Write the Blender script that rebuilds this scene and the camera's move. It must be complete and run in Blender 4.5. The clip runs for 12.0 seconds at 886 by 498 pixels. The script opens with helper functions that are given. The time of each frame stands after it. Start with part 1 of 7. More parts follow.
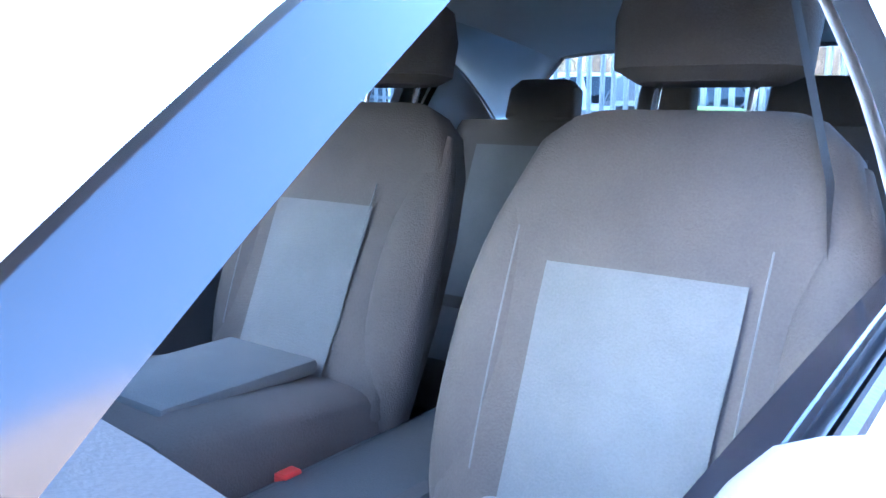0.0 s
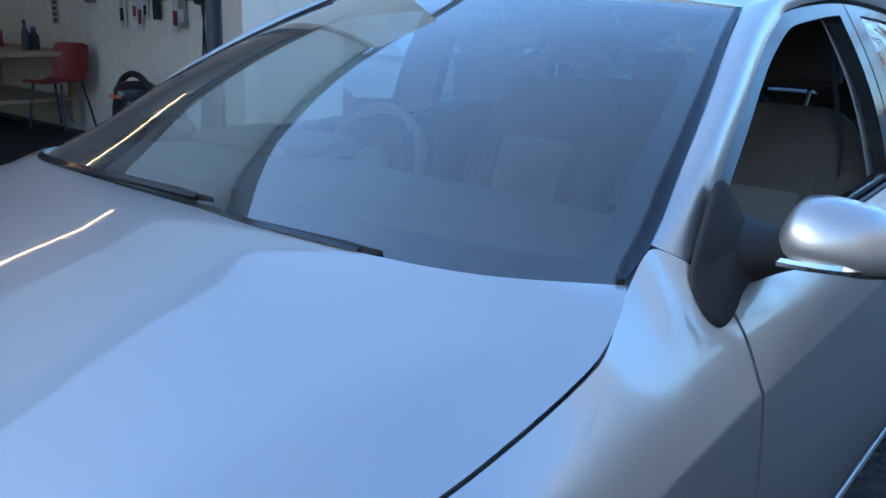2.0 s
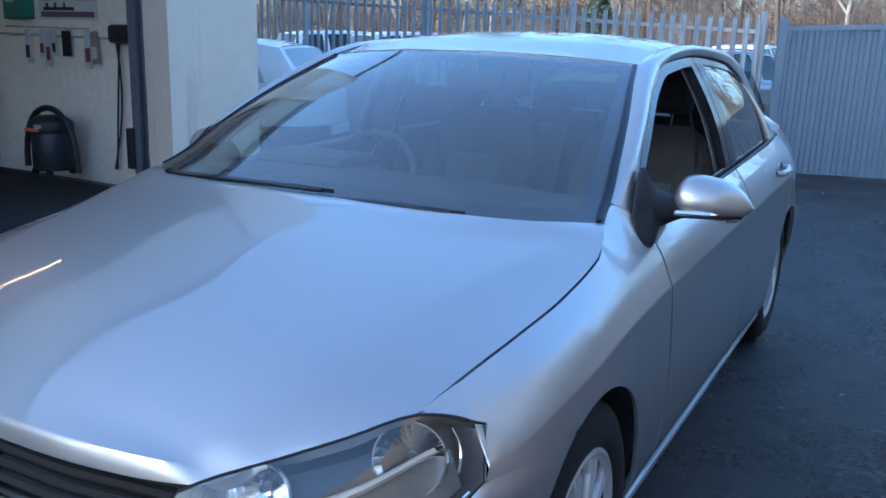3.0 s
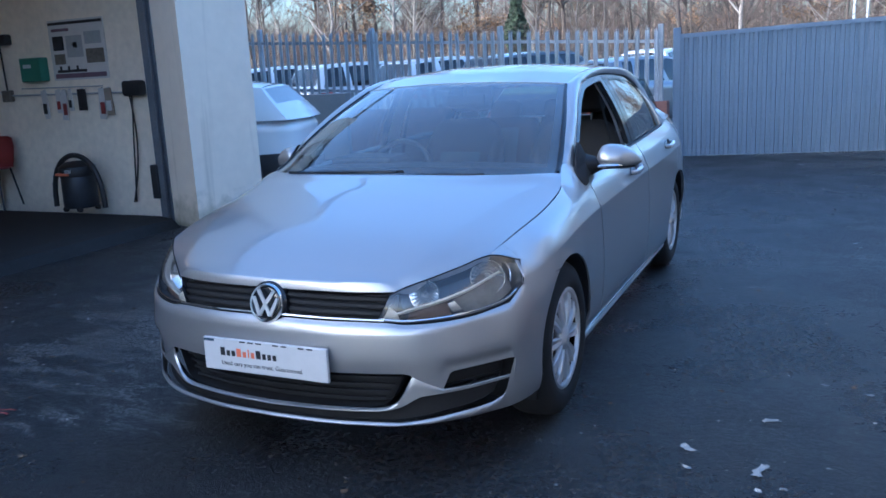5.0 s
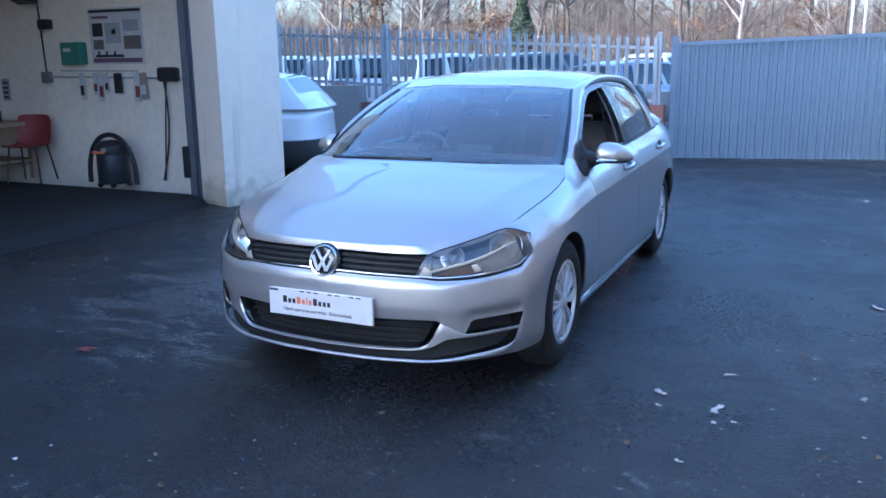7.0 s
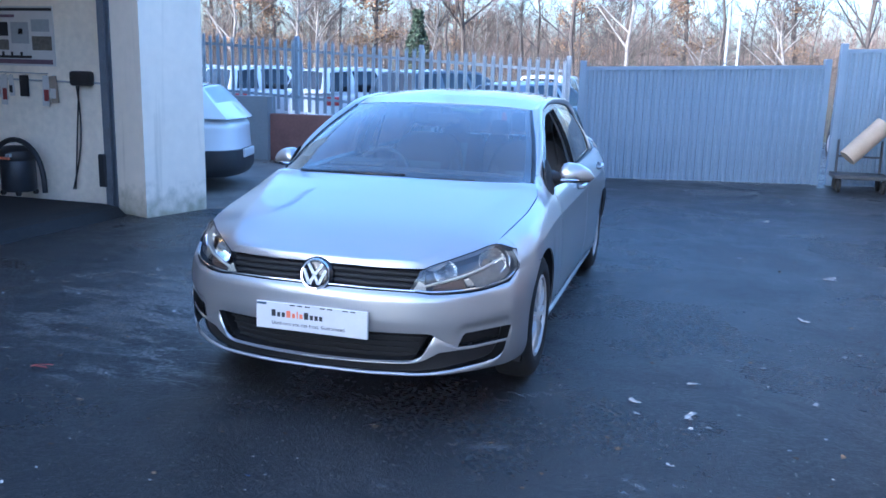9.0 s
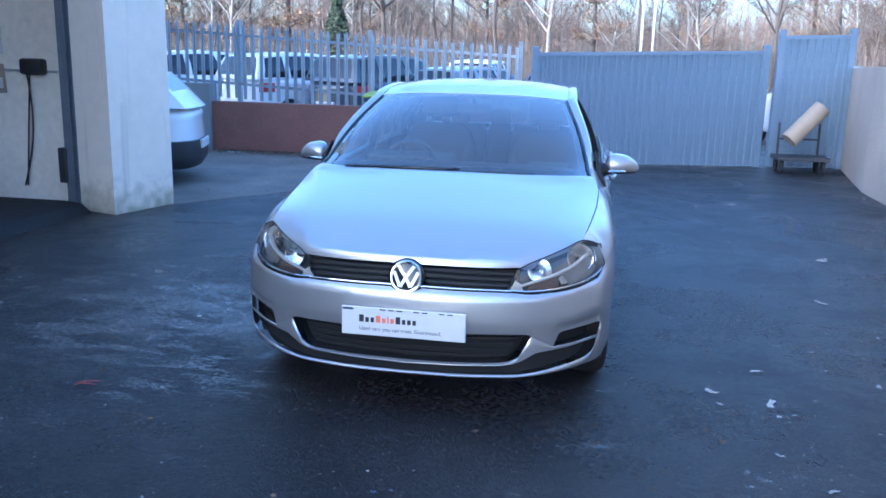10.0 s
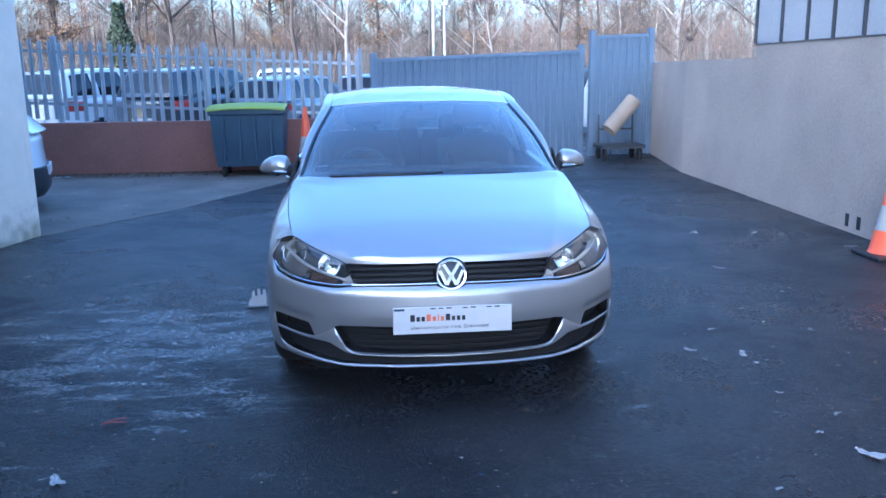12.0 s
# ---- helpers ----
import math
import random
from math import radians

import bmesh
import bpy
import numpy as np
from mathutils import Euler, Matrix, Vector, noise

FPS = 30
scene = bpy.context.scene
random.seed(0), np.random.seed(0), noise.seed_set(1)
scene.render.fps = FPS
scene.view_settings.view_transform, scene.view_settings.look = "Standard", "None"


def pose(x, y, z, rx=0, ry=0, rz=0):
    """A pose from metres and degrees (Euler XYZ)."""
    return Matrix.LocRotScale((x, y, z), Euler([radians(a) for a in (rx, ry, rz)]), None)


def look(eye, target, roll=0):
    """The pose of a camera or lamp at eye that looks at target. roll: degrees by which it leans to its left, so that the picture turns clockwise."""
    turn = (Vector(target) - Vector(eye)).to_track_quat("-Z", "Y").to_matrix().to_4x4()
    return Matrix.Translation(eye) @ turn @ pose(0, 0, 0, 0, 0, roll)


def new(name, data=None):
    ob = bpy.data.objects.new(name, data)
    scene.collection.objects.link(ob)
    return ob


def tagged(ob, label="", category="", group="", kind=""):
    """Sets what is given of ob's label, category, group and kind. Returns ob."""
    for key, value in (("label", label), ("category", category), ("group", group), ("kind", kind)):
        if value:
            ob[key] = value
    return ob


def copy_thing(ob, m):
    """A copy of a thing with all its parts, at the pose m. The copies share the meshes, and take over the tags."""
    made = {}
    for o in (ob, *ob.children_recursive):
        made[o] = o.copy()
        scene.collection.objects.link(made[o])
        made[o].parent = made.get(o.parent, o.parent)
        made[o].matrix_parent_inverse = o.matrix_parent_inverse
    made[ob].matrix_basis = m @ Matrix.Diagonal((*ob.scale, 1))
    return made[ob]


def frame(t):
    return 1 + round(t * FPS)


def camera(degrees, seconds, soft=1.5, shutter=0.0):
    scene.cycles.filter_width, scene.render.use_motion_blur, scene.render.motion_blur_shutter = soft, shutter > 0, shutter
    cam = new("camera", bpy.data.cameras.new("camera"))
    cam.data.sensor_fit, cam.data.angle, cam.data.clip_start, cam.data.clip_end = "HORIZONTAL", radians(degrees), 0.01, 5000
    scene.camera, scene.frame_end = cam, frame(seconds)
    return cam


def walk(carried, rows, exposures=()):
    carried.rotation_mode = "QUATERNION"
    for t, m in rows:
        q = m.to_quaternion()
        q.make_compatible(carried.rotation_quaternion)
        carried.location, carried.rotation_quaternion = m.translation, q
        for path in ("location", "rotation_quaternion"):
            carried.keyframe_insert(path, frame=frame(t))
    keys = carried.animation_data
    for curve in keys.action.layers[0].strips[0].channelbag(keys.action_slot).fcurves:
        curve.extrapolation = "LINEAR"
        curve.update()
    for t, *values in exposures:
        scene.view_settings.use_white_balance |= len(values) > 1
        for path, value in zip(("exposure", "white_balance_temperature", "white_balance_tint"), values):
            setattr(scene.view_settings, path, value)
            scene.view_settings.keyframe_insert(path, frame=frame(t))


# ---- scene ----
from math import sin, cos, tan, pi, sqrt, atan2

cam = camera(56.4, 12.0, soft=1.6)

PATH = [
    (0, (0.878, 1.425, 1.087), (-0.308, 2.998, 0.744), 0.5),
    (0.3, (0.932, 1.35, 1.152), (-0.287, 2.839, 0.608), 2.1),
    (0.6, (0.946, 1.201, 1.204), (-0.232, 2.676, 0.546), 5.8),
    (0.9, (0.99, 1.039, 1.219), (-0.356, 2.382, 0.597), -2.4),
    (1.2, (0.995, 0.857, 1.22), (-0.312, 2.25, 0.629), 0.6),
    (1.5, (1.055, 0.648, 1.233), (-0.222, 2.076, 0.657), 1.6),
    (2, (1.205, 0.264, 1.275), (-0.019, 1.75, 0.734), 2.0),
    (2.5, (1.278, -0.194, 1.315), (0.182, 1.405, 0.822), 2.8),
    (3, (1.363, -0.661, 1.341), (0.405, 1.031, 0.87), 1.8),
    (3.2, (1.434, -0.845, 1.349), (0.501, 0.863, 0.89), 0.6),
    (4.8, (1.739, -2.09, 1.396), (0.911, -0.321, 0.967), -2.8),
    (5, (1.789, -2.248, 1.414), (0.957, -0.48, 0.989), -2.9),
    (5.5, (1.864, -2.523, 1.457), (1.012, -0.76, 1.051), -1.4),
    (6, (1.892, -2.773, 1.462), (1.048, -1.009, 1.041), -0.9),
    (6.5, (1.962, -2.89, 1.464), (1.135, -1.123, 1.024), -0.8),
    (8.5, (1.895, -3.004, 1.492), (1.096, -1.22, 1.071), 0.0),
    (9, (1.537, -3.168, 1.487), (0.98, -1.29, 1.083), 1.6),
    (9.5, (1.169, -3.244, 1.504), (0.716, -1.342, 1.084), 2.0),
    (10, (0.725, -3.24, 1.507), (0.392, -1.317, 1.071), 1.5),
    (10.5, (0.319, -3.28, 1.505), (0.164, -1.335, 1.064), 0.3),
    (11, (-0.027, -3.365, 1.529), (0.075, -1.417, 1.087), -2.1),
    (11.5, (-0.231, -3.482, 1.506), (-0.067, -1.535, 1.083), -2.5),
    (12, (-0.358, -3.516, 1.522), (-0.182, -1.569, 1.101), -0.8),
]
# the clip starts bright and settles; its white balance is cold
EXPOSURES = [(0, 5.9, 4800, 16), (0.5, 5.2, 4700, 17), (0.9, 3.6, 4800, 13), (1.5, 2.74, 4800, 10), (2.0, 2.3, 4780, 5), (3.0, 2.15, 4720, 7),
             (5.0, 2.2, 4640, 11), (6.5, 2.58, 4600, 13), (9.0, 2.72, 4500, 12), (12.0, 2.56, 4400, 12)]
walk(cam, [(t, look(eye, target, roll)) for t, eye, target, roll in PATH], EXPOSURES)

# ---- daylight: low winter sun behind the workshop, the yard in its shade ----
SUN_AZ, SUN_EL = radians(215), radians(13)     # clockwise from +y
world = bpy.data.worlds.new("winter_sky")
scene.world = world
world.use_nodes = True
wn = world.node_tree
sky = wn.nodes.new("ShaderNodeTexSky")
sky.sky_type = "NISHITA"
sky.sun_disc = False
sky.sun_elevation = SUN_EL
sky.sun_rotation = SUN_AZ
sky.air_density, sky.dust_density, sky.ozone_density = 1.0, 4.5, 1.6
bgn = wn.nodes["Background"]
bgn.inputs["Strength"].default_value = 0.15
wn.links.new(sky.outputs[0], bgn.inputs["Color"])
sun_way = Vector((sin(SUN_AZ) * cos(SUN_EL), cos(SUN_AZ) * cos(SUN_EL), sin(SUN_EL)))
sl = bpy.data.lights.new("sun", "SUN")
sl.energy, sl.angle, sl.color = 2.1, radians(0.6), (1.0, 0.86, 0.68)
sun = new("sun", sl)
sun.matrix_world = look(sun_way * 60, (0, 0, 0))

# ---- materials ----
def col(c):
    return (c[0], c[1], c[2], 1.0)


def mat(name, base, rough=0.6, metal=0.0, var=0.12, scale=3.0, fine=60.0, bump=0.0, bump_scale=None, rough_var=0.1, tint=None,
        coat=0.0, island=0.0, rnd=0.0, spec=0.5, dist=0.01):
    """A surface with colour variation at two scales, uneven gloss and a fine relief."""
    m = bpy.data.materials.new(name)
    m.use_nodes = True
    nt = m.node_tree
    N, L = nt.nodes, nt.links
    b = N["Principled BSDF"]
    tc = N.new("ShaderNodeTexCoord")
    n1, n2 = N.new("ShaderNodeTexNoise"), N.new("ShaderNodeTexNoise")
    n1.inputs["Scale"].default_value, n1.inputs["Detail"].default_value = scale, 4
    n2.inputs["Scale"].default_value, n2.inputs["Detail"].default_value = fine, 3
    L.new(tc.outputs["Object"], n1.inputs["Vector"])
    L.new(tc.outputs["Object"], n2.inputs["Vector"])
    add = N.new("ShaderNodeMath")
    add.operation = "MULTIPLY_ADD"
    L.new(n2.outputs["Fac"], add.inputs[0])
    add.inputs[1].default_value = 0.5
    half = N.new("ShaderNodeMath")
    half.operation = "MULTIPLY"
    half.inputs[1].default_value = 0.75
    L.new(n1.outputs["Fac"], half.inputs[0])
    L.new(half.outputs[0], add.inputs[2])
    ramp = N.new("ShaderNodeValToRGB")
    lo = [max(0.0, c * (1 - var)) for c in base]
    hi = [min(1.0, c * (1 + var)) for c in (tint or base)]
    ramp.color_ramp.elements[0].position, ramp.color_ramp.elements[0].color = 0.38, col(lo)
    ramp.color_ramp.elements[1].position, ramp.color_ramp.elements[1].color = 0.82, col(hi)
    L.new(add.outputs[0], ramp.inputs["Fac"])
    out = ramp.outputs["Color"]
    if island or rnd:
        src = N.new("ShaderNodeNewGeometry").outputs["Random Per Island"] if island else N.new("ShaderNodeObjectInfo").outputs["Random"]
        hsv = N.new("ShaderNodeHueSaturation")
        mr = N.new("ShaderNodeMapRange")
        k = island or rnd
        mr.inputs["To Min"].default_value, mr.inputs["To Max"].default_value = 1 - k, 1 + k
        L.new(src, mr.inputs["Value"])
        L.new(mr.outputs[0], hsv.inputs["Value"])
        L.new(out, hsv.inputs["Color"])
        out = hsv.outputs["Color"]
    L.new(out, b.inputs["Base Color"])
    rr = N.new("ShaderNodeMapRange")
    rr.inputs["To Min"].default_value, rr.inputs["To Max"].default_value = max(0.0, rough - rough_var), min(1.0, rough + rough_var)
    L.new(n1.outputs["Fac"], rr.inputs["Value"])
    L.new(rr.outputs[0], b.inputs["Roughness"])
    b.inputs["Metallic"].default_value = metal
    b.inputs["Specular IOR Level"].default_value = spec
    b.inputs["Coat Weight"].default_value = coat
    b.inputs["Coat Roughness"].default_value = 0.03
    if bump:
        bp = N.new("ShaderNodeBump")
        bp.inputs["Strength"].default_value, bp.inputs["Distance"].default_value = bump, dist
        if bump_scale:
            n3 = N.new("ShaderNodeTexNoise")
            n3.inputs["Scale"].default_value, n3.inputs["Detail"].default_value = bump_scale, 5
            L.new(tc.outputs["Object"], n3.inputs["Vector"])
            L.new(n3.outputs["Fac"], bp.inputs["Height"])
        else:
            L.new(add.outputs[0], bp.inputs["Height"])
        L.new(bp.outputs[0], b.inputs["Normal"])
    return m


def glass(name, tint=(0.8, 0.86, 0.86), rough=0.0, haze_film=0.0, gain=1.3):
    """Thin pane: tinted see-through with a mirror share that grows towards grazing sight, alike from both sides."""
    m = bpy.data.materials.new(name)
    m.use_nodes = True
    nt = m.node_tree
    N, L = nt.nodes, nt.links
    N.remove(N["Principled BSDF"])
    tr, gl, mx, lw = N.new("ShaderNodeBsdfTransparent"), N.new("ShaderNodeBsdfGlossy"), N.new("ShaderNodeMixShader"), N.new("ShaderNodeLayerWeight")
    tr.inputs[0].default_value = col(tint)
    gl.inputs["Roughness"].default_value = rough
    lw.inputs["Blend"].default_value = 0.5
    power, mul = N.new("ShaderNodeMath"), N.new("ShaderNodeMath")
    power.operation, mul.operation = "POWER", "MULTIPLY_ADD"
    power.inputs[1].default_value = 4.0
    mul.inputs[1].default_value, mul.inputs[2].default_value = 0.92 * gain, 0.08 * gain
    mul.use_clamp = True
    L.new(lw.outputs["Facing"], power.inputs[0])
    L.new(power.outputs[0], mul.inputs[0])
    L.new(mul.outputs[0], mx.inputs[0])
    L.new(tr.outputs[0], mx.inputs[1])
    L.new(gl.outputs[0], mx.inputs[2])
    out = mx.outputs[0]
    if haze_film:      # thin uneven film of road dust, strengthened to paint in a pale haze
        df, mf, nz, tc, mr = N.new("ShaderNodeBsdfDiffuse"), N.new("ShaderNodeMixShader"), N.new("ShaderNodeTexNoise"), N.new("ShaderNodeTexCoord"), N.new("ShaderNodeMapRange")
        df.inputs[0].default_value = (0.62, 0.62, 0.6, 1)
        nz.inputs["Scale"].default_value, nz.inputs["Detail"].default_value = 4.0, 6
        mr.inputs["To Min"].default_value, mr.inputs["To Max"].default_value = haze_film * 0.6, haze_film * 1.4
        L.new(tc.outputs["Object"], nz.inputs["Vector"])
        L.new(nz.outputs["Fac"], mr.inputs["Value"])
        L.new(mr.outputs[0], mf.inputs[0])
        L.new(out, mf.inputs[1])
        L.new(df.outputs[0], mf.inputs[2])
        out = mf.outputs[0]
    L.new(out, N["Material Output"].inputs[0])
    return m


def emit(name, c, strength):
    m = bpy.data.materials.new(name)
    m.use_nodes = True
    b = m.node_tree.nodes["Principled BSDF"]
    b.inputs["Base Color"].default_value = col(c)
    b.inputs["Emission Color"].default_value = col(c)
    b.inputs["Emission Strength"].default_value = strength
    return m


def wet_asphalt():
    """Dark worn asphalt: stone chips, pale silt dried in patches, damp glossy spots, painted sheen."""
    m = mat("wet_asphalt", (0.018, 0.018, 0.018), rough=0.55, var=0.4, scale=1.1, fine=90)
    nt = m.node_tree
    N, L = nt.nodes, nt.links
    b = N["Principled BSDF"]
    tc = N.new("ShaderNodeTexCoord")
    base = b.inputs["Base Color"].links[0].from_socket

    long = N.new("ShaderNodeMapping")        # water runs across the yard and draws the silt out
    long.inputs["Scale"].default_value = (0.55, 1.5, 1)
    long.inputs["Rotation"].default_value = (0, 0, 0.15)
    L.new(tc.outputs["Object"], long.inputs["Vector"])

    def noise(scale, detail, rough=0.6, dist=0.0, drawn=False):
        n = N.new("ShaderNodeTexNoise")
        n.inputs["Scale"].default_value, n.inputs["Detail"].default_value, n.inputs["Roughness"].default_value, n.inputs["Distortion"].default_value = scale, detail, rough, dist
        L.new(long.outputs[0] if drawn else tc.outputs["Object"], n.inputs["Vector"])
        return n.outputs["Fac"]

    def step(fac, lo, hi, a=0.0, c=1.0):
        r = N.new("ShaderNodeMapRange")
        r.inputs["From Min"].default_value, r.inputs["From Max"].default_value, r.inputs["To Min"].default_value, r.inputs["To Max"].default_value = lo, hi, a, c
        L.new(fac, r.inputs["Value"])
        return r.outputs[0]

    def math_(op, x, y):
        n = N.new("ShaderNodeMath")
        n.operation = op
        for k, v in enumerate((x, y)):
            if isinstance(v, float):
                n.inputs[k].default_value = v
            else:
                L.new(v, n.inputs[k])
        return n.outputs[0]

    def blend(fac, under, colour):
        x = N.new("ShaderNodeMix")
        x.data_type = "RGBA"
        x.inputs[7].default_value = colour
        L.new(fac, x.inputs[0])
        L.new(under, x.inputs[6])
        return x.outputs[2]
    # broad damp stains darken the surface
    base = blend(step(noise(0.42, 6, 0.62, 0.9), 0.44, 0.60, 0.0, 0.72), base, (0.006, 0.006, 0.0065, 1))
    # silt: broad patches broken up by a coarse grain
    patch = step(noise(0.5, 8, 0.66, 0.5, True), 0.52, 0.64)
    grain = step(noise(14, 9, 0.78), 0.46, 0.60)
    silt = math_("MULTIPLY", patch, grain)
    out = blend(math_("MULTIPLY", silt, 0.85), base, (0.045, 0.044, 0.042, 1))
    # pale sheen of the wet patch left of the car, painted into the colour
    ball = N.new("ShaderNodeTexGradient")
    ball.gradient_type = "SPHERICAL"
    mp = N.new("ShaderNodeMapping")
    mp.inputs["Location"].default_value, mp.inputs["Scale"].default_value = (0.95, -0.75, 0), (0.62, 0.6, 1)
    L.new(tc.outputs["Object"], mp.inputs["Vector"])
    L.new(mp.outputs[0], ball.inputs["Vector"])
    sheen = math_("MULTIPLY", step(math_("ADD", math_("MULTIPLY", ball.outputs["Fac"], 0.20), noise(3.4, 10, 0.76, 0.7, True)), 0.60, 0.65), step(noise(34, 6, 0.8), 0.45, 0.55))
    out = blend(math_("MULTIPLY", sheen, 0.9), out, (0.15, 0.148, 0.142, 1))
    # streaks of pale dried water marks
    streak = math_("MULTIPLY", step(noise(1.5, 9, 0.72, 0.5, True), 0.58, 0.64), step(noise(30, 4, 0.7), 0.4, 0.6))
    out = blend(math_("MULTIPLY", streak, 0.5), out, (0.05, 0.049, 0.047, 1))
    # stone chips and crumbs, in two sizes
    for scale, rad, rare, colour in ((60.0, 0.2, 0.5, (0.05, 0.049, 0.047, 1)), (95.0, 0.25, 0.6, (0.008, 0.008, 0.009, 1)), (21.0, 0.08, 0.72, (0.24, 0.22, 0.19, 1))):
        v = N.new("ShaderNodeTexVoronoi")
        v.inputs["Scale"].default_value = scale
        L.new(tc.outputs["Object"], v.inputs["Vector"])
        sep = N.new("ShaderNodeSeparateColor")
        L.new(v.outputs["Color"], sep.inputs[0])
        spot = math_("MULTIPLY", step(v.outputs["Distance"], rad, rad * 1.6, 1.0, 0.0), math_("GREATER_THAN", sep.outputs[0], rare))
        out = blend(spot, out, colour)
    L.new(out, b.inputs["Base Color"])
    damp = step(noise(0.7, 7, 0.65, 0.4), 0.42, 0.6, 0.24, 0.5)
    damp = math_("SUBTRACT", damp, math_("MULTIPLY", sheen, 0.22))
    L.new(math_("ADD", damp, step(noise(40, 4), 0.3, 0.7, -0.08, 0.12)), b.inputs["Roughness"])
    bp = N.new("ShaderNodeBump")
    bp.inputs["Distance"].default_value = 0.016
    L.new(math_("SUBTRACT", 0.75, math_("MULTIPLY", sheen, 0.6)), bp.inputs["Strength"])
    L.new(math_("ADD", math_("ADD", noise(70, 5, 0.7), noise(26, 5, 0.75)), math_("MULTIPLY", noise(11, 6, 0.7), 1.2)), bp.inputs["Height"])
    L.new(bp.outputs[0], b.inputs["Normal"])
    b.inputs["Specular IOR Level"].default_value = 0.5
    return m


def car_paint(name, c, flake=0.0):
    """Body paint under a clear lacquer; flake: a metallic base."""
    m = mat(name, c, rough=0.37 if flake else 0.35, metal=0.72 if flake else 0.0, var=0.025, scale=1.2, fine=900, rough_var=0.03, coat=1.0)
    b = m.node_tree.nodes["Principled BSDF"]
    b.inputs["Coat IOR"].default_value = 1.5
    b.inputs["Coat Roughness"].default_value = 0.015
    return m



def mossy_paint():
    """White masonry paint, dirty and mossy in a ragged band at its foot, with thin run marks."""
    m = mat("mossy_white_paint", (0.74, 0.65, 0.53), 0.8, var=0.07, scale=1.1, fine=9, bump=0.12, bump_scale=45)
    N, L = m.node_tree.nodes, m.node_tree.links
    b = N["Principled BSDF"]
    tc, sep, nz, run, mp = N.new("ShaderNodeTexCoord"), N.new("ShaderNodeSeparateXYZ"), N.new("ShaderNodeTexNoise"), N.new("ShaderNodeTexNoise"), N.new("ShaderNodeMapping")
    L.new(tc.outputs["Object"], sep.inputs[0])
    L.new(tc.outputs["Object"], nz.inputs["Vector"])
    nz.inputs["Scale"].default_value, nz.inputs["Detail"].default_value = 7.0, 6
    mp.inputs["Scale"].default_value = (9, 9, 0.5)
    L.new(tc.outputs["Object"], mp.inputs["Vector"])
    L.new(mp.outputs[0], run.inputs["Vector"])
    run.inputs["Scale"].default_value, run.inputs["Detail"].default_value = 1.0, 4
    out = b.inputs["Base Color"].links[0].from_socket
    add = N.new("ShaderNodeMath")
    add.operation = "MULTIPLY_ADD"
    add.inputs[1].default_value = -0.62
    L.new(nz.outputs["Fac"], add.inputs[0])
    L.new(sep.outputs["Z"], add.inputs[2])
    for fac, lo, hi, top, c in ((add.outputs[0], 0.0, -0.32, 0.75, (0.2, 0.19, 0.11, 1)), (run.outputs["Fac"], 0.6, 0.75, 0.35, (0.3, 0.25, 0.18, 1))):
        r, x = N.new("ShaderNodeMapRange"), N.new("ShaderNodeMix")
        r.inputs["From Min"].default_value, r.inputs["From Max"].default_value, r.inputs["To Max"].default_value = lo, hi, top
        x.data_type = "RGBA"
        x.inputs[7].default_value = c
        L.new(fac, r.inputs["Value"])
        L.new(r.outputs[0], x.inputs[0])
        L.new(out, x.inputs[6])
        out = x.outputs[2]
    L.new(out, b.inputs["Base Color"])
    return m


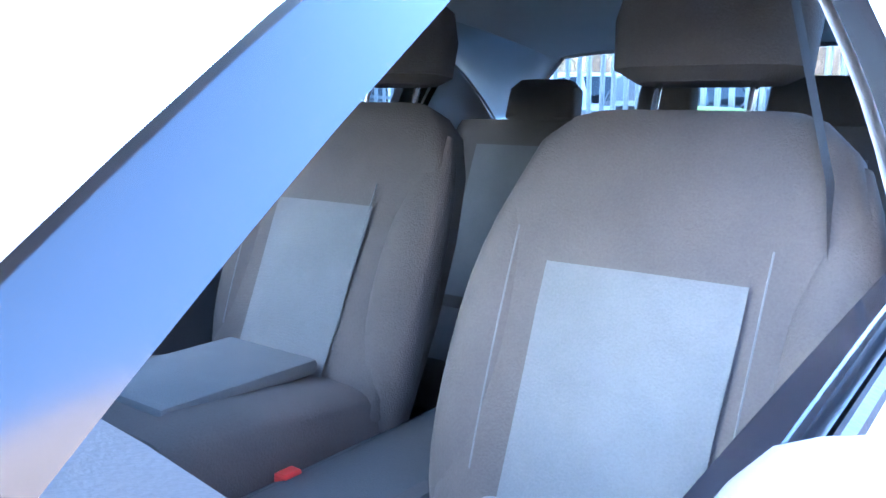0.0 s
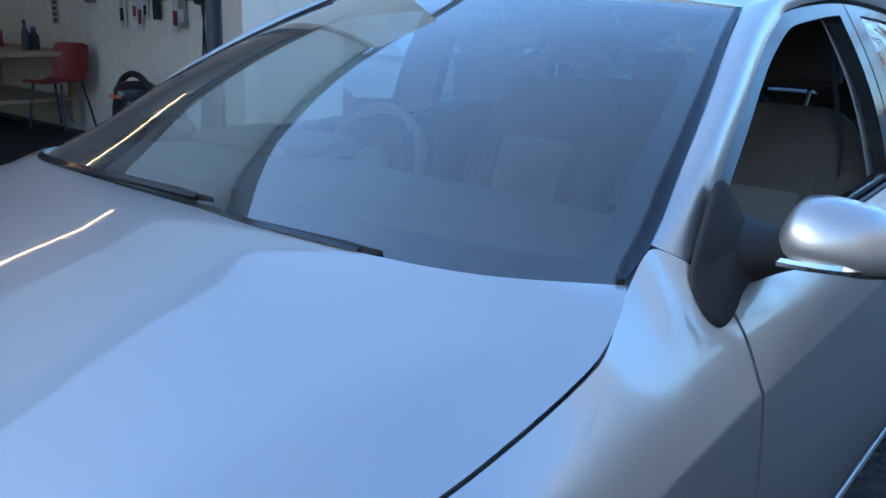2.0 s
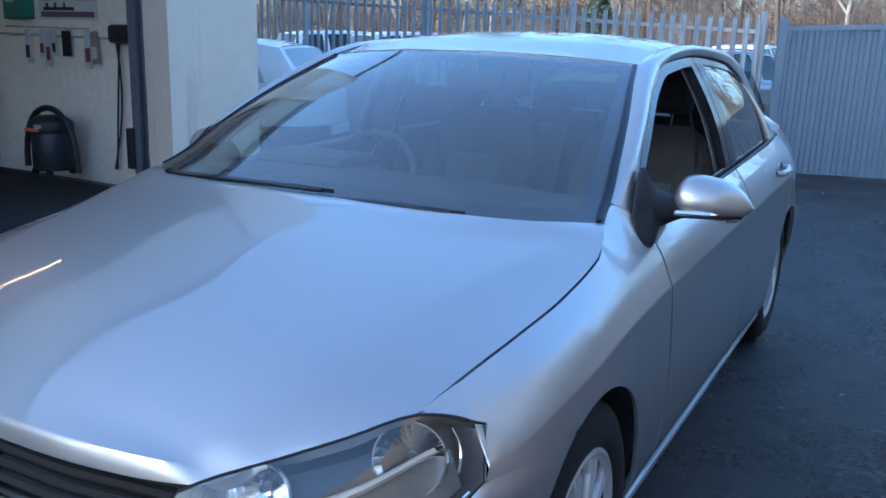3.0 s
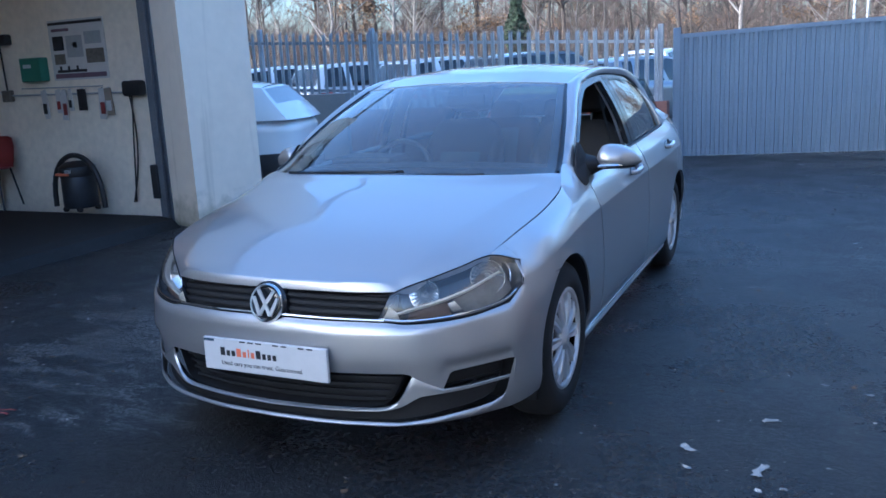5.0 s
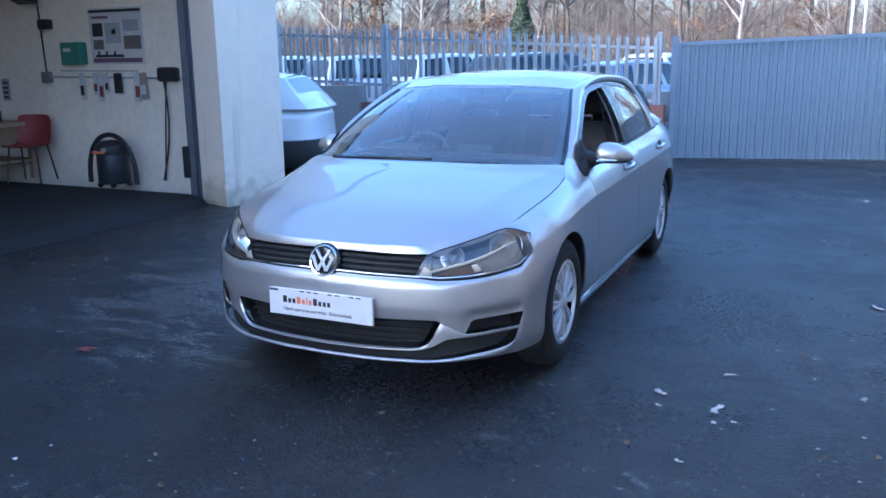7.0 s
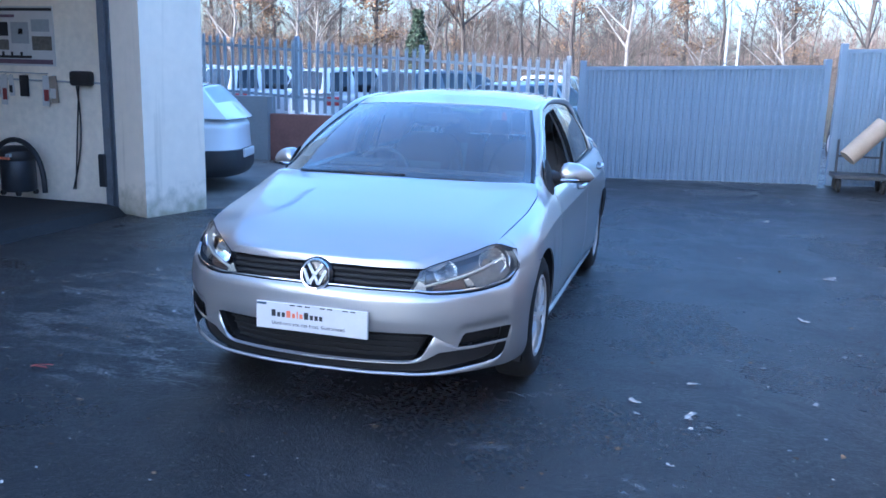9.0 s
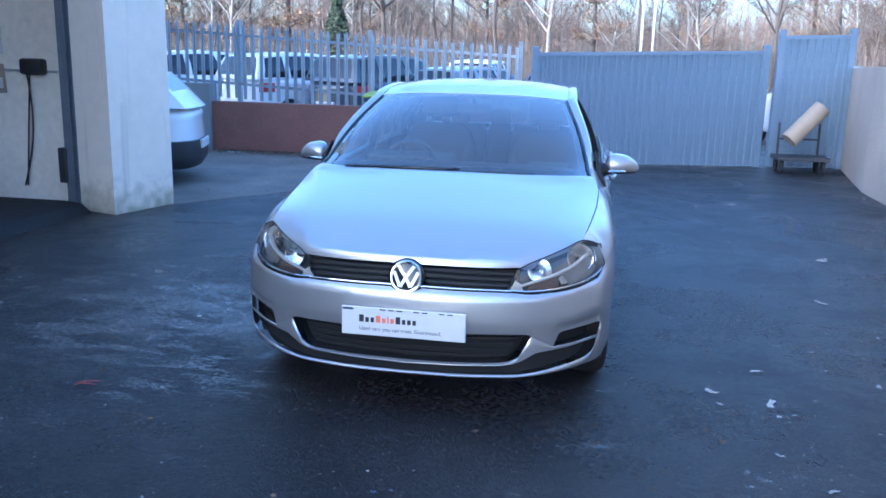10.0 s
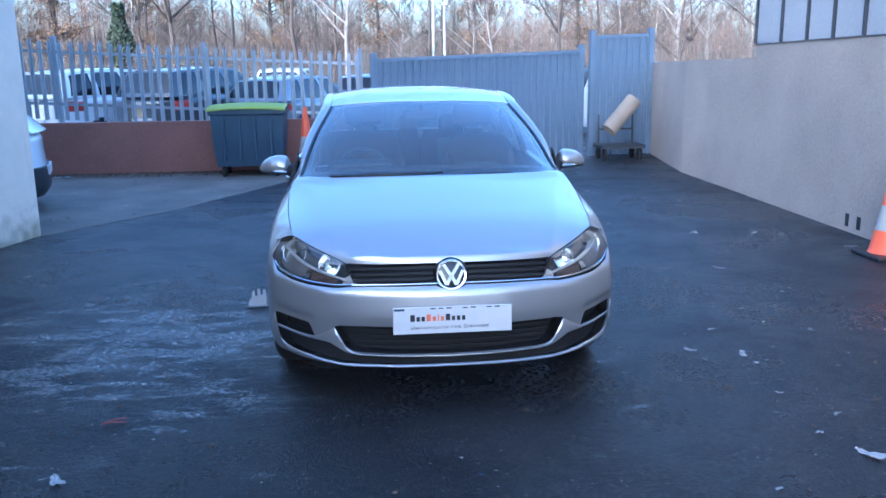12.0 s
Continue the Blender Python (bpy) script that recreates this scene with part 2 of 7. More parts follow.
M = dict(
    asphalt=wet_asphalt(),
    pier=mossy_paint(),
    concrete=mat("old_concrete", (0.15, 0.132, 0.11), 0.8, var=0.45, scale=1.6, fine=38, bump=0.3, bump_scale=90),
    floor_dark=mat("oily_workshop_floor", (0.02, 0.019, 0.018), 0.8, var=0.4, scale=1.1, fine=45, bump=0.2, bump_scale=80, spec=0.2),
    render_white=mat("white_wall_paint", (0.66, 0.6, 0.51), 0.8, var=0.13, scale=1.1, fine=9, bump=0.12, bump_scale=45),
    inner_white=mat("grimy_white_wall", (0.82, 0.73, 0.6), 0.8, var=0.14, scale=0.8, fine=14, bump=0.06, bump_scale=40),
    steel_grey=mat("worn_grey_steel", (0.13, 0.14, 0.155), 0.55, 0.3, var=0.25, scale=5, fine=60),
    card_white=mat("clean_white_card", (0.6, 0.58, 0.55), 0.8, var=0.06, scale=8, fine=60),
    faded=mat("faded_plum_print", (0.16, 0.1, 0.13), 0.8, var=0.15, scale=6, fine=40),
    steel_dark=mat("dark_steel", (0.05, 0.055, 0.065), 0.5, 0.6, var=0.25, scale=5, fine=90),
    galv=mat("galvanised_steel", (0.33, 0.355, 0.385), 0.55, 0.3, var=0.2, scale=4, fine=80, rnd=0.12),
    gate=mat("blue_grey_painted_steel", (0.115, 0.16, 0.225), 0.5, var=0.18, scale=1.5, fine=60, bump=0.1),
    redwall=mat("red_brown_painted_block", (0.22, 0.105, 0.082), 0.85, var=0.25, scale=1.2, fine=45, bump=0.4, bump_scale=55),
    greywall=mat("grey_render", (0.24, 0.245, 0.25), 0.85, var=0.15, scale=1.2, fine=40, bump=0.3, bump_scale=60),
    clad=mat("pale_grey_cladding", (0.36, 0.37, 0.38), 0.7, var=0.12, scale=0.8, fine=30),
    beige=mat("beige_rendered_wall", (0.33, 0.285, 0.245), 0.85, var=0.22, scale=0.9, fine=40, bump=0.3, bump_scale=60),
    roof=mat("dark_roof_sheet", (0.07, 0.07, 0.075), 0.6, var=0.2, scale=1, fine=30),
    paint=car_paint("silver_car_paint", (0.44, 0.44, 0.44), 1),
    white_paint=car_paint("white_car_paint", (0.75, 0.76, 0.77)),
    dark_paint=car_paint("dark_car_paint", (0.03, 0.035, 0.045)),
    grey_paint=car_paint("grey_car_paint", (0.22, 0.23, 0.25), 1),
    blue_paint=car_paint("blue_car_paint", (0.05, 0.09, 0.2)),
    black=mat("black_plastic", (0.018, 0.018, 0.02), 0.5, var=0.2, scale=4, fine=200, bump=0.1),
    gloss_black=mat("gloss_black_plastic", (0.012, 0.012, 0.014), 0.12, var=0.1, scale=4, fine=100),
    grille_black=mat("grille_black_plastic", (0.016, 0.016, 0.017), 0.65, var=0.25, scale=5, fine=120, spec=0.3),
    reflector=mat("bright_reflector", (0.88, 0.89, 0.9), 0.16, 1.0, var=0.03, rough_var=0.08),
    lamp_panel=mat("warm_grey_lamp_panel", (0.22, 0.21, 0.195), 0.35, 0.3, var=0.2, scale=14, fine=80),
    lamp_trim=mat("pale_beige_lamp_trim", (0.52, 0.48, 0.41), 0.4, 0.1, var=0.12, scale=20, fine=90),
    lamp_red=mat("dark_red_brown_lamp_panel", (0.12, 0.082, 0.066), 0.35, 0.1, var=0.2, scale=14, fine=80),
    rubber=mat("tyre_rubber", (0.01, 0.01, 0.0105), 0.9, var=0.25, scale=6, fine=120, bump=0.2),
    chrome=mat("chrome", (0.85, 0.86, 0.87), 0.08, 1.0, var=0.03, rough_var=0.04),
    alloy=mat("silver_wheel_paint", (0.55, 0.555, 0.56), 0.35, 0.35, var=0.05, rough_var=0.05),
    screen=glass("windscreen_glass", (0.62, 0.71, 0.71), haze_film=0.052, gain=1.55),
    side_glass=glass("side_window_glass", (0.66, 0.74, 0.74), haze_film=0.02, gain=1.2),
    tinted_glass=glass("tinted_rear_glass", (0.28, 0.33, 0.33), haze_film=0.02, gain=1.2),
    # white hatchback's panes: the sky's reflection is painted as a pale colour
    pale_glass=mat("sky_pale_car_glass", (0.4, 0.43, 0.46), 0.45, var=0.1, scale=2, fine=20),
    lamp_glass=glass("lamp_lens", (0.93, 0.95, 0.96), gain=1.3),
    lamp_house=mat("satin_grey_lamp_housing", (0.075, 0.078, 0.085), 0.3, 0.2, var=0.15, scale=8, fine=60),
    cloth=mat("dark_seat_cloth", (0.05, 0.044, 0.042), 0.95, var=0.2, scale=8, fine=300, bump=0.3),
    cloth_light=mat("grey_patterned_seat_cloth", (0.08, 0.085, 0.09), 0.95, var=0.15, scale=10, fine=320, bump=0.3),
    dash=mat("dark_dashboard_plastic", (0.05, 0.05, 0.052), 0.6, var=0.15, scale=4, fine=250, bump=0.15),
    liner=mat("pale_headlining", (0.62, 0.62, 0.6), 0.95, var=0.06, scale=4, fine=200),
    plate=mat("white_plate", (0.6, 0.6, 0.6), 0.35, var=0.04, scale=8, fine=60),
    ink=mat("black_print", (0.02, 0.02, 0.022), 0.5, var=0.1),
    orange=mat("orange_print", (0.75, 0.2, 0.1), 0.5, var=0.05),
    red=mat("red_plastic", (0.4, 0.03, 0.025), 0.4, var=0.15, scale=5, fine=60),
    red_dark=mat("red_brown_plastic", (0.2, 0.03, 0.028), 0.5, var=0.2, scale=5, fine=60),
    cone=mat("orange_cone", (0.75, 0.13, 0.05), 0.5, var=0.15, scale=6, fine=60),
    bin_body=mat("dark_blue_bin", (0.03, 0.06, 0.095), 0.5, var=0.2, scale=3, fine=60),
    bin_lid=mat("lime_bin_lid", (0.3, 0.38, 0.06), 0.5, var=0.12, scale=3, fine=60),
    green=mat("green_plastic", (0.05, 0.19, 0.13), 0.4, var=0.1, scale=6, fine=60),
    paper=mat("dirty_white_paper", (0.36, 0.36, 0.35), 0.9, var=0.06, scale=10, fine=80),
    card=mat("brown_cardboard", (0.3, 0.245, 0.19), 0.9, var=0.15, scale=5, fine=60),
    wood=mat("raw_board", (0.33, 0.25, 0.16), 0.8, var=0.2, scale=3, fine=80, bump=0.2),
    crumb=mat("pale_stone_crumb", (0.3, 0.29, 0.27), 0.85, var=0.3, scale=20, fine=60, island=0.6),
    leaf=mat("dead_leaf", (0.11, 0.075, 0.045), 0.9, var=0.3, scale=20, fine=60, island=0.5),
    bark=mat("brown_bark", (0.06, 0.047, 0.04), 0.95, var=0.3, scale=3, fine=30, bump=0.6),
    birch=mat("pale_birch_bark", (0.17, 0.15, 0.135), 0.9, var=0.45, scale=2.5, fine=12, bump=0.3),
    twig=mat("winter_twig", (0.075, 0.057, 0.047), 0.95, var=0.25, scale=2, fine=20, rnd=0.3),
    far_twig=mat("russet_far_twig", (0.12, 0.085, 0.068), 0.95, var=0.3, scale=0.15, fine=3, island=0.45),
    russet=mat("russet_winter_leaf", (0.14, 0.085, 0.045), 0.9, var=0.3, scale=1.5, fine=12, island=0.5),
    ivy=mat("dark_evergreen", (0.035, 0.05, 0.028), 0.9, var=0.35, scale=2, fine=12, island=0.4),
    grass=mat("rough_grass_bank", (0.1, 0.09, 0.05), 0.95, var=0.4, scale=0.6, fine=9, bump=0.6),
    tube=emit("lit_tube", (1.0, 0.52, 0.18), 7.0),
    mirror=mat("mirror_glass", (0.85, 0.86, 0.87), 0.03, 1.0, var=0.01, rough_var=0.01),
)


# ---- mesh helpers ----
def part(name, bm, material, parent=None, label="", smooth=False, kind=""):
    """Links a bmesh as one mesh object under its thing or part."""
    me = bpy.data.meshes.new(name)
    bmesh.ops.recalc_face_normals(bm, faces=bm.faces)
    bm.to_mesh(me)
    bm.free()
    for one in (material if isinstance(material, (list, tuple)) else [material]):
        me.materials.append(one)
    if smooth:
        me.polygons.foreach_set("use_smooth", [True] * len(me.polygons))
        if smooth != "all":
            me.set_sharp_from_angle(angle=radians(38))
    ob = new(name, me)
    if parent is not None:
        ob.parent = parent
    if label:
        ob["label"] = label
    if kind:
        ob["kind"] = kind
    return ob


def thing(name, label, category, group="", at=(0, 0, 0), rz=0.0):
    ob = new(name)
    ob.empty_display_size = 0.1
    ob.matrix_basis = pose(at[0], at[1], at[2], 0, 0, rz)
    return tagged(ob, label, category, group)


def box(bm, lo, hi, m=None, bev=0.0):
    """A box between two corners, its edges rounded by bev."""
    r = bmesh.ops.create_cube(bm, size=1.0)
    s, c = [hi[k] - lo[k] for k in range(3)], [(hi[k] + lo[k]) / 2 for k in range(3)]
    vs = r["verts"]
    for v in vs:
        v.co = Vector((v.co.x * s[0] + c[0], v.co.y * s[1] + c[1], v.co.z * s[2] + c[2]))
    if bev:
        es = list({e for v in vs for e in v.link_edges})
        out = bmesh.ops.bevel(bm, geom=es, offset=bev, segments=2, affect="EDGES", profile=0.5)
        vs = list({v for f in out["faces"] for v in f.verts} | {v for v in vs if v.is_valid})
    if m is not None:
        for v in vs:
            v.co = m @ v.co
    return bm


def boxes(*specs, bev=0.0):
    bm = bmesh.new()
    for lo, hi in specs:
        box(bm, lo, hi, bev=bev)
    return bm


def rod(bm, a, b, r0, r1=None, n=10, cap=True):
    """A tapered round bar from a to b."""
    a, b = Vector(a), Vector(b)
    r1 = r0 if r1 is None else r1
    d = (b - a).normalized()
    u = d.orthogonal().normalized()
    w = d.cross(u)
    ra = [bm.verts.new(a + r0 * (cos(2 * pi * k / n) * u + sin(2 * pi * k / n) * w)) for k in range(n)]
    rb = [bm.verts.new(b + r1 * (cos(2 * pi * k / n) * u + sin(2 * pi * k / n) * w)) for k in range(n)]
    for k in range(n):
        bm.faces.new((ra[k], ra[(k + 1) % n], rb[(k + 1) % n], rb[k]))
    if cap:
        bm.faces.new(ra[::-1])
        bm.faces.new(rb)
    return bm


def tube(bm, pts, r, n=8, closed=False):
    """A round bar along a line of points; r is one radius or one a point."""
    P = [Vector(p) for p in pts]
    rings, up = [], Vector((0.31, 0.2, 0.93))
    for k, p in enumerate(P):
        q0, q1 = (P[k - 1] if k or closed else p), (P[(k + 1) % len(P)] if k + 1 < len(P) or closed else p)
        d = (q1 - q0).normalized()
        u = d.cross(up)
        u = (u if u.length > 1e-4 else d.orthogonal()).normalized()
        w = d.cross(u)
        rad = r[k] if isinstance(r, (list, tuple)) else r
        rings.append([bm.verts.new(p + rad * (cos(2 * pi * j / n) * u + sin(2 * pi * j / n) * w)) for j in range(n)])
    for k in range(len(rings) - (0 if closed else 1)):
        a, b = rings[k], rings[(k + 1) % len(rings)]
        for j in range(n):
            bm.faces.new((a[j], a[(j + 1) % n], b[(j + 1) % n], b[j]))
    if not closed:
        bm.faces.new(rings[0][::-1])
        bm.faces.new(rings[-1])
    return bm


def prism(bm, outline, depth):
    """An outline of 3D points pushed along the vector depth: a plate with thickness."""
    d = Vector(depth)
    a = [bm.verts.new(Vector(p)) for p in outline]
    b = [bm.verts.new(Vector(p) + d) for p in outline]
    bm.faces.new(a)
    bm.faces.new(b[::-1])
    for k in range(len(a)):
        j = (k + 1) % len(a)
        bm.faces.new((a[k], b[k], b[j], a[j]))
    return bm


def lathe(bm, prof, m=None, n=32, close=False):
    """A profile of (radius, height) turned round z."""
    m = m or Matrix()
    rings = [[bm.verts.new(m @ Vector((r * cos(2 * pi * k / n), r * sin(2 * pi * k / n), h))) for k in range(n)] for r, h in prof]
    for a, b in zip(rings, rings[1:]):
        for k in range(n):
            bm.faces.new((a[k], a[(k + 1) % n], b[(k + 1) % n], b[k]))
    if close:
        bm.faces.new(rings[0][::-1])
        bm.faces.new(rings[-1])
    return bm


def grid(bm, rows, closed=False):
    """Quads through rows of points."""
    V = [[bm.verts.new(Vector(p)) for p in row] for row in rows]
    for a, b in zip(V, V[1:]):
        n = len(a)
        for k in range(n if closed else n - 1):
            j = (k + 1) % n
            quad = [a[k], a[j], b[j], b[k]]
            try:
                bm.faces.new(quad)
            except ValueError:
                pass
    return V


def lerp(a, b, t):
    return a + (b - a) * t


def curve(keys, x):
    """Smooth curve through (x, value) keys."""
    if x <= keys[0][0]:
        return keys[0][1]
    if x >= keys[-1][0]:
        return keys[-1][1]
    for k in range(len(keys) - 1):
        (x0, y0), (x1, y1) = keys[k], keys[k + 1]
        if x <= x1:
            def slope(i):
                if i <= 0 or i >= len(keys) - 1:
                    i0, i1 = (0, 1) if i <= 0 else (len(keys) - 2, len(keys) - 1)
                    return (keys[i1][1] - keys[i0][1]) / (keys[i1][0] - keys[i0][0])
                a = (keys[i][1] - keys[i - 1][1]) / (keys[i][0] - keys[i - 1][0])
                b = (keys[i + 1][1] - keys[i][1]) / (keys[i + 1][0] - keys[i][0])
                return 0.0 if a * b <= 0 else 2 * a * b / (a + b)
            h, t = x1 - x0, (x - x0) / (x1 - x0)
            m0, m1 = slope(k) * h, slope(k + 1) * h
            return (2 * t**3 - 3 * t**2 + 1) * y0 + (t**3 - 2 * t**2 + t) * m0 + (-2 * t**3 + 3 * t**2) * y1 + (t**3 - t**2) * m1


def steps(a, b, n):
    return [a + (b - a) * k / n for k in range(n + 1)]

# ---- ground ----
def structure(ob, label="", category=""):
    return tagged(ob, label, category, kind="structure")


bm = bmesh.new()
xs = [-400, -60, -20] + [x * 1.0 for x in range(-12, 13)] + [20, 60, 400]
ys = [-400, -60, -20] + [y * 1.0 for y in range(-12, 25)] + [40, 80, 400]
grid(bm, [[(x, y, 0) for x in xs] for y in ys])
structure(part("ground", bm, M["asphalt"]), "dark damp worn asphalt yard", "ground")

# pale dry concrete apron by the fence, and the strip in front of the workshop
bm = bmesh.new()
prism(bm, [(-3.5, 4.75, 0.004), (-2.62, 6.02, 0.004), (-1.81, 7.73, 0.004), (-0.9, 9.85, 0.004), (-7.5, 9.85, 0.004), (-7.5, 4.85, 0.004)], (0, 0, -0.05))
structure(part("concrete_apron", bm, M["concrete"]), "pale dry concrete apron beside the wall", "pavement")
# raised workshop slab with a sloping edge
SLAB = 0.11
bm = bmesh.new()
grid(bm, [[(-4.02, y, 0.0), (-4.12, y, SLAB * 0.8), (-4.3, y, SLAB), (-10.2, y, SLAB)] for y in steps(-6.0, 4.0, 10)])
structure(part("workshop_floor", bm, M["floor_dark"]), "dark oily concrete workshop floor", "floor")

# ---- workshop on the left ----
# the south end runs far past the opening, unseen, to shade the yard
WX0, WX1, WY0, WY1, WH = -10.2, -3.95, -34.0, 4.52, 4.15
OPEN0, OPEN1, OPENH = -6.0, 3.98, 3.05
structure(part("wall_workshop_end", boxes(((WX0, WY1, 0), (-4.2, WY1 + 0.25, WH))), M["inner_white"]), "grimy white painted workshop wall", "wall")
structure(part("wall_workshop_back", boxes(((WX0 - 0.25, WY0, 0), (WX0, WY1 + 0.25, WH))), M["inner_white"]), "grimy white workshop back wall", "wall")
structure(part("wall_workshop_far", boxes(((WX0, WY0 - 0.25, 0), (WX1, WY0, WH))), M["inner_white"]), "white painted workshop end wall", "wall")
structure(part("wall_workshop_lintel", boxes(((WX1 - 0.3, OPEN0, OPENH), (WX1, OPEN1 + 0.04, WH))), M["render_white"]), "white rendered wall above the workshop opening", "wall")
structure(part("wall_workshop_front", boxes(((WX1 - 0.3, WY0, 0), (WX1, OPEN0, WH))), M["render_white"]), "white rendered workshop front wall", "wall")
bm = bmesh.new()
prism(bm, [(-4.22, 4.14, 0), (-3.76, 3.98, 0), (-3.56, 4.76, 0), (-4.2, 4.8, 0)], (0, 0, WH))
structure(part("wall_pier", bm, M["pier"]), "white painted pier beside the workshop opening", "pillar")
structure(part("ceiling", boxes(((WX0, WY0, 3.3), (WX1 - 0.3, WY1, 3.42))), M["inner_white"]), "plain workshop ceiling", "ceiling")
# low pitched roof, unseen; ridge along the building, height set to shade the yard
# its overhang past the end wall is added for the windscreen's reflection
for name, x0, z0, x1, z1 in (("workshop_roof_front", WX1 + 0.1, WH, -8.5, 7.9), ("workshop_roof_back", -13.2, WH, -8.5, 7.9)):
    bm = bmesh.new()
    prism(bm, [(x0, WY0 - 0.4, z0), (x0, WY1 + 2.2, z0), (x1, WY1 + 2.2, z1), (x1, WY0 - 0.4, z1)], (0, 0, 0.12))
    structure(part(name, bm, M["roof"]), "dark sheet workshop roof with low eaves and an unseen ridge shading the yard", "roof")
for name, y in (("wall_gable_end", WY1), ("wall_gable_far", WY0 - 0.25)):
    bm = bmesh.new()
    prism(bm, [(-13.1, y, WH), (WX1 - 0.05, y, WH), (-8.5, y, 7.88)], (0, 0.25, 0))
    structure(part(name, bm, M["render_white"]), "unseen white rendered gable under the added ridge", "wall")
structure(part("wall_workshop_rear", boxes(((-13.1, WY0 - 0.25, 0), (-12.85, WY1 + 0.25, WH)))  , M["inner_white"]), "plain rear wall of the workshop", "wall")
structure(part("wall_workshop_side", boxes(((-12.85, WY1, 0), (WX0 - 0.25, WY1 + 0.25, WH))), M["render_white"]), "white rendered workshop side wall", "wall")

# unseen block, added to keep the sun off the cars behind the fence
structure(part("wall_hall", boxes(((-34.0, -30.0, 0), (-13.4, 3.2, 6.2))), M["clad"]), "unseen plain clad block added to shade the parked cars", "wall")

# ---- boundary: low walls, right-hand building ----
structure(part("wall_low_red", boxes(((-5.55, 9.9, 0), (-0.3, 10.12, 0.81)), bev=0.01), M["redwall"]), "low red-brown painted block wall under the fence", "wall")
structure(part("wall_low_grey", boxes(((-12, 9.82, 0), (-5.55, 10.12, 1.1)), bev=0.01), M["greywall"]), "low grey rendered wall", "wall")
bm = bmesh.new()
prism(bm, [(4.5, -12.0, 0), (4.03, 2.2, 0), (4.195, 6.0, 0), (4.495, 6.0, 0), (4.33, 2.2, 0), (4.8, -12.0, 0)], (0, 0, 4.0))
wall_right = structure(part("wall_right", bm, M["beige"]), "beige rendered building wall along the yard", "wall")
bm = bmesh.new()
prism(bm, [(4.198, 6.003, 0), (4.3, 8.4, 0), (4.78, 11.16, 0), (5.08, 11.1, 0), (4.6, 8.35, 0), (4.49, 6.003, 0)], (0, 0, 1.62))
structure(part("wall_low_beige", bm, M["beige"]), "low beige rendered wall beside the gate", "wall")
for z0, z1 in ((1.78, 2.88), (2.89, 3.98)):       # pale cladding over the rendered foot
    bm = bmesh.new()
    prism(bm, [(4.03, 2.22, z0), (4.192, 5.98, z0), (4.192, 5.98, z1), (4.03, 2.22, z1)], (-0.018, 0.0008, 0))
    part("cladding_panel", bm, M["clad"], wall_right, "pale cladding")
rib = part("wall_rib", box(bmesh.new(), (-0.02, -0.045, 1.78), (0.02, 0.0, 3.98), bev=0.006), M["steel_dark"], wall_right)
for k, y in enumerate((5.95, 5.3, 4.72, 4.2, 3.66, 3.1, 2.5)):
    ob = rib if k == 0 else new("wall_rib", rib.data)
    ob.parent = wall_right
    ob.matrix_basis = pose(lerp(4.03, 4.195, (y - 2.2) / 3.8), y, 0, 0, 0, -92.5)
vent = None
for y in (3.22, 3.52, 3.72):      # dark weep holes at its foot
    if vent is None:
        vent = part("weep_hole", box(bmesh.new(), (-0.003, -0.03, 0.05), (0.006, 0.03, 0.17), bev=0.002), M["black"], wall_right)
        ob = vent
    else:
        ob = new("weep_hole", vent.data)
        ob.parent = wall_right
    ob.matrix_basis = pose(lerp(4.03, 4.195, (y - 2.2) / 3.8) - 0.001, y, 0, 0, 0, -2.5)

# ---- the silver hatchback: nose towards -y, centre line x = 0 ----
HUB_F, HUB_R, HUB_Z, ARCH = 0.862, 3.497, 0.32, 0.345


def table(keys, n):
    """Curves over y for each of the n columns that follow the y value."""
    return [[(k[0], k[1 + c]) for k in keys] for c in range(n)]


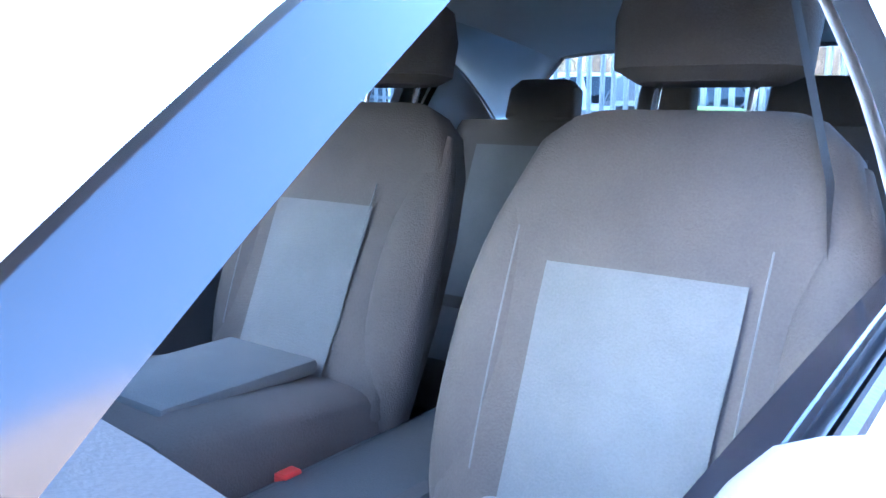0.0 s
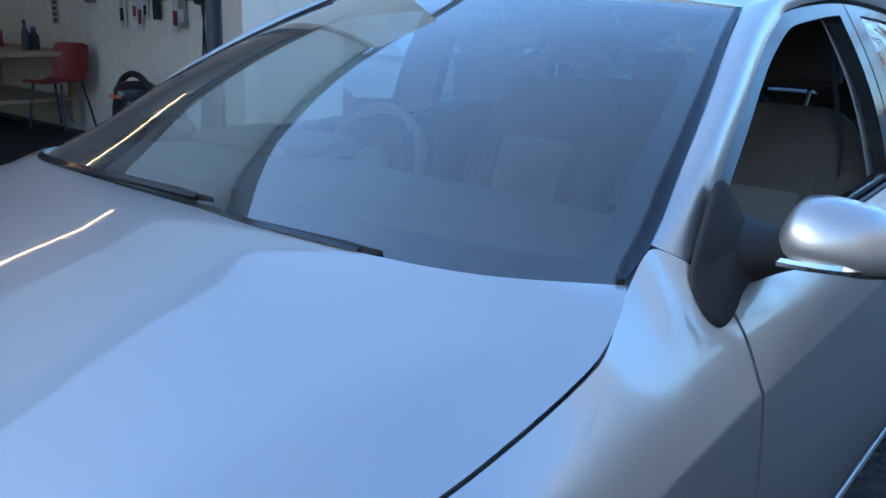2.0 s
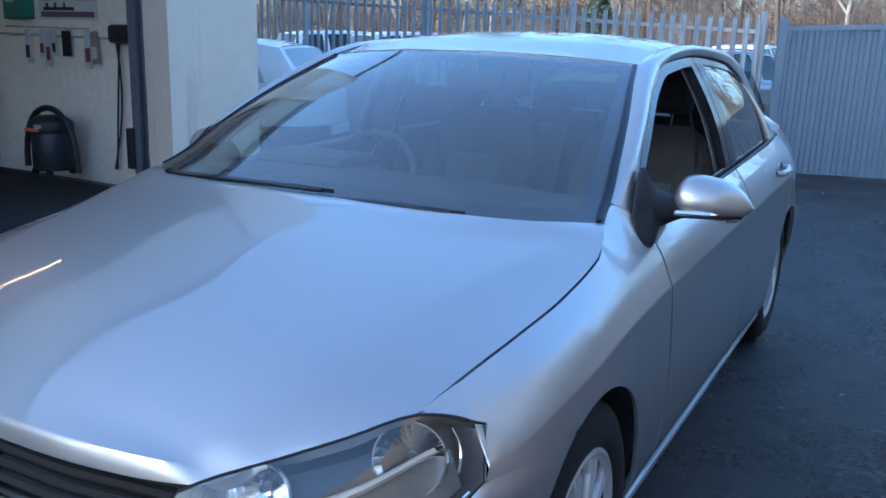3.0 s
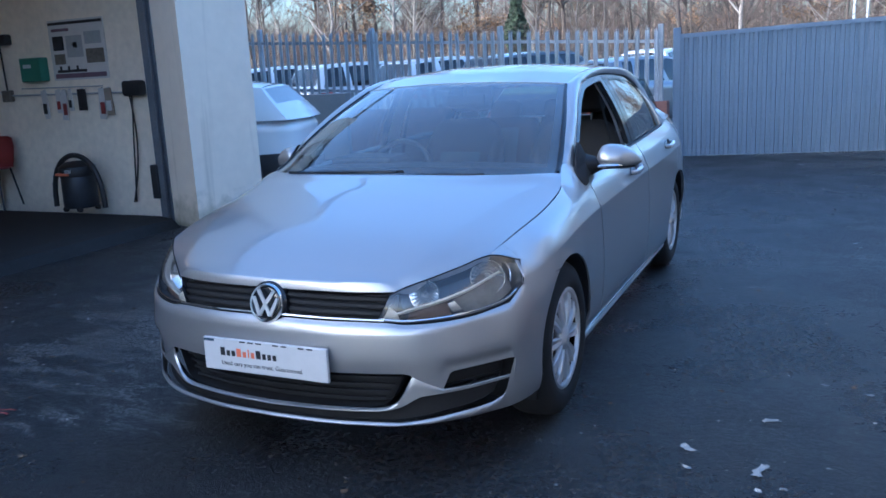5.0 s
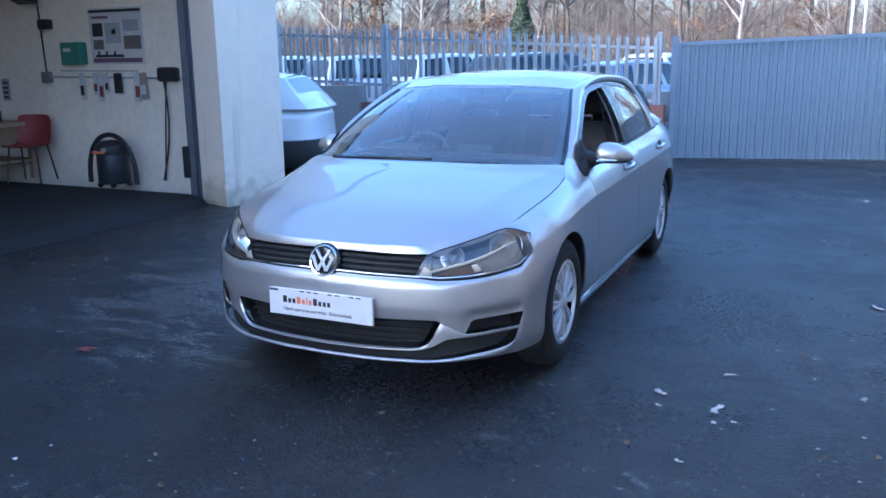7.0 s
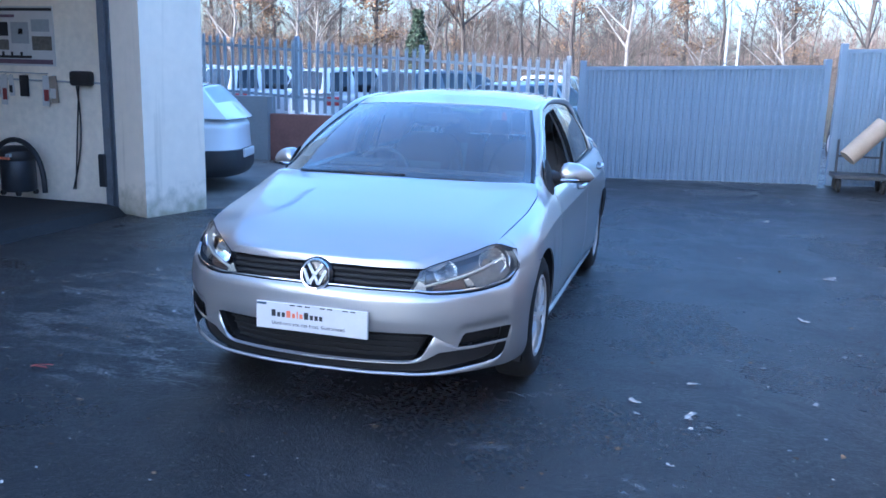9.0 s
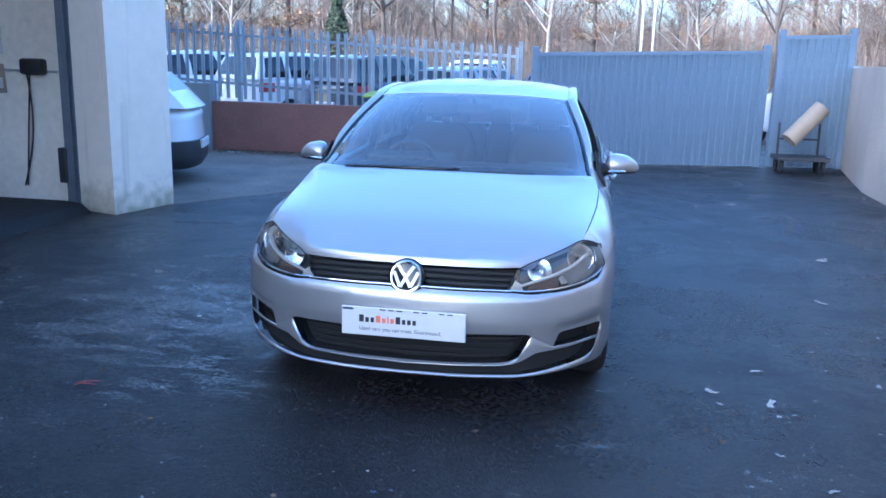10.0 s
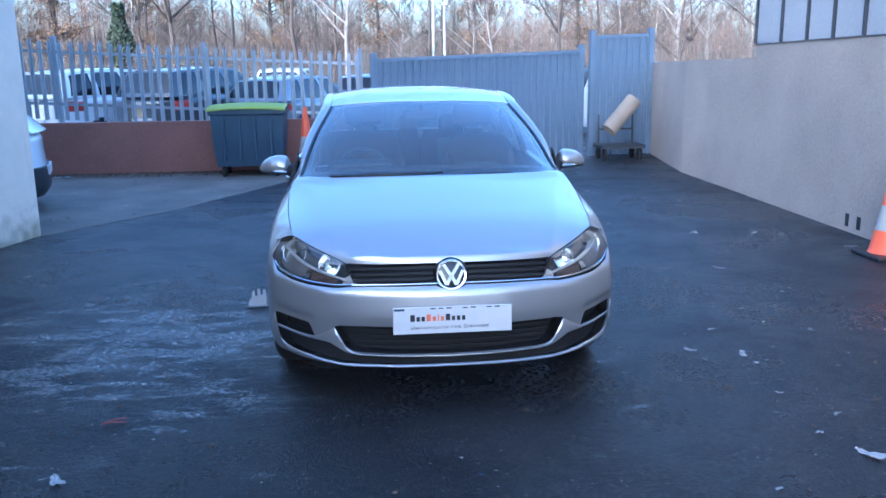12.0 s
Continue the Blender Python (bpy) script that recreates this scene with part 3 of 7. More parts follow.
# side profile: at each y the pairs (x, z) from the sill up to the bonnet edge or the belt line
SIDE = [  # y, sill x z, low, wide, waist line, shoulder, top edge
    (0.38, 0.80, 0.19, 0.84, 0.30, 0.83, 0.55, 0.80, 0.66, 0.765, 0.72, 0.718, 0.760),
    (0.53, 0.84, 0.19, 0.874, 0.30, 0.872, 0.55, 0.848, 0.68, 0.81, 0.73, 0.745, 0.795),
    (0.70, 0.85, 0.19, 0.885, 0.30, 0.889, 0.55, 0.868, 0.71, 0.832, 0.775, 0.766, 0.824),
    (0.86, 0.85, 0.19, 0.885, 0.30, 0.894, 0.55, 0.875, 0.73, 0.84, 0.80, 0.78, 0.85),
    (1.05, 0.84, 0.19, 0.875, 0.30, 0.888, 0.55, 0.874, 0.75, 0.842, 0.822, 0.786, 0.893),
    (1.19, 0.82, 0.19, 0.866, 0.30, 0.88, 0.55, 0.873, 0.76, 0.839, 0.836, 0.747, 0.946),
    (1.28, 0.82, 0.19, 0.864, 0.30, 0.879, 0.55, 0.873, 0.765, 0.837, 0.842, 0.735, 0.984),
    (1.335, 0.82, 0.19, 0.863, 0.30, 0.878, 0.55, 0.873, 0.768, 0.838, 0.845, 0.768, 0.961),
    (1.40, 0.82, 0.19, 0.862, 0.30, 0.878, 0.55, 0.874, 0.77, 0.842, 0.85, 0.802, 0.906),
    (1.90, 0.82, 0.19, 0.863, 0.30, 0.881, 0.55, 0.877, 0.785, 0.848, 0.868, 0.806, 0.928),
    (2.50, 0.82, 0.19, 0.865, 0.30, 0.884, 0.55, 0.879, 0.80, 0.848, 0.885, 0.803, 0.952),
    (3.20, 0.83, 0.19, 0.876, 0.30, 0.890, 0.55, 0.879, 0.815, 0.842, 0.905, 0.786, 0.974),
    (3.60, 0.84, 0.19, 0.880, 0.30, 0.893, 0.55, 0.872, 0.825, 0.83, 0.915, 0.765, 0.985),
    (4.05, 0.74, 0.22, 0.80, 0.32, 0.835, 0.55, 0.815, 0.83, 0.77, 0.92, 0.70, 1.0),
]
SIDE_T = table(SIDE, 12)


def side_keys(y):
    v = [curve(k, y) for k in SIDE_T]
    out = [(v[1], v[0])]
    for k in range(1, 6):
        out.append((max(v[2 * k + 1], out[-1][0] + 0.004), v[2 * k]))
    return out


def side_x(y, z):
    """The side skin: two curves that meet in the sharp waist line."""
    k = side_keys(y)
    sharp = curve(k[:4], z) if z <= k[3][0] else curve(k[3:], z)
    w = min(1.0, max(0.0, (y - 0.64) / 0.3))             # the line fades out over the front wheel
    return lerp(curve(k, z), sharp, w * w * (3 - 2 * w))


def side_heights(y, lo, hi, n=24):
    """Heights from lo to hi with one row, and its close neighbours, on the waist line."""
    w = side_keys(y)[3][0]
    if not lo + 0.012 < w < hi - 0.012:
        return steps(lo, hi, n)
    m = n * 5 // 8
    return steps(lo, w - 0.004, m - 1) + [w] + steps(w + 0.004, hi, n - m - 1)


def side_top(y):
    k = side_keys(y)[-1]
    return k[1], k[0]


def arch_z(y, hub):
    d = ARCH * ARCH - (y - hub) ** 2
    return HUB_Z + sqrt(d) if d > 0 else 0.0


def arch_y(z, hub, side):
    return hub + side * sqrt(max(ARCH * ARCH - (z - HUB_Z) ** 2, 0.0))


def sheet(name, rows, material, parent, s=1, gap=0.0025, lip=0.016, label="", core=(0, 2.1, 0.5), skip=None):
    """A body panel through rows of points: edges drawn in by the gap and folded inwards by the lip."""
    P = [[Vector(p) for p in row] for row in rows]
    nr, nc = len(P), len(P[0])

    def pull(p, q):
        d = q - p
        return p + d * min(0.4, gap / max(d.length, 1e-6)) if gap else p
    Q = [[p.copy() for p in row] for row in P]
    for j in range(nc):
        Q[0][j], Q[-1][j] = pull(P[0][j], P[1][j]), pull(P[-1][j], P[-2][j])
    for i in range(nr):
        Q[i][0], Q[i][-1] = pull(Q[i][0], Q[i][1]), pull(Q[i][-1], Q[i][-2])
    bm = bmesh.new()
    V = [[bm.verts.new((p.x * s, p.y, p.z)) for p in row] for row in Q]
    for i in range(nr - 1):
        for j in range(nc - 1):
            if skip and skip(i, j):
                continue
            quad = [V[i][j], V[i][j + 1], V[i + 1][j + 1], V[i + 1][j]]
            one = []
            for v in quad:
                if all((v.co - w.co).length > 3e-4 for w in one):
                    one.append(v)
            if len(one) >= 3:
                bm.faces.new(one)
    for v in list(bm.verts):
        if not v.link_faces:
            bm.verts.remove(v)
    bmesh.ops.remove_doubles(bm, verts=bm.verts, dist=0.0002)
    bmesh.ops.recalc_face_normals(bm, faces=bm.faces)
    bm.normal_update()
    c = Vector(core)
    test = sum((f.calc_center_median() - c).dot(f.normal) * f.calc_area() for f in bm.faces)
    if test < 0:
        bmesh.ops.reverse_faces(bm, faces=bm.faces)
        bm.normal_update()
    if lip:
        edge = [e for e in bm.edges if len(e.link_faces) == 1]
        inner = {}
        for v in {v for e in edge for v in e.verts}:
            inner[v] = bm.verts.new(v.co - v.normal * lip)
        for e in edge:
            a, b = e.verts
            bm.faces.new((b, a, inner[a], inner[b]))
    me = bpy.data.meshes.new(name)
    bm.to_mesh(me)
    bm.free()
    me.materials.append(material)
    me.polygons.foreach_set("use_smooth", [True] * len(me.polygons))
    me.set_sharp_from_angle(angle=radians(40))
    ob = new(name, me)
    ob.parent = parent
    if label:
        ob["label"] = label
    return ob


car = thing("hatchback", "silver five-door hatchback car parked on the asphalt", "car")

# -- bonnet --
EDGE = [(0.400, 0.723, 0.762), (0.53, 0.745, 0.795), (0.70, 0.766, 0.824), (0.86, 0.78, 0.85), (1.05, 0.786, 0.893), (1.13, 0.774, 0.922), (1.205, 0.745, 0.949)]
NOSE = [(0.0, 0.080, 0.679), (0.2, 0.088, 0.678), (0.35, 0.111, 0.676), (0.47, 0.148, 0.676), (0.56, 0.225, 0.706), (0.65, 0.31, 0.737), (0.723, 0.400, 0.762)]
TAIL = [(0.0, 1.02, 0.963), (0.38, 1.028, 0.962), (0.5, 1.045, 0.961), (0.6, 1.076, 0.960), (0.68, 1.131, 0.957), (0.747, 1.205, 0.949)]


def along(keys, a):
    """Point on a curve of triples by its first value."""
    return curve([(k[0], k[1]) for k in keys], a), curve([(k[0], k[2]) for k in keys], a)


CROWN = [(0.08, 0.706), (0.11, 0.7205), (0.15, 0.7395), (0.22, 0.772), (0.38, 0.829), (0.60, 0.882), (0.83, 0.933), (1.02, 0.966), (1.21, 0.985)]
CREASE = [(0.15, 0.475), (0.25, 0.512), (0.39, 0.55), (0.6, 0.59), (0.82, 0.64), (1.0, 0.70), (1.19, 0.744)]
BOUND = [(0.08, 0.46, 0.687), (0.148, 0.475, 0.686), (0.225, 0.56, 0.708), (0.31, 0.65, 0.737)] + EDGE


def bonnet_point(f, g):
    """f: 0 at the centre line to 1 at the edge; g: 0 at the nose to 1 at the windscreen."""
    xn, xt = 0.723 * f, 0.747 * f
    yn, zn = along(NOSE, xn)
    yt, zt = along(TAIL, xt)
    y = lerp(yn, yt, g)
    ye = lerp(0.400, 1.205, g)
    xe = along(EDGE, ye)[0]
    x = lerp(lerp(xn, xt, g), xe * f, min(1.0, 4 * g * (1 - g) + f * f))
    yl = lerp(y, ye, f ** 6 * (1 - g ** 8) * min(1.0, g / 0.25))
    c = curve(CROWN, yl)
    xb, zb = along(BOUND, yl)
    # a slightly domed middle, and outside the pressed crease a facet that falls away
    q = min(1.04, x / xb)
    qc = min(0.93, curve(CREASE, yl) / xb)

    def bend(d):
        return 0.5 * (d + sqrt(d * d + 0.018 ** 2))
    share = 0.656 * q * q + 0.344 * (bend(q - qc) - bend(-qc)) / (bend(1 - qc) - bend(-qc))
    top = c - (c - zb) * share
    z = lerp(zn, top, min(1.0, g / 0.012) ** 0.5)          # tight radius down to the nose
    w = min(1.0, max(0.0, (g - 0.86) / 0.14))
    z = lerp(z, zt, w * w)
    return (x, yl, z)


fs = sorted(set(steps(0, 0.5, 8) + steps(0.5, 0.9, 28) + steps(0.9, 1, 5)))
gs = sorted(set([0, 0.003, 0.008, 0.013, 0.018, 0.025, 0.033, 0.046, 0.06, 0.08] + steps(0.1, 0.9, 24) + steps(0.9, 1, 6)))
rows = [[bonnet_point(abs(f), g) if f >= 0 else (-bonnet_point(-f, g)[0], *bonnet_point(-f, g)[1:]) for f in [-q for q in fs[:0:-1]] + fs] for g in gs]
sheet("bonnet", rows, M["paint"], car, gap=0.003, lip=0.02, label="silver bonnet with two pressed creases")

for s in (1, -1):                # black strand added to draw the shade in the gap between bonnet and wing
    bm = bmesh.new()
    tube(bm, [(s * along(EDGE, y)[0], y, along(EDGE, y)[1] - 0.013) for y in steps(0.436, 1.08, 24)], [0.003] * 25, 6)
    part("bonnet_seal", bm, M["grille_black"], car, "black strand standing for the shade in the gap", smooth=True)

# -- front bumper: lines of height along the nose bound the lip, the black insert, the grille and the vents --
XM = 0.835                       # from here the bumper turns along the side to the wheel arch
PLAN = [(0, 0.025), (0.2, 0.034), (0.4, 0.07), (0.546, 0.115), (0.67, 0.19), (0.76, 0.28), (0.82, 0.352), (0.86, 0.43)]
LINES = [
    [(0, 0.202), (0.45, 0.199), (0.6, 0.206), (0.75, 0.214), (0.835, 0.220)],                                       # lower edge
    [(0, 0.223), (0.49, 0.221), (0.60, 0.234), (0.65, 0.243), (0.72, 0.252), (0.765, 0.261), (0.79, 0.279), (0.805, 0.31), (0.815, 0.35), (0.8215, 0.409), (0.835, 0.413)],
    [(0, 0.257), (0.41, 0.262), (0.46, 0.268), (0.492, 0.277), (0.53, 0.299), (0.556, 0.314), (0.60, 0.319), (0.70, 0.327), (0.81, 0.337), (0.835, 0.341)],
    [(0, 0.269), (0.40, 0.272), (0.44, 0.277), (0.465, 0.286), (0.482, 0.299), (0.505, 0.337), (0.528, 0.381), (0.534, 0.386), (0.625, 0.335), (0.70, 0.339), (0.815, 0.349), (0.835, 0.352)],
    [(0, 0.400), (0.50, 0.399), (0.525, 0.395), (0.534, 0.386), (0.625, 0.335), (0.645, 0.388), (0.655, 0.397), (0.70, 0.402), (0.8215, 0.409), (0.835, 0.413)],
    [(0, 0.455), (0.60, 0.453), (0.70, 0.452), (0.835, 0.470)],
    [(0, 0.535), (0.70, 0.538), (0.835, 0.555)],
    [(0, 0.586), (0.437, 0.579), (0.52, 0.571), (0.62, 0.574), (0.72, 0.584), (0.80, 0.602)],                       # upper edge, under the lamps
]
AT_ARCH = [0.228, 0.43, 0.43, 0.43, 0.43, 0.49, 0.565, 0.640]
SCALE = [0.955, 1, 1, 1, 1, 0.99, 0.978, 0.958]
XS = sorted(set(steps(0, 0.40, 10) + [round(0.40 + 0.0145 * k, 4) for k in range(30)] + [0.482, 0.505, 0.528, 0.534, 0.556, 0.625, 0.635, 0.645, 0.655, 0.79, 0.80, 0.805, 0.81, 0.815, 0.818, 0.8215, XM]))
TURN = steps(0, 1, 10)[1:]


def line_z(r, x):
    if r == 7:
        return curve(LINES[7], x * SCALE[7])
    K = LINES[r]
    for (a, za), (b, zb) in zip(K, K[1:]):
        if x <= b:
            return lerp(za, zb, (x - a) / (b - a))
    return K[-1][1]


def inset(r, f, x):
    """How far the skin stands behind its plan line, between the lines r and r + 1."""
    brow = min(1.0, max(0.0, (x - 0.56) / 0.12))
    top = curve([(0, 0.032), (0.70, 0.030), (0.76, 0.042), (0.80, 0.060), (0.86, 0.070)], x)
    end = min(1.0, max(0.0, (x - 0.805) / 0.014))
    if r in (1, 2, 3) and end:
        return lerp(inset(r, f, 0.80), 0.006, end)
    if r == 0 and end:
        return curve([(0, 0.034), (0.3, 0.006), (0.6, 0.0), (0.85, 0.003), (1, lerp(0.010, 0.006, end))], f)
    if r == 4 and end:
        return lerp(inset(r, f, 0.804), lerp(0.006, inset(4, 1.0, 0.804), f), end)
    if r == 0:
        return curve([(0, 0.034), (0.3, 0.006), (0.6, 0.0), (0.85, 0.003), (1, 0.010)], f)
    if r == 1:
        return lerp(0.010, 0.004, f)
    if r == 2:
        web = min(1.0, max(0.0, (x - 0.45) / 0.05))
        return lerp(curve([(0, 0.004), (0.35, 0.001), (0.7, 0.005), (1, 0.016)], f), lerp(0.011, 0.009, f), web)
    if r == 3:
        return lerp(0.016, 0.012, f)
    return curve([(4, 0.011 + 0.006 * brow), (4.35, 0.007 + 0.012 * brow), (4.8, 0.002 - 0.004 * brow), (5, 0.001 - 0.007 * brow), (6, 0.003 + 0.004 * brow), (6.6, 0.012 + 0.3 * (top - 0.03)), (7, top)], r + f)


def bumper_at(c, r, f):
    """Column c (an x of the nose, or past XM a share of the turn), between the lines r and r + 1."""
    k0, k1 = r, min(r + 1, 7)
    nose = c <= 1
    x = c * lerp(SCALE[k0], SCALE[k1], f) if nose else XM * lerp(SCALE[k0], SCALE[k1], f)
    base = c if nose else XM
    za, zb = line_z(k0, base), line_z(k1, base)
    if 1 <= k0 <= 4 and k0 != 3:
        za = max(za, line_z(1, base))
    if k1 == 2:
        zb = max(zb, za)
    if k0 == 3:
        za = max(za, line_z(1, base))
        zb = max(zb, za)
    if k0 == 2:
        zb = max(zb, za)
    z = lerp(za, zb, f)
    y = curve(PLAN, x) + inset(r, f, x)
    if nose:
        return (x, y, z)
    g = c - 1
    z4 = lerp(AT_ARCH[k0], AT_ARCH[k1], f)
    ya = arch_y(z4, HUB_F, -1)
    p3, p4 = Vector((x, y)), Vector((side_x(ya, z4) - 0.002, ya))
    pc = Vector((lerp(p3.x, p4.x, 0.82), lerp(p3.y, p4.y, 0.42)))
    q = p3 * (1 - g) ** 2 + pc * 2 * g * (1 - g) + p4 * g * g
    ztop = curve([(0, 0.602), (0.12, 0.630), (0.22, 0.652), (0.5, 0.656), (1, 0.640)], g)
    z = lerp(z, z4, g) if r < 6 else lerp(lerp(line_z(6, base), AT_ARCH[6], g), ztop, f)
    return (q.x, q.y, z)


COLS = XS + [1 + g for g in TURN]
half_rows, row_of = [], []
for r in range(7):
    n = {0: 6, 1: 1, 2: 4, 3: 1, 4: 5, 5: 4, 6: 6}[r]
    for k in range(n):
        half_rows.append([bumper_at(c, r, k / n) for c in COLS])
        row_of.append(r)
half_rows.append([bumper_at(c, 6, 1.0) for c in COLS])
full_rows = [[(-p[0], p[1], p[2]) for p in line[:0:-1]] + line for line in half_rows]


def opening(i, j):
    r = row_of[i]
    if r not in (1, 3):
        return ""
    a, b = full_rows[i][j], full_rows[i][j + 1]
    up = full_rows[i + 1][j][2] - a[2] + full_rows[i + 1][j + 1][2] - b[2]
    if up < 0.0006:
        return ""
    if r == 1:
        return "strip"
    return "grille" if abs(a[0] + b[0]) < 1.1 else "vent"


bumper = sheet("front_bumper", full_rows, M["paint"], car, gap=0.0024, lip=0.006, label="silver front bumper with black lower openings", skip=lambda i, j: bool(opening(i, j)), core=(0, 2, 0.4))


def recess(name, want, depth, parent, label, side=0):
    """The black pan behind an opening of the bumper, with its side walls."""
    bm = bmesh.new()
    vs = {}

    def vert(i, j, d):
        if (i, j, d) not in vs:
            p = full_rows[i][j]
            vs[(i, j, d)] = bm.verts.new((p[0] * (1 - 0.06 * (d > 0)), p[1] + d, p[2]))
        return vs[(i, j, d)]
    cells = {(i, j) for i in range(len(full_rows) - 1) for j in range(len(full_rows[0]) - 1) if opening(i, j) == want and (full_rows[i][j][0] + full_rows[i][j + 1][0]) * side >= 0}
    for i, j in cells:
        bm.faces.new([vert(i, j, depth), vert(i, j + 1, depth), vert(i + 1, j + 1, depth), vert(i + 1, j, depth)])
        for (di, dj), (a, b) in {(-1, 0): ((i, j), (i, j + 1)), (1, 0): ((i + 1, j), (i + 1, j + 1)), (0, -1): ((i, j), (i + 1, j)), (0, 1): ((i, j + 1), (i + 1, j + 1))}.items():
            if (i + di, j + dj) not in cells:
                bm.faces.new([vert(*a, 0.003), vert(*b, 0.003), vert(*b, depth), vert(*a, depth)])
    return part(name, bm, M["grille_black"], parent, label, smooth=True)


recess("lower_grille", "grille", 0.06, bumper, "black lower grille")
for s in (1, -1):
    recess("side_vent", "vent", 0.035, bumper, "black blind vent beside the grille", s)
recess("spoiler_strip", "strip", 0.02, bumper, "matt black insert between the vents above the silver lip")
for k in range(4):   # slats of the lower grille
    z = 0.292 + 0.026 * k
    w = 0.42 + 0.018 * k
    bm = bmesh.new()
    pts = [(x, curve(PLAN, abs(x)) + 0.03, z) for x in steps(-w, w, 24)]
    grid(bm, [[(p[0], p[1] + dy, p[2] + dz) for p in pts] for dy, dz in ((0.03, 0.006), (0.02, 0.005), (0.02, -0.003), (0.03, -0.004))])
    part("slat", bm, M["grille_black"], bumper)
# -- upper grille, chrome strip, emblem --
grille = part("upper_grille", boxes(), M["grille_black"], car, "black upper grille with chrome strip")
bm = bmesh.new()
xs = steps(-0.47, 0.47, 30)
grid(bm, [[(x, curve(PLAN, abs(x)) + 0.06, 0.575) for x in xs], [(x, along(NOSE, abs(x))[0] + 0.03, along(NOSE, abs(x))[1] - 0.014) for x in xs]])
grille.data = part("grille_back", bm, M["grille_black"]).data
bpy.data.objects.remove(bpy.data.objects["grille_back"])
for k in range(3):
    z = 0.607 + 0.024 * k
    bm = bmesh.new()
    grid(bm, [[(x * (1 - 0.02 * k), curve(PLAN, abs(x)) + 0.05 + 0.006 * k + dy, z + dz - 0.012 * (abs(x) / 0.47) ** 2) for x in xs] for dy, dz in ((0.012, 0.013), (0.002, 0.011), (0, 0.0), (0.004, -0.008), (0.014, -0.009))])
    part("slat", bm, M["grille_black"], grille)
bm = bmesh.new()
grid(bm, [[(x, curve(PLAN, abs(x)) + 0.026 + dy, 0.594 - 0.008 * (abs(x) / 0.45) ** 2 + dz) for x in steps(-0.445, 0.445, 30)] for dy, dz in ((0.02, 0.0035), (0.0, 0.003), (-0.002, 0), (0.0, -0.003), (0.02, -0.0035))])
part("chrome_strip", bm, M["chrome"], grille, "thin chrome strip", smooth=True)

EM = Matrix.Translation((0, 0.062, 0.629)) @ Euler((radians(90 - 14), 0, 0)).to_matrix().to_4x4()
bm = bmesh.new()
lathe(bm, [(0.0005, 0.012), (0.05, 0.011), (0.066, 0.006), (0.079, -0.004), (0.082, -0.03), (0.0005, -0.03)], EM, 40)
emblem = part("emblem", bm, M["gloss_black"], car, "round chrome and black emblem", smooth=True)
bm = bmesh.new()
lathe(bm, [(0.059, 0.008), (0.060, 0.015), (0.066, 0.016), (0.070, 0.011), (0.071, 0.003)], EM, 40)
part("emblem_ring", bm, M["chrome"], emblem, "chrome ring", smooth=True)
bm = bmesh.new()
for a, b in (((-0.034, 0.046), (0.0, -0.004)), ((0.034, 0.046), (0.0, -0.004)), ((-0.052, 0.020), (-0.022, -0.044)), ((0.052, 0.020), (0.022, -0.044)), ((-0.022, -0.044), (0.0, -0.004)), ((0.022, -0.044), (0.0, -0.004))):
    d = Vector((b[0] - a[0], b[1] - a[1])).normalized()
    n = Vector((-d.y, d.x)) * 0.0068
    prism(bm, [EM @ Vector((a[0] + n.x, a[1] + n.y, 0.010)), EM @ Vector((b[0] + n.x, b[1] + n.y, 0.010)), EM @ Vector((b[0] - n.x, b[1] - n.y, 0.010)), EM @ Vector((a[0] - n.x, a[1] - n.y, 0.010))],
          EM.to_3x3() @ Vector((0, 0, 0.007)))
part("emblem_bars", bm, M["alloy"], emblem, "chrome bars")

# -- advertising plate --
plate = part("number_plate", box(bmesh.new(), (-0.267, 0.006, 0.375), (0.267, 0.022, 0.497), bev=0.003), M["plate"], car, "white printed show plate")


def text(name, words, size, at, material, parent, align="LEFT", rx=90, rz=0):
    cu = bpy.data.curves.new(name, "FONT")
    cu.body, cu.size, cu.align_x, cu.extrude = words, size, align, 0.0006
    ob = new(name + "_curve", cu)
    me = bpy.data.meshes.new_from_object(ob.evaluated_get(bpy.context.evaluated_depsgraph_get()))
    bpy.data.objects.remove(ob)
    me.materials.clear()
    me.materials.append(material)
    ob = new(name, me)
    ob.parent = parent
    ob.matrix_basis = pose(*at, rx, 0, rz)
    return ob


part("plate_band", box(bmesh.new(), (-0.262, 0.0045, 0.484), (-0.215, 0.0062, 0.494)), M["bin_body"], plate, "blue corner band")
x = -0.19
for count, tall, key in ((3, 0, "ink"), (4, 2, "orange"), (4, 0, "ink")):      # the dealer mark as plain blocks
    for k in range(count):
        w, h = (0.020, 0.031) if k == 0 else (0.015, 0.031 if k == tall and tall else 0.021)
        if k == 2 and tall:
            w = 0.006
        part("print_block", box(bmesh.new(), (x, 0.0045, 0.434), (x + w, 0.0062, 0.434 + h), bev=0.0006), M[key], plate)
        x += w + 0.0075
text("slogan", "Used cars you can trust. Guaranteed.", 0.0235, (-0.19, 0.0055, 0.398), M["ink"], plate)
for k in range(9):
    if k not in (3, 6):
        x = -0.10 + 0.036 * k
        part("print_bar", box(bmesh.new(), (x, 0.0045, 0.489), (x + 0.024, 0.0062, 0.494)), M["ink"], plate)

# -- headlamps --
LB = [(0.420, 0.106, 0.584), (0.52, 0.138, 0.575), (0.62, 0.19, 0.578), (0.72, 0.275, 0.588), (0.79, 0.375, 0.605), (0.826, 0.448, 0.652)]
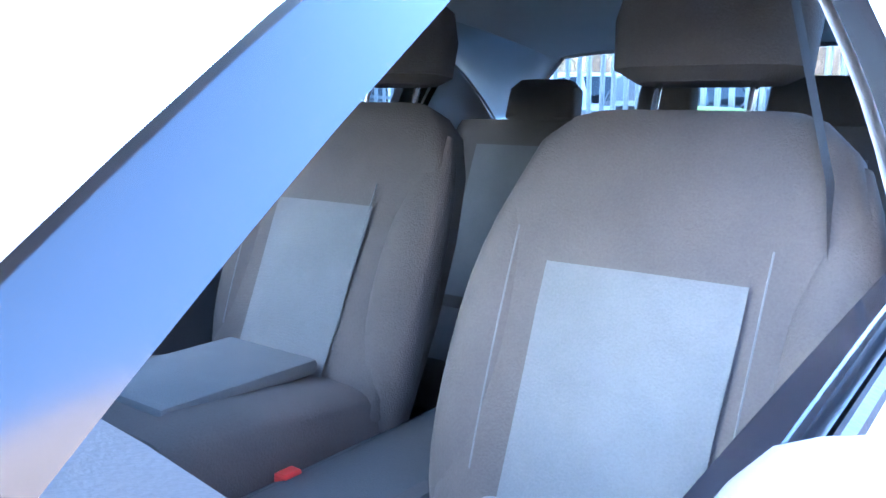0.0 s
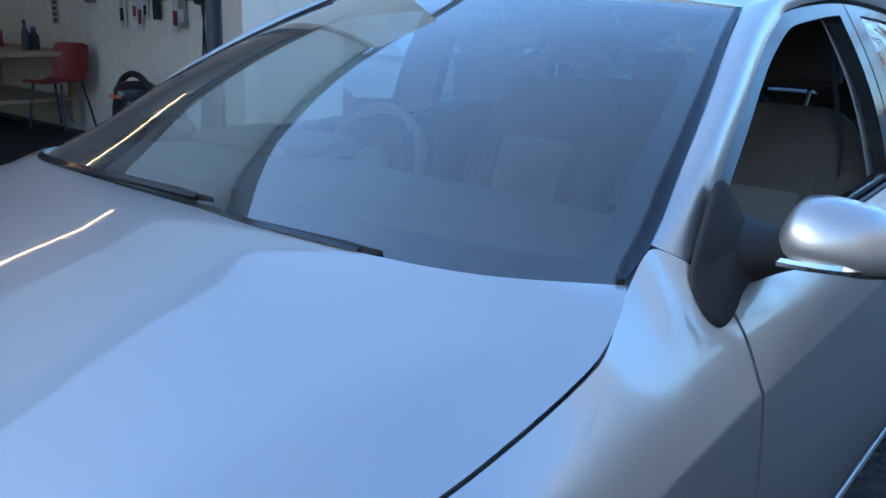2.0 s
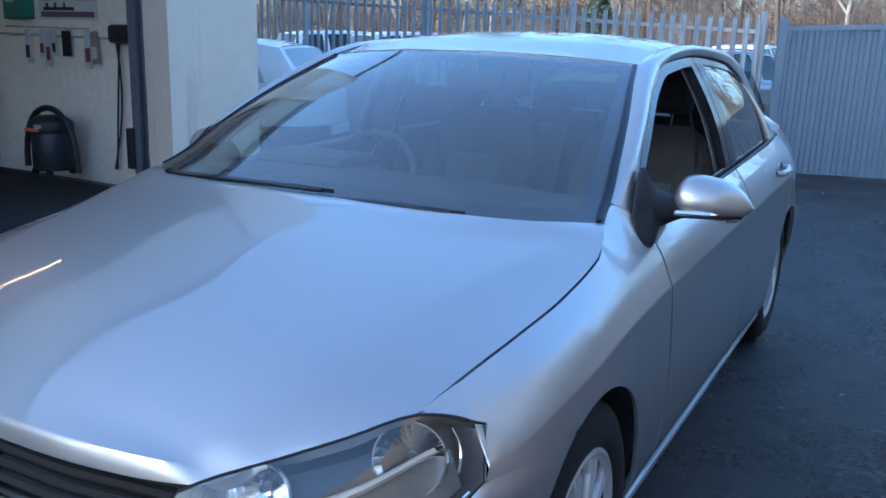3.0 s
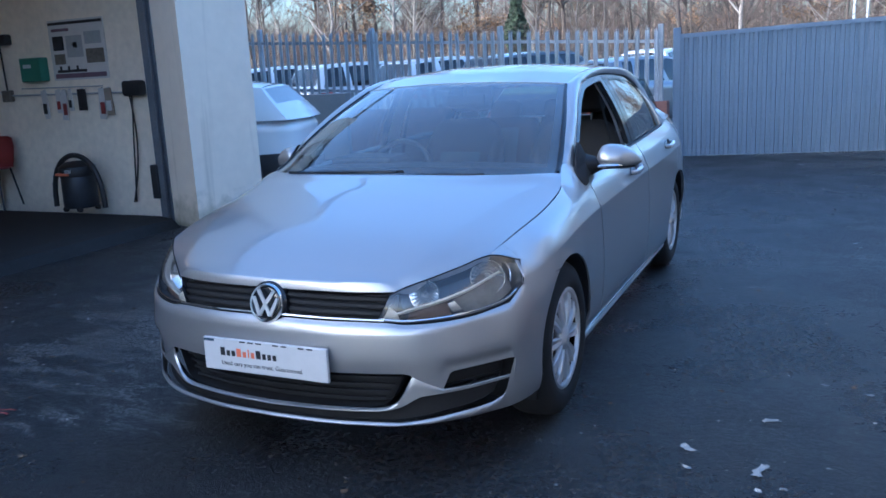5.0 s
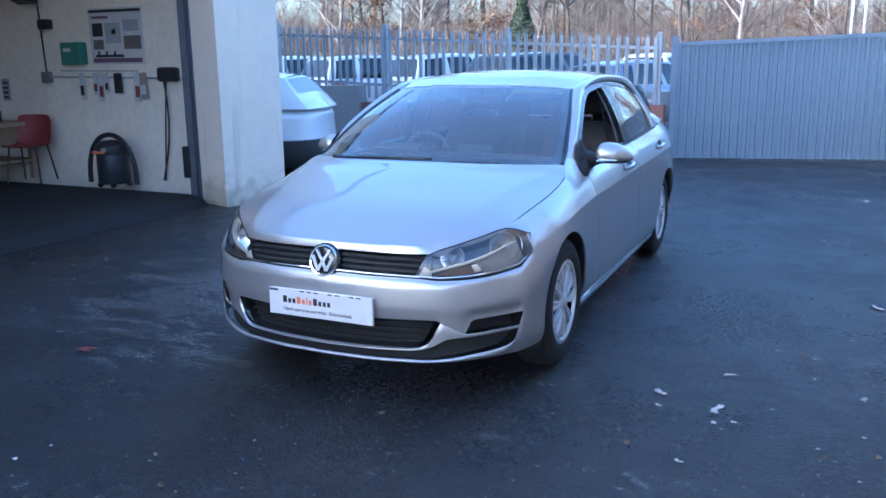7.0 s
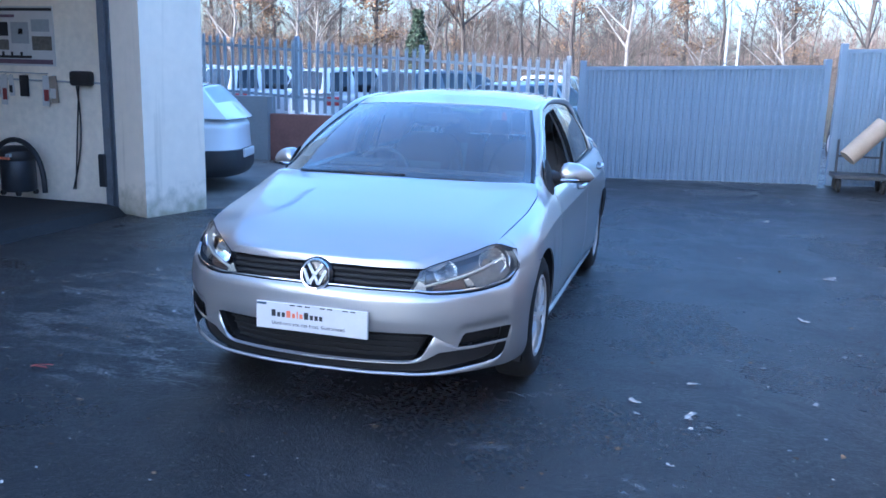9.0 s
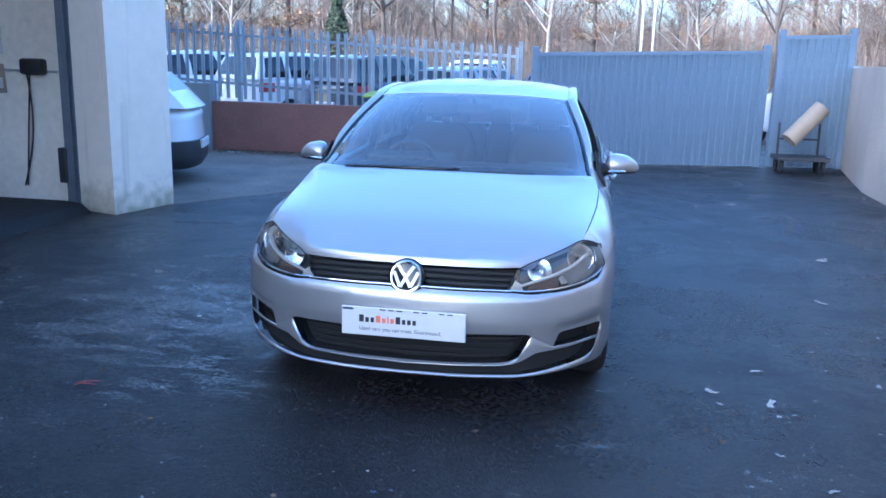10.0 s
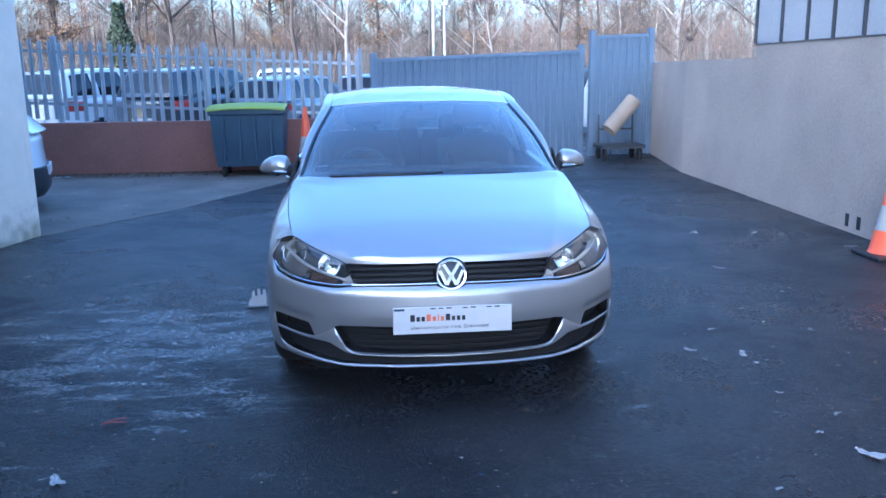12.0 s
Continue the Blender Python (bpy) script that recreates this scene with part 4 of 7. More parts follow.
LT = [(0.460, 0.135, 0.671), (0.50, 0.17, 0.69), (0.57, 0.235, 0.712), (0.65, 0.312, 0.739), (0.723, 0.402, 0.762), (0.800, 0.497, 0.729)]


def lamp_point(u, v, deep=0.0):
    b = Vector([curve([(k / 5, p[d]) for k, p in enumerate(LB)], u) for d in range(3)])
    t = Vector([curve([(k / 5, p[d]) for k, p in enumerate(LT)], u) for d in range(3)])
    p = b.lerp(t, v)
    out = Vector((0.45, -0.75, 0.3)).normalized()
    return p + out * (0.018 * sin(pi * v) * sin(pi * min(1, 0.1 + u * 0.9)) - deep)


for s in (1, -1):
    us, vs = steps(0, 1, 18), steps(0, 1, 8)
    bm = bmesh.new()
    inner = [[lamp_point(u, v, 0.075 * min(1, 6 * u, 8 * (1 - u), 6 * v, 6 * (1 - v)) + 0.004) for u in us] for v in vs]
    grid(bm, [[(s * p.x, p.y, p.z) for p in row] for row in inner])
    lamp = part("headlamp", bm, M["lamp_house"], car, "clear headlamp with dark housing and chrome reflectors", smooth=True)
    bm = bmesh.new()
    grid(bm, [[(s * p.x, p.y, p.z) for p in (lamp_point(u, v) for u in us)] for v in vs])
    lens = part("lens", bm, M["lamp_glass"], lamp, "clear lens", smooth="all")
    lens.visible_shadow = False
    # two round reflectors: hollow bowls with a rim, a bulb holder in each
    for u, v, r, deep, axis in ((0.335, 0.67, 0.050, 0.034, (0.30, -0.9, 0.15)), (0.745, 0.60, 0.060, 0.044, (0.38, -0.85, 0.3))):
        c = lamp_point(u, v, deep)
        to = Vector(axis).normalized()
        m = Matrix.Translation((s * c.x, c.y, c.z)) @ Vector((s * to.x, to.y, to.z)).to_track_quat("Z", "Y").to_matrix().to_4x4()
        bm = bmesh.new()
        lathe(bm, [(r * q, 0.040 * (q * q - 1)) for q in (0.12, 0.3, 0.48, 0.66, 0.84, 1.0)] + [(r * 1.05, 0.002), (r * 1.09, -0.004)], m, 22)
        bowl = part("reflector", bm, M["reflector"], lamp, "bright faceted reflector bowl")
        bm = bmesh.new()
        lathe(bm, [(r * 0.16, -0.04), (r * 0.16, -0.026), (r * 0.10, -0.016), (r * 0.02, -0.013)], m, 12)
        part("bulb", bm, M["lamp_house"], bowl, "grey bulb holder", smooth=True)
    bm = bmesh.new()            # thin bright arc outside the outer bowl
    tube(bm, [(p.x * s, p.y, p.z) for p in (lamp_point(0.895 + 0.02 * sin(pi * f), lerp(0.34, 0.86, f), 0.016) for f in steps(0, 1, 12))], 0.003, 6)
    part("lamp_arc", bm, M["reflector"], lamp, "thin bright arc", smooth=True)
    # trim panels lying inside the lens: (lower edge, upper edge, depth, material)
    for lower, upper, deep, key, words in (
            (((0.07, 0.17), (0.22, 0.30), (0.46, 0.40), (0.66, 0.50), (0.84, 0.61)), ((0.08, 0.26), (0.21, 0.39), (0.45, 0.48), (0.66, 0.565), (0.83, 0.65)), 0.016, "lamp_trim", "pale beige trim band"),
            (((0.20, 0.08), (0.34, 0.08), (0.47, 0.08)), ((0.22, 0.29), (0.34, 0.35), (0.46, 0.39)), 0.034, "lamp_red", "dark reddish lower panel"),
            (((0.53, 0.08), (0.72, 0.08), (0.90, 0.14)), ((0.49, 0.40), (0.68, 0.50), (0.88, 0.58)), 0.034, "lamp_panel", "warm grey lower panel"),
            (((0.48, 0.08), (0.54, 0.08)), ((0.46, 0.34), (0.50, 0.36)), 0.024, "reflector", "bright post"),
            (((0.03, 0.10), (0.15, 0.09)), ((0.05, 0.5), (0.12, 0.34)), 0.016, "lamp_trim", "pale inner corner")):
        n = 16
        lo = [(curve([(k / (len(lower) - 1), e[0]) for k, e in enumerate(lower)], f), curve([(k / (len(lower) - 1), e[1]) for k, e in enumerate(lower)], f)) for f in steps(0, 1, n)]
        hi = [(curve([(k / (len(upper) - 1), e[0]) for k, e in enumerate(upper)], f), curve([(k / (len(upper) - 1), e[1]) for k, e in enumerate(upper)], f)) for f in steps(0, 1, n)]
        bm = bmesh.new()
        rows = []
        for w, d in ((0, deep + 0.02), (0, deep + 0.002), (0.5, deep - 0.003), (1, deep + 0.002), (1, deep + 0.02)):
            rows.append([lamp_point(lerp(a[0], b[0], w), lerp(a[1], b[1], w), d) for a, b in zip(lo, hi)])
        grid(bm, [[(p.x * s, p.y, p.z) for p in row] for row in rows])
        part("lamp_trim", bm, M[key], lamp, words, smooth=True)
    bm = bmesh.new()            # bright bead along the lower rim
    tube(bm, [(p.x * s, p.y, p.z) for p in (lamp_point(u, 0.055, -0.001) for u in steps(0.02, 0.93, 24))], 0.0032, 6)
    part("lamp_bead", bm, M["chrome"], lamp, "bright lower edge", smooth=True)
    bm = bmesh.new()            # dark rubber round the lens
    ring = [lamp_point(u, 0.0) for u in steps(0, 1, 20)] + [lamp_point(1.0, v) for v in steps(0, 1, 6)[1:]] + [lamp_point(u, 1.0) for u in steps(1, 0, 20)[1:]]
    tube(bm, [(p.x * s, p.y, p.z) for p in ring], 0.0026, 6)
    part("lamp_gasket", bm, M["grille_black"], lamp, "black rubber gasket", smooth=True)

# -- front wings --
for s in (1, -1):
    ys = steps(0.402, 0.495, 5) + [0.4975] + steps(0.52, 0.64, 6) + steps(0.66, 1.06, 14) + steps(1.08, 1.2, 8) + [1.2069] + steps(1.22, 1.40, 10)
    rows = []
    for y in ys:
        if y <= 0.496:
            lo = 0.762 - 0.033 * ((y - 0.402) / 0.093) ** 2
        elif y < 0.72:
            lo = lerp(0.653, 0.642, (y - 0.4975) / 0.22)
        else:
            lo = max(arch_z(y, HUB_F), 0.19)
        hi = side_top(y)[1]
        line = []
        for z in side_heights(y, lo, hi):
            w = max(0.0, (y - 1.19) / 0.21)
            back = curve([(0.19, 1.44), (0.5, 1.432), (0.7, 1.412), (0.8, 1.39), (0.9, 1.385), (1.0, 1.385)], z)
            yy = y + w * w * (back - 1.40)
            if y > 0.4965:   # the edge beside the lamp leans forward
                yy -= 0.0495 * max(0.0, min(1.0, (0.728 - z) / 0.076)) * max(0.0, 1 - (y - 0.4975) / 0.15)
            line.append((side_x(yy if 0.4965 < y < 0.72 else y, z), yy, z))
        rows.append(line)
    sheet("front_wing", rows, M["paint"], car, s, gap=0.0026, lip=0.009, label="silver front wing", core=(0, 1.0, 0.5))

# -- doors --
FRONT = [(0.19, 1.445), (0.5, 1.437), (0.7, 1.417), (0.8, 1.395), (0.9, 1.39), (1.0, 1.39)]
BACK = [(0.19, 3.17), (0.35, 3.152), (0.5, 3.20), (0.6, 3.29), (0.67, 3.40), (0.8, 3.47), (1.0, 3.46)]


def door_rows(y0, y1, n=22):
    rows = []
    for k in range(n + 1):
        line = []
        yt = lerp(y0(0.6), y1(0.6), k / n)
        for z in side_heights(yt, 0.235, side_top(yt)[1]):
            y = lerp(y0(z), y1(z), k / n)
            line.append((side_x(y, min(z, side_top(y)[1])), y, z))
        rows.append(line)
    return rows


def house_top(y):
    """Where the side glass meets the pillar and the roof rail."""
    return (curve([(1.339, 0.768), (1.60, 0.715), (1.86, 0.655), (2.05, 0.628), (2.5, 0.618), (3.1, 0.615), (3.5, 0.63), (3.75, 0.66)], y),
            curve([(1.339, 0.958), (1.60, 1.13), (1.86, 1.262), (2.05, 1.318), (2.5, 1.346), (3.0, 1.325), (3.3, 1.27), (3.55, 1.16), (3.75, 1.03)], y))


def house(y, g, out=0.0):
    xb, zb = side_top(y)
    if y < 1.42:
        xb, zb = 0.803, 0.906
    xt, zt = house_top(y)
    zt = max(zt, zb + 0.004)
    x = lerp(xb, xt, g) + 0.022 * sin(pi * g) * min(1.0, (zt - zb) / 0.3) + out
    return (x - 0.006, y, lerp(zb, zt, g))


for s in (1, -1):
    fd = sheet("front_door", door_rows(lambda z: curve(FRONT, z), lambda z: 2.47), M["paint"], car, s, label="silver front door with black window frame")
    rd = sheet("rear_door", door_rows(lambda z: 2.475, lambda z: curve(BACK, z)), M["paint"], car, s, label="silver rear door")
    for door, ya, yb in ((fd, 1.40, 2.44), (rd, 2.45, 3.42)):
        # black frame round the glass, and the glass itself
        n = 30
        yy = steps(ya, yb, n)
        rows = []
        for y in yy:
            tall = max(house_top(y)[1] - side_top(y)[1], 0.02)
            gt = max(0.3, 1 - 0.034 / tall)
            rows.append([house(y, g, -0.004) for g in [0, 0.04] + steps(0.04, gt, 9)[1:] + [gt + (1 - gt) * 0.5, 1]])
        a_in, b_in = ya + (0.06 if door is fd else 0.09), yb - (0.09 if door is fd else 0.16)

        def is_glass(i, j, yy=yy, a_in=a_in, b_in=b_in):
            return a_in < yy[i] < b_in and 1 <= j <= 9
        sheet("window_frame", rows, M["gloss_black"], door, s, gap=0, lip=0.03, skip=is_glass, label="black window frame", core=(0, 2.2, 1.0))
        top = 0.04 if door is fd and s == 1 else 1.0      # the passenger's window is lowered
        bm = bmesh.new()
        grid(bm, [[(s * p[0], p[1], p[2]) for p in row] for row in [[house(y, g * top, -0.010) for g in steps(0.0, 1.0, 10)] for y in yy[1:-1]]])
        pane = part("window_pane", bm, M["side_glass" if door is fd else "tinted_glass"], door, "tinted side window", smooth="all")
        pane.visible_shadow = False
        # belt moulding
        bm = bmesh.new()
        tube(bm, [(s * (side_top(y)[0] + 0.001), y, side_top(y)[1] + 0.004) for y in yy], 0.006, 6)
        part("belt_trim", bm, M["black"], door, smooth=True)
        # handle
        hy = yb - 0.28 if door is fd else yb - 0.22
        hz = 0.842 if door is fd else 0.87
        hx = side_x(hy, hz)
        bm = bmesh.new()
        tube(bm, [(s * (hx + d), hy + o, hz + 0.006 * o / 0.1) for o, d in ((-0.10, 0.004), (-0.085, 0.026), (-0.04, 0.034), (0.04, 0.034), (0.085, 0.026), (0.10, 0.004))], [0.012, 0.014, 0.014, 0.014, 0.014, 0.012], 8)
        part("door_handle", bm, M["paint"], door, "silver grab handle", smooth=True)
        bm = bmesh.new()
        lathe(bm, [(0.0005, -0.012), (0.03, -0.008), (0.036, 0.002), (0.038, 0.0045)], Matrix.Translation((s * (hx + 0.001), hy - 0.02, hz)) @ Euler((0, radians(90) * s, 0)).to_matrix().to_4x4() @ Matrix.Diagonal((1, 1.8, 1, 1)), 20)
        part("handle_cup", bm, M["paint"], door, smooth=True)
        # inner trim
        bm = bmesh.new()
        grid(bm, [[(s * (side_x(y, z) - 0.06), y, z) for z in steps(0.25, side_top(y)[1] - 0.02, 6)] + [(s * (side_top(y)[0] - 0.035), y, side_top(y)[1] - 0.01), (s * (side_top(y)[0] - 0.013), y, side_top(y)[1] - 0.002)] for y in steps(ya + 0.02, yb, 12)])
        part("door_card", bm, M["dash"], door, "dark inner door trim", smooth=True)
    # rear quarter with the thick rear pillar
    ys = steps(3.40, 3.497 + 0.33, 16) + steps(3.85, 4.05, 5)
    rows = []
    for y in ys:
        lo = max(arch_z(y, HUB_R), 0.21) + 0.0
        rows.append([(side_x(y, z), max(y, curve(BACK, z) + 0.006), z) for z in side_heights(y, lo, side_top(y)[1], 16)])
    quarter = sheet("rear_quarter", rows, M["paint"], car, s, lip=0.02, label="silver rear quarter panel", core=(0, 3.5, 0.5))
    rows = [[house(y, g, 0.004) for g in steps(0, 1, 8)] for y in steps(3.42, 3.74, 8)]
    rows.append([(lerp(0.725, 0.66, g), lerp(4.02, 3.9, g), lerp(1.0, 1.06, g)) for g in steps(0, 1, 8)])
    sheet("rear_pillar", rows, M["paint"], quarter, s, gap=0, label="silver rear pillar", core=(0, 3, 0.8))
    # sill
    bm = bmesh.new()
    grid(bm, [[(s * 0.78, y, 0.17), (s * 0.83, y, 0.178), (s * 0.842, y, 0.20), (s * 0.849, y, 0.216), (s * 0.846, y, 0.226), (s * 0.82, y, 0.232)] for y in steps(1.20, 3.16, 12)])
    part("sill", bm, M["paint"], car, "silver sill", smooth=True)

# -- screen pillars, roof --
W_LINE = [(1.19, 0.742, 0.95), (1.28, 0.732, 0.985), (1.42, 0.703, 1.073), (1.60, 0.660, 1.172), (1.78, 0.61, 1.258), (1.91, 0.578, 1.312)]


def roof_edge(y):
    return (curve([(1.91, 0.578), (2.2, 0.572), (2.8, 0.568), (3.4, 0.55), (3.95, 0.52)], y), curve([(1.91, 1.312), (2.1, 1.352), (2.45, 1.378), (2.9, 1.372), (3.4, 1.335), (3.95, 1.262)], y))


def roof_mid(y):
    return curve([(1.85, 1.338), (2.0, 1.375), (2.2, 1.402), (2.5, 1.42), (2.9, 1.416), (3.4, 1.38), (3.95, 1.30), (4.06, 1.275)], y)


for s in (1, -1):
    rows = []
    for k in range(15):
        f = k / 14
        yw, yd = lerp(1.2815, 1.91, f), lerp(1.3345, 1.97, f)
        xw, zw = curve([(p[0], p[1]) for p in W_LINE], yw), curve([(p[0], p[2]) for p in W_LINE], yw)
        xd, zd = house_top(yd)
        e = min(1.0, f / 0.25)
        rows.append([(lerp(xw, xd, g) + 0.014 * e * sin(pi * g), lerp(yw, yd, g) - 0.010 * e * sin(pi * g), lerp(zw, zd, g) + 0.016 * e * sin(pi * g)) for g in steps(0, 1, 8)])
    for y in steps(2.0, 3.74, 16):
        yr = min(y - 0.03 * max(0, 1 - (y - 2.0) / 0.5), 3.95)
        xr, zr = roof_edge(yr)
        xd, zd = house_top(y)
        bul = 0.024
        rows.append([(lerp(xr, xd, g) + bul * sin(pi * g), lerp(yr, y, g), lerp(zr, zd, g) + bul * 0.7 * sin(pi * g)) for g in steps(0, 1, 8)])
    xr, zr = roof_edge(3.95)
    rows.append([(lerp(xr, 0.66, g), lerp(3.95, 3.9, g), lerp(zr, 1.06, g)) for g in steps(0, 1, 8)])
    sheet("pillar_and_roof_rail", rows, M["paint"], car, s, gap=0.001, lip=0.014, label="silver windscreen pillar and roof rail", core=(0, 2.4, 0.9))

TOPX = 0.578


def screen_top(x):
    a = abs(x) / TOPX
    return (x, 1.835 + 0.075 * a * a, 1.338 - 0.026 * a ** 2.5)


def screen_base(x):
    a = abs(x)
    return (x, along(TAIL, a)[0] + 0.012, along(TAIL, a)[1] - 0.012)


def screen_point(f, g):
    """f: -1 to 1 across; g: 0 at the base to 1 at the roof."""
    b, t = Vector(screen_base(0.735 * f)), Vector(screen_top(TOPX * f))
    # edge follows the pillar
    yw = lerp(1.19, 1.91, g)
    edge = Vector((curve([(p[0], p[1]) for p in W_LINE], yw), yw, curve([(p[0], p[2]) for p in W_LINE], yw)))
    p = b.lerp(t, g)
    lin = Vector(screen_base(0.735)).lerp(Vector(screen_top(TOPX)), g)
    fix = edge - lin
    a = abs(f)
    p += Vector((fix.x * f, fix.y * a ** 3, fix.z * a ** 3))
    n = Vector((0, -0.5, 0.87))
    p += n * 0.03 * sin(pi * g) * (1 - a ** 3)
    return p


fsx, gsx = steps(-1, 1, 32), steps(0, 1, 20)
bm = bmesh.new()
grid(bm, [[screen_point(f, g) - Vector((0, -0.3, 0.5)).normalized() * 0.004 for f in fsx] for g in gsx])
screen = part("windscreen", bm, M["screen"], car, "raked windscreen", smooth="all")
screen.visible_shadow = False
bm = bmesh.new()   # printed black border, just under the glass
FB = [-1, -0.975, -0.95, -0.925] + steps(-0.9, 0.9, 24) + [0.925, 0.95, 0.975, 1]
GB = [0, 0.03, 0.06, 0.085] + steps(0.12, 0.92, 16) + [0.955, 0.975, 1]
V = [[bm.verts.new(screen_point(f, g) - Vector((0, -0.5, 0.87)) * 0.009) for f in FB] for g in GB]
for i, g in enumerate(GB[:-1]):
    for j, f in enumerate(FB[:-1]):
        if g < 0.08 or g > 0.95 or abs(f + FB[j + 1]) > 1.86:
            bm.faces.new((V[i][j], V[i][j + 1], V[i + 1][j + 1], V[i + 1][j]))
bmesh.ops.delete(bm, geom=[v for v in bm.verts if not v.link_faces], context="VERTS")
part("screen_border", bm, M["gloss_black"], screen, "black printed border", smooth=True)
for s in (1, -1):                # black moulding between the glass and the pillar
    bm = bmesh.new()
    up = Vector((0.25 * s, -0.5, 0.83)).normalized()
    rows = []
    for g in steps(0.015, 0.985, 30):
        w = 0.024 * min(1.0, 0.25 + 12 * g)
        rows.append([screen_point(s * f, g) + up * h for f, h in ((1 - w, -0.003), (1 - w, 0.002), (1 - 0.8 * w, 0.0045), (1 - 0.3 * w, 0.005), (1.0, 0.003))])
    grid(bm, rows)
    part("screen_moulding", bm, M["gloss_black"], screen, "black moulding along the pillar", smooth=True)
for s in (1, -1):
    bm = bmesh.new()
    rows = []
    for f in steps(0.1, 1, 10):
        yw = lerp(1.283, 1.91, f)
        xw, zw = curve([(p[0], p[1]) for p in W_LINE], yw), curve([(p[0], p[2]) for p in W_LINE], yw)
        rows.append([(s * (xw - 0.012), yw + 0.02, zw - 0.012), (s * (xw - 0.035), yw + 0.06, zw - 0.02), (s * (xw - 0.03), yw + 0.11, zw - 0.01)])
    grid(bm, rows)
    part("screen_pillar_trim", bm, M["liner"], car, "pale inner pillar trim", smooth=True)
# scuttle and wipers
bm = bmesh.new()
grid(bm, [[(x, along(TAIL, abs(x))[0] - 0.05, along(TAIL, abs(x))[1] - 0.055) for x in steps(-0.72, 0.72, 24)], [(x, along(TAIL, abs(x))[0] + 0.0, along(TAIL, abs(x))[1] - 0.03) for x in steps(-0.72, 0.72, 24)],
          [(x, along(TAIL, abs(x))[0] + 0.05, along(TAIL, abs(x))[1] - 0.008) for x in steps(-0.72, 0.72, 24)]])
part("scuttle", bm, M["black"], car, "black plastic scuttle", smooth=True)
for x0, x1, g0, g1 in ((-0.56, 0.03, -0.004, 0.018), (0.03, 0.42, -0.016, -0.004)):
    bm = bmesh.new()
    off = Vector((0, -0.5, 0.87))
    mid = [screen_point(lerp(x0, x1, f) / 0.735, lerp(g0, g1, f)) + off * (0.012 + 0.006 * sin(pi * f)) for f in steps(0, 1, 16)]
    wide = [lerp(0.009, 0.006, f) for f in steps(0, 1, 16)]
    up = Vector((0, 0.86, 0.5))
    grid(bm, [[p + up * w * a + off * b for p, w in zip(mid, wide)] for a, b in ((-1, 0), (-0.7, 0.005), (0.7, 0.005), (1, 0), (0.7, -0.004), (-0.7, -0.004), (-1, 0))])
    wiper = part("wiper", bm, M["gloss_black"], car, "black wiper arm at rest", smooth=True)
    bm = bmesh.new()             # beam blade with its rubber edge
    mid = [screen_point(lerp(x0 + 0.02, x1 + 0.03, f) / 0.735, lerp(g0 + 0.008, g1 + 0.01, f)) for f in steps(0, 1, 20)]
    grid(bm, [[p + up * (a * (0.35 + 0.65 * min(1, 6 * f, 6 * (1 - f)))) + off * b for f, p in zip(steps(0, 1, 20), mid)] for a, b in ((0.0, 0.001), (-0.004, 0.007), (-0.010, 0.009), (0.0, 0.015), (0.010, 0.010), (0.004, 0.007), (0.0, 0.001))])
    part("wiper_blade", bm, M["rubber"], wiper, smooth=True)
    a, b = mid[13] + off * 0.012, screen_point(lerp(x0, x1, 0.98) / 0.735, g1) + off * 0.013
    bm = bmesh.new()
    tube(bm, [a, a.lerp(b, 0.5) + off * 0.003, b], 0.005, 6)
    part("wiper_joint", bm, M["grille_black"], wiper, smooth=True)

rows = []
for y in steps(0, 1, 26):
    line = []
    for f in steps(-1, 1, 24):
        y0 = screen_top(TOPX * f)[1] + 0.004
        ye = 4.04 - 0.09 * f * f
        yy = lerp(y0, ye, y)
        xr, zr = roof_edge(max(yy, 1.91))
        zm = roof_mid(yy)
        z = lerp(zm, zr, abs(f) ** 2.6)
        if y == 0:
            z = screen_top(TOPX * f)[2]
        elif y < 0.08:
            z = lerp(screen_top(TOPX * f)[2] + 0.006, z, y / 0.08)
        line.append((xr * f, yy, z))
    rows.append(line)
sheet("roof", rows, M["paint"], car, gap=0.001, lip=0.02, label="silver roof panel", core=(0, 2.8, 0.5))
bm = bmesh.new()
grid(bm, [[(0.54 * f, y, roof_mid(y) - 0.035 - 0.03 * abs(f) ** 2.6) for f in steps(-1, 1, 12)] for y in steps(1.92, 3.9, 10)])
part("headlining", bm, M["liner"], car, "pale headlining", smooth=True)

# -- tail --
rows = [[(x, 4.255 - 0.21 * abs(x / 0.80) ** 3.2 - d, z) for x in [0.83 * f for f in steps(-1, 1, 24)]] for z, d in ((0.24, 0.06), (0.3, 0.01), (0.5, 0.0), (0.62, 0.01), (0.70, 0.05))]
sheet("rear_bumper", rows, M["paint"], car, label="silver rear bumper")
rows = [[(x * w, 4.20 - 0.19 * abs(x / 0.80) ** 3 - d, z) for x in [0.80 * f for f in steps(-1, 1, 20)]] for z, d, w in ((0.70, 0.01, 1), (0.85, 0.0, 0.99), (0.96, 0.04, 0.95), (1.02, 0.09, 0.9))]
sheet("tailgate", rows, M["paint"], car, label="silver tailgate")
bm = bmesh.new()
grid(bm, [[(x * w, y - 0.12 * abs(x / 0.66) ** 3, z) for x in [0.66 * f for f in steps(-1, 1, 16)]] for z, y, w in ((1.02, 4.11, 1.0), (1.15, 4.08, 0.94), (1.275, 4.03, 0.86))])
rw = part("rear_window", bm, M["tinted_glass"], car, "rear window", smooth="all")
rw.visible_shadow = False

bm = bmesh.new()
box(bm, (-0.6, 3.68, 0.955), (0.6, 4.02, 0.975), bev=0.006)
part("parcel_shelf", bm, M["dash"], car, "dark parcel shelf")

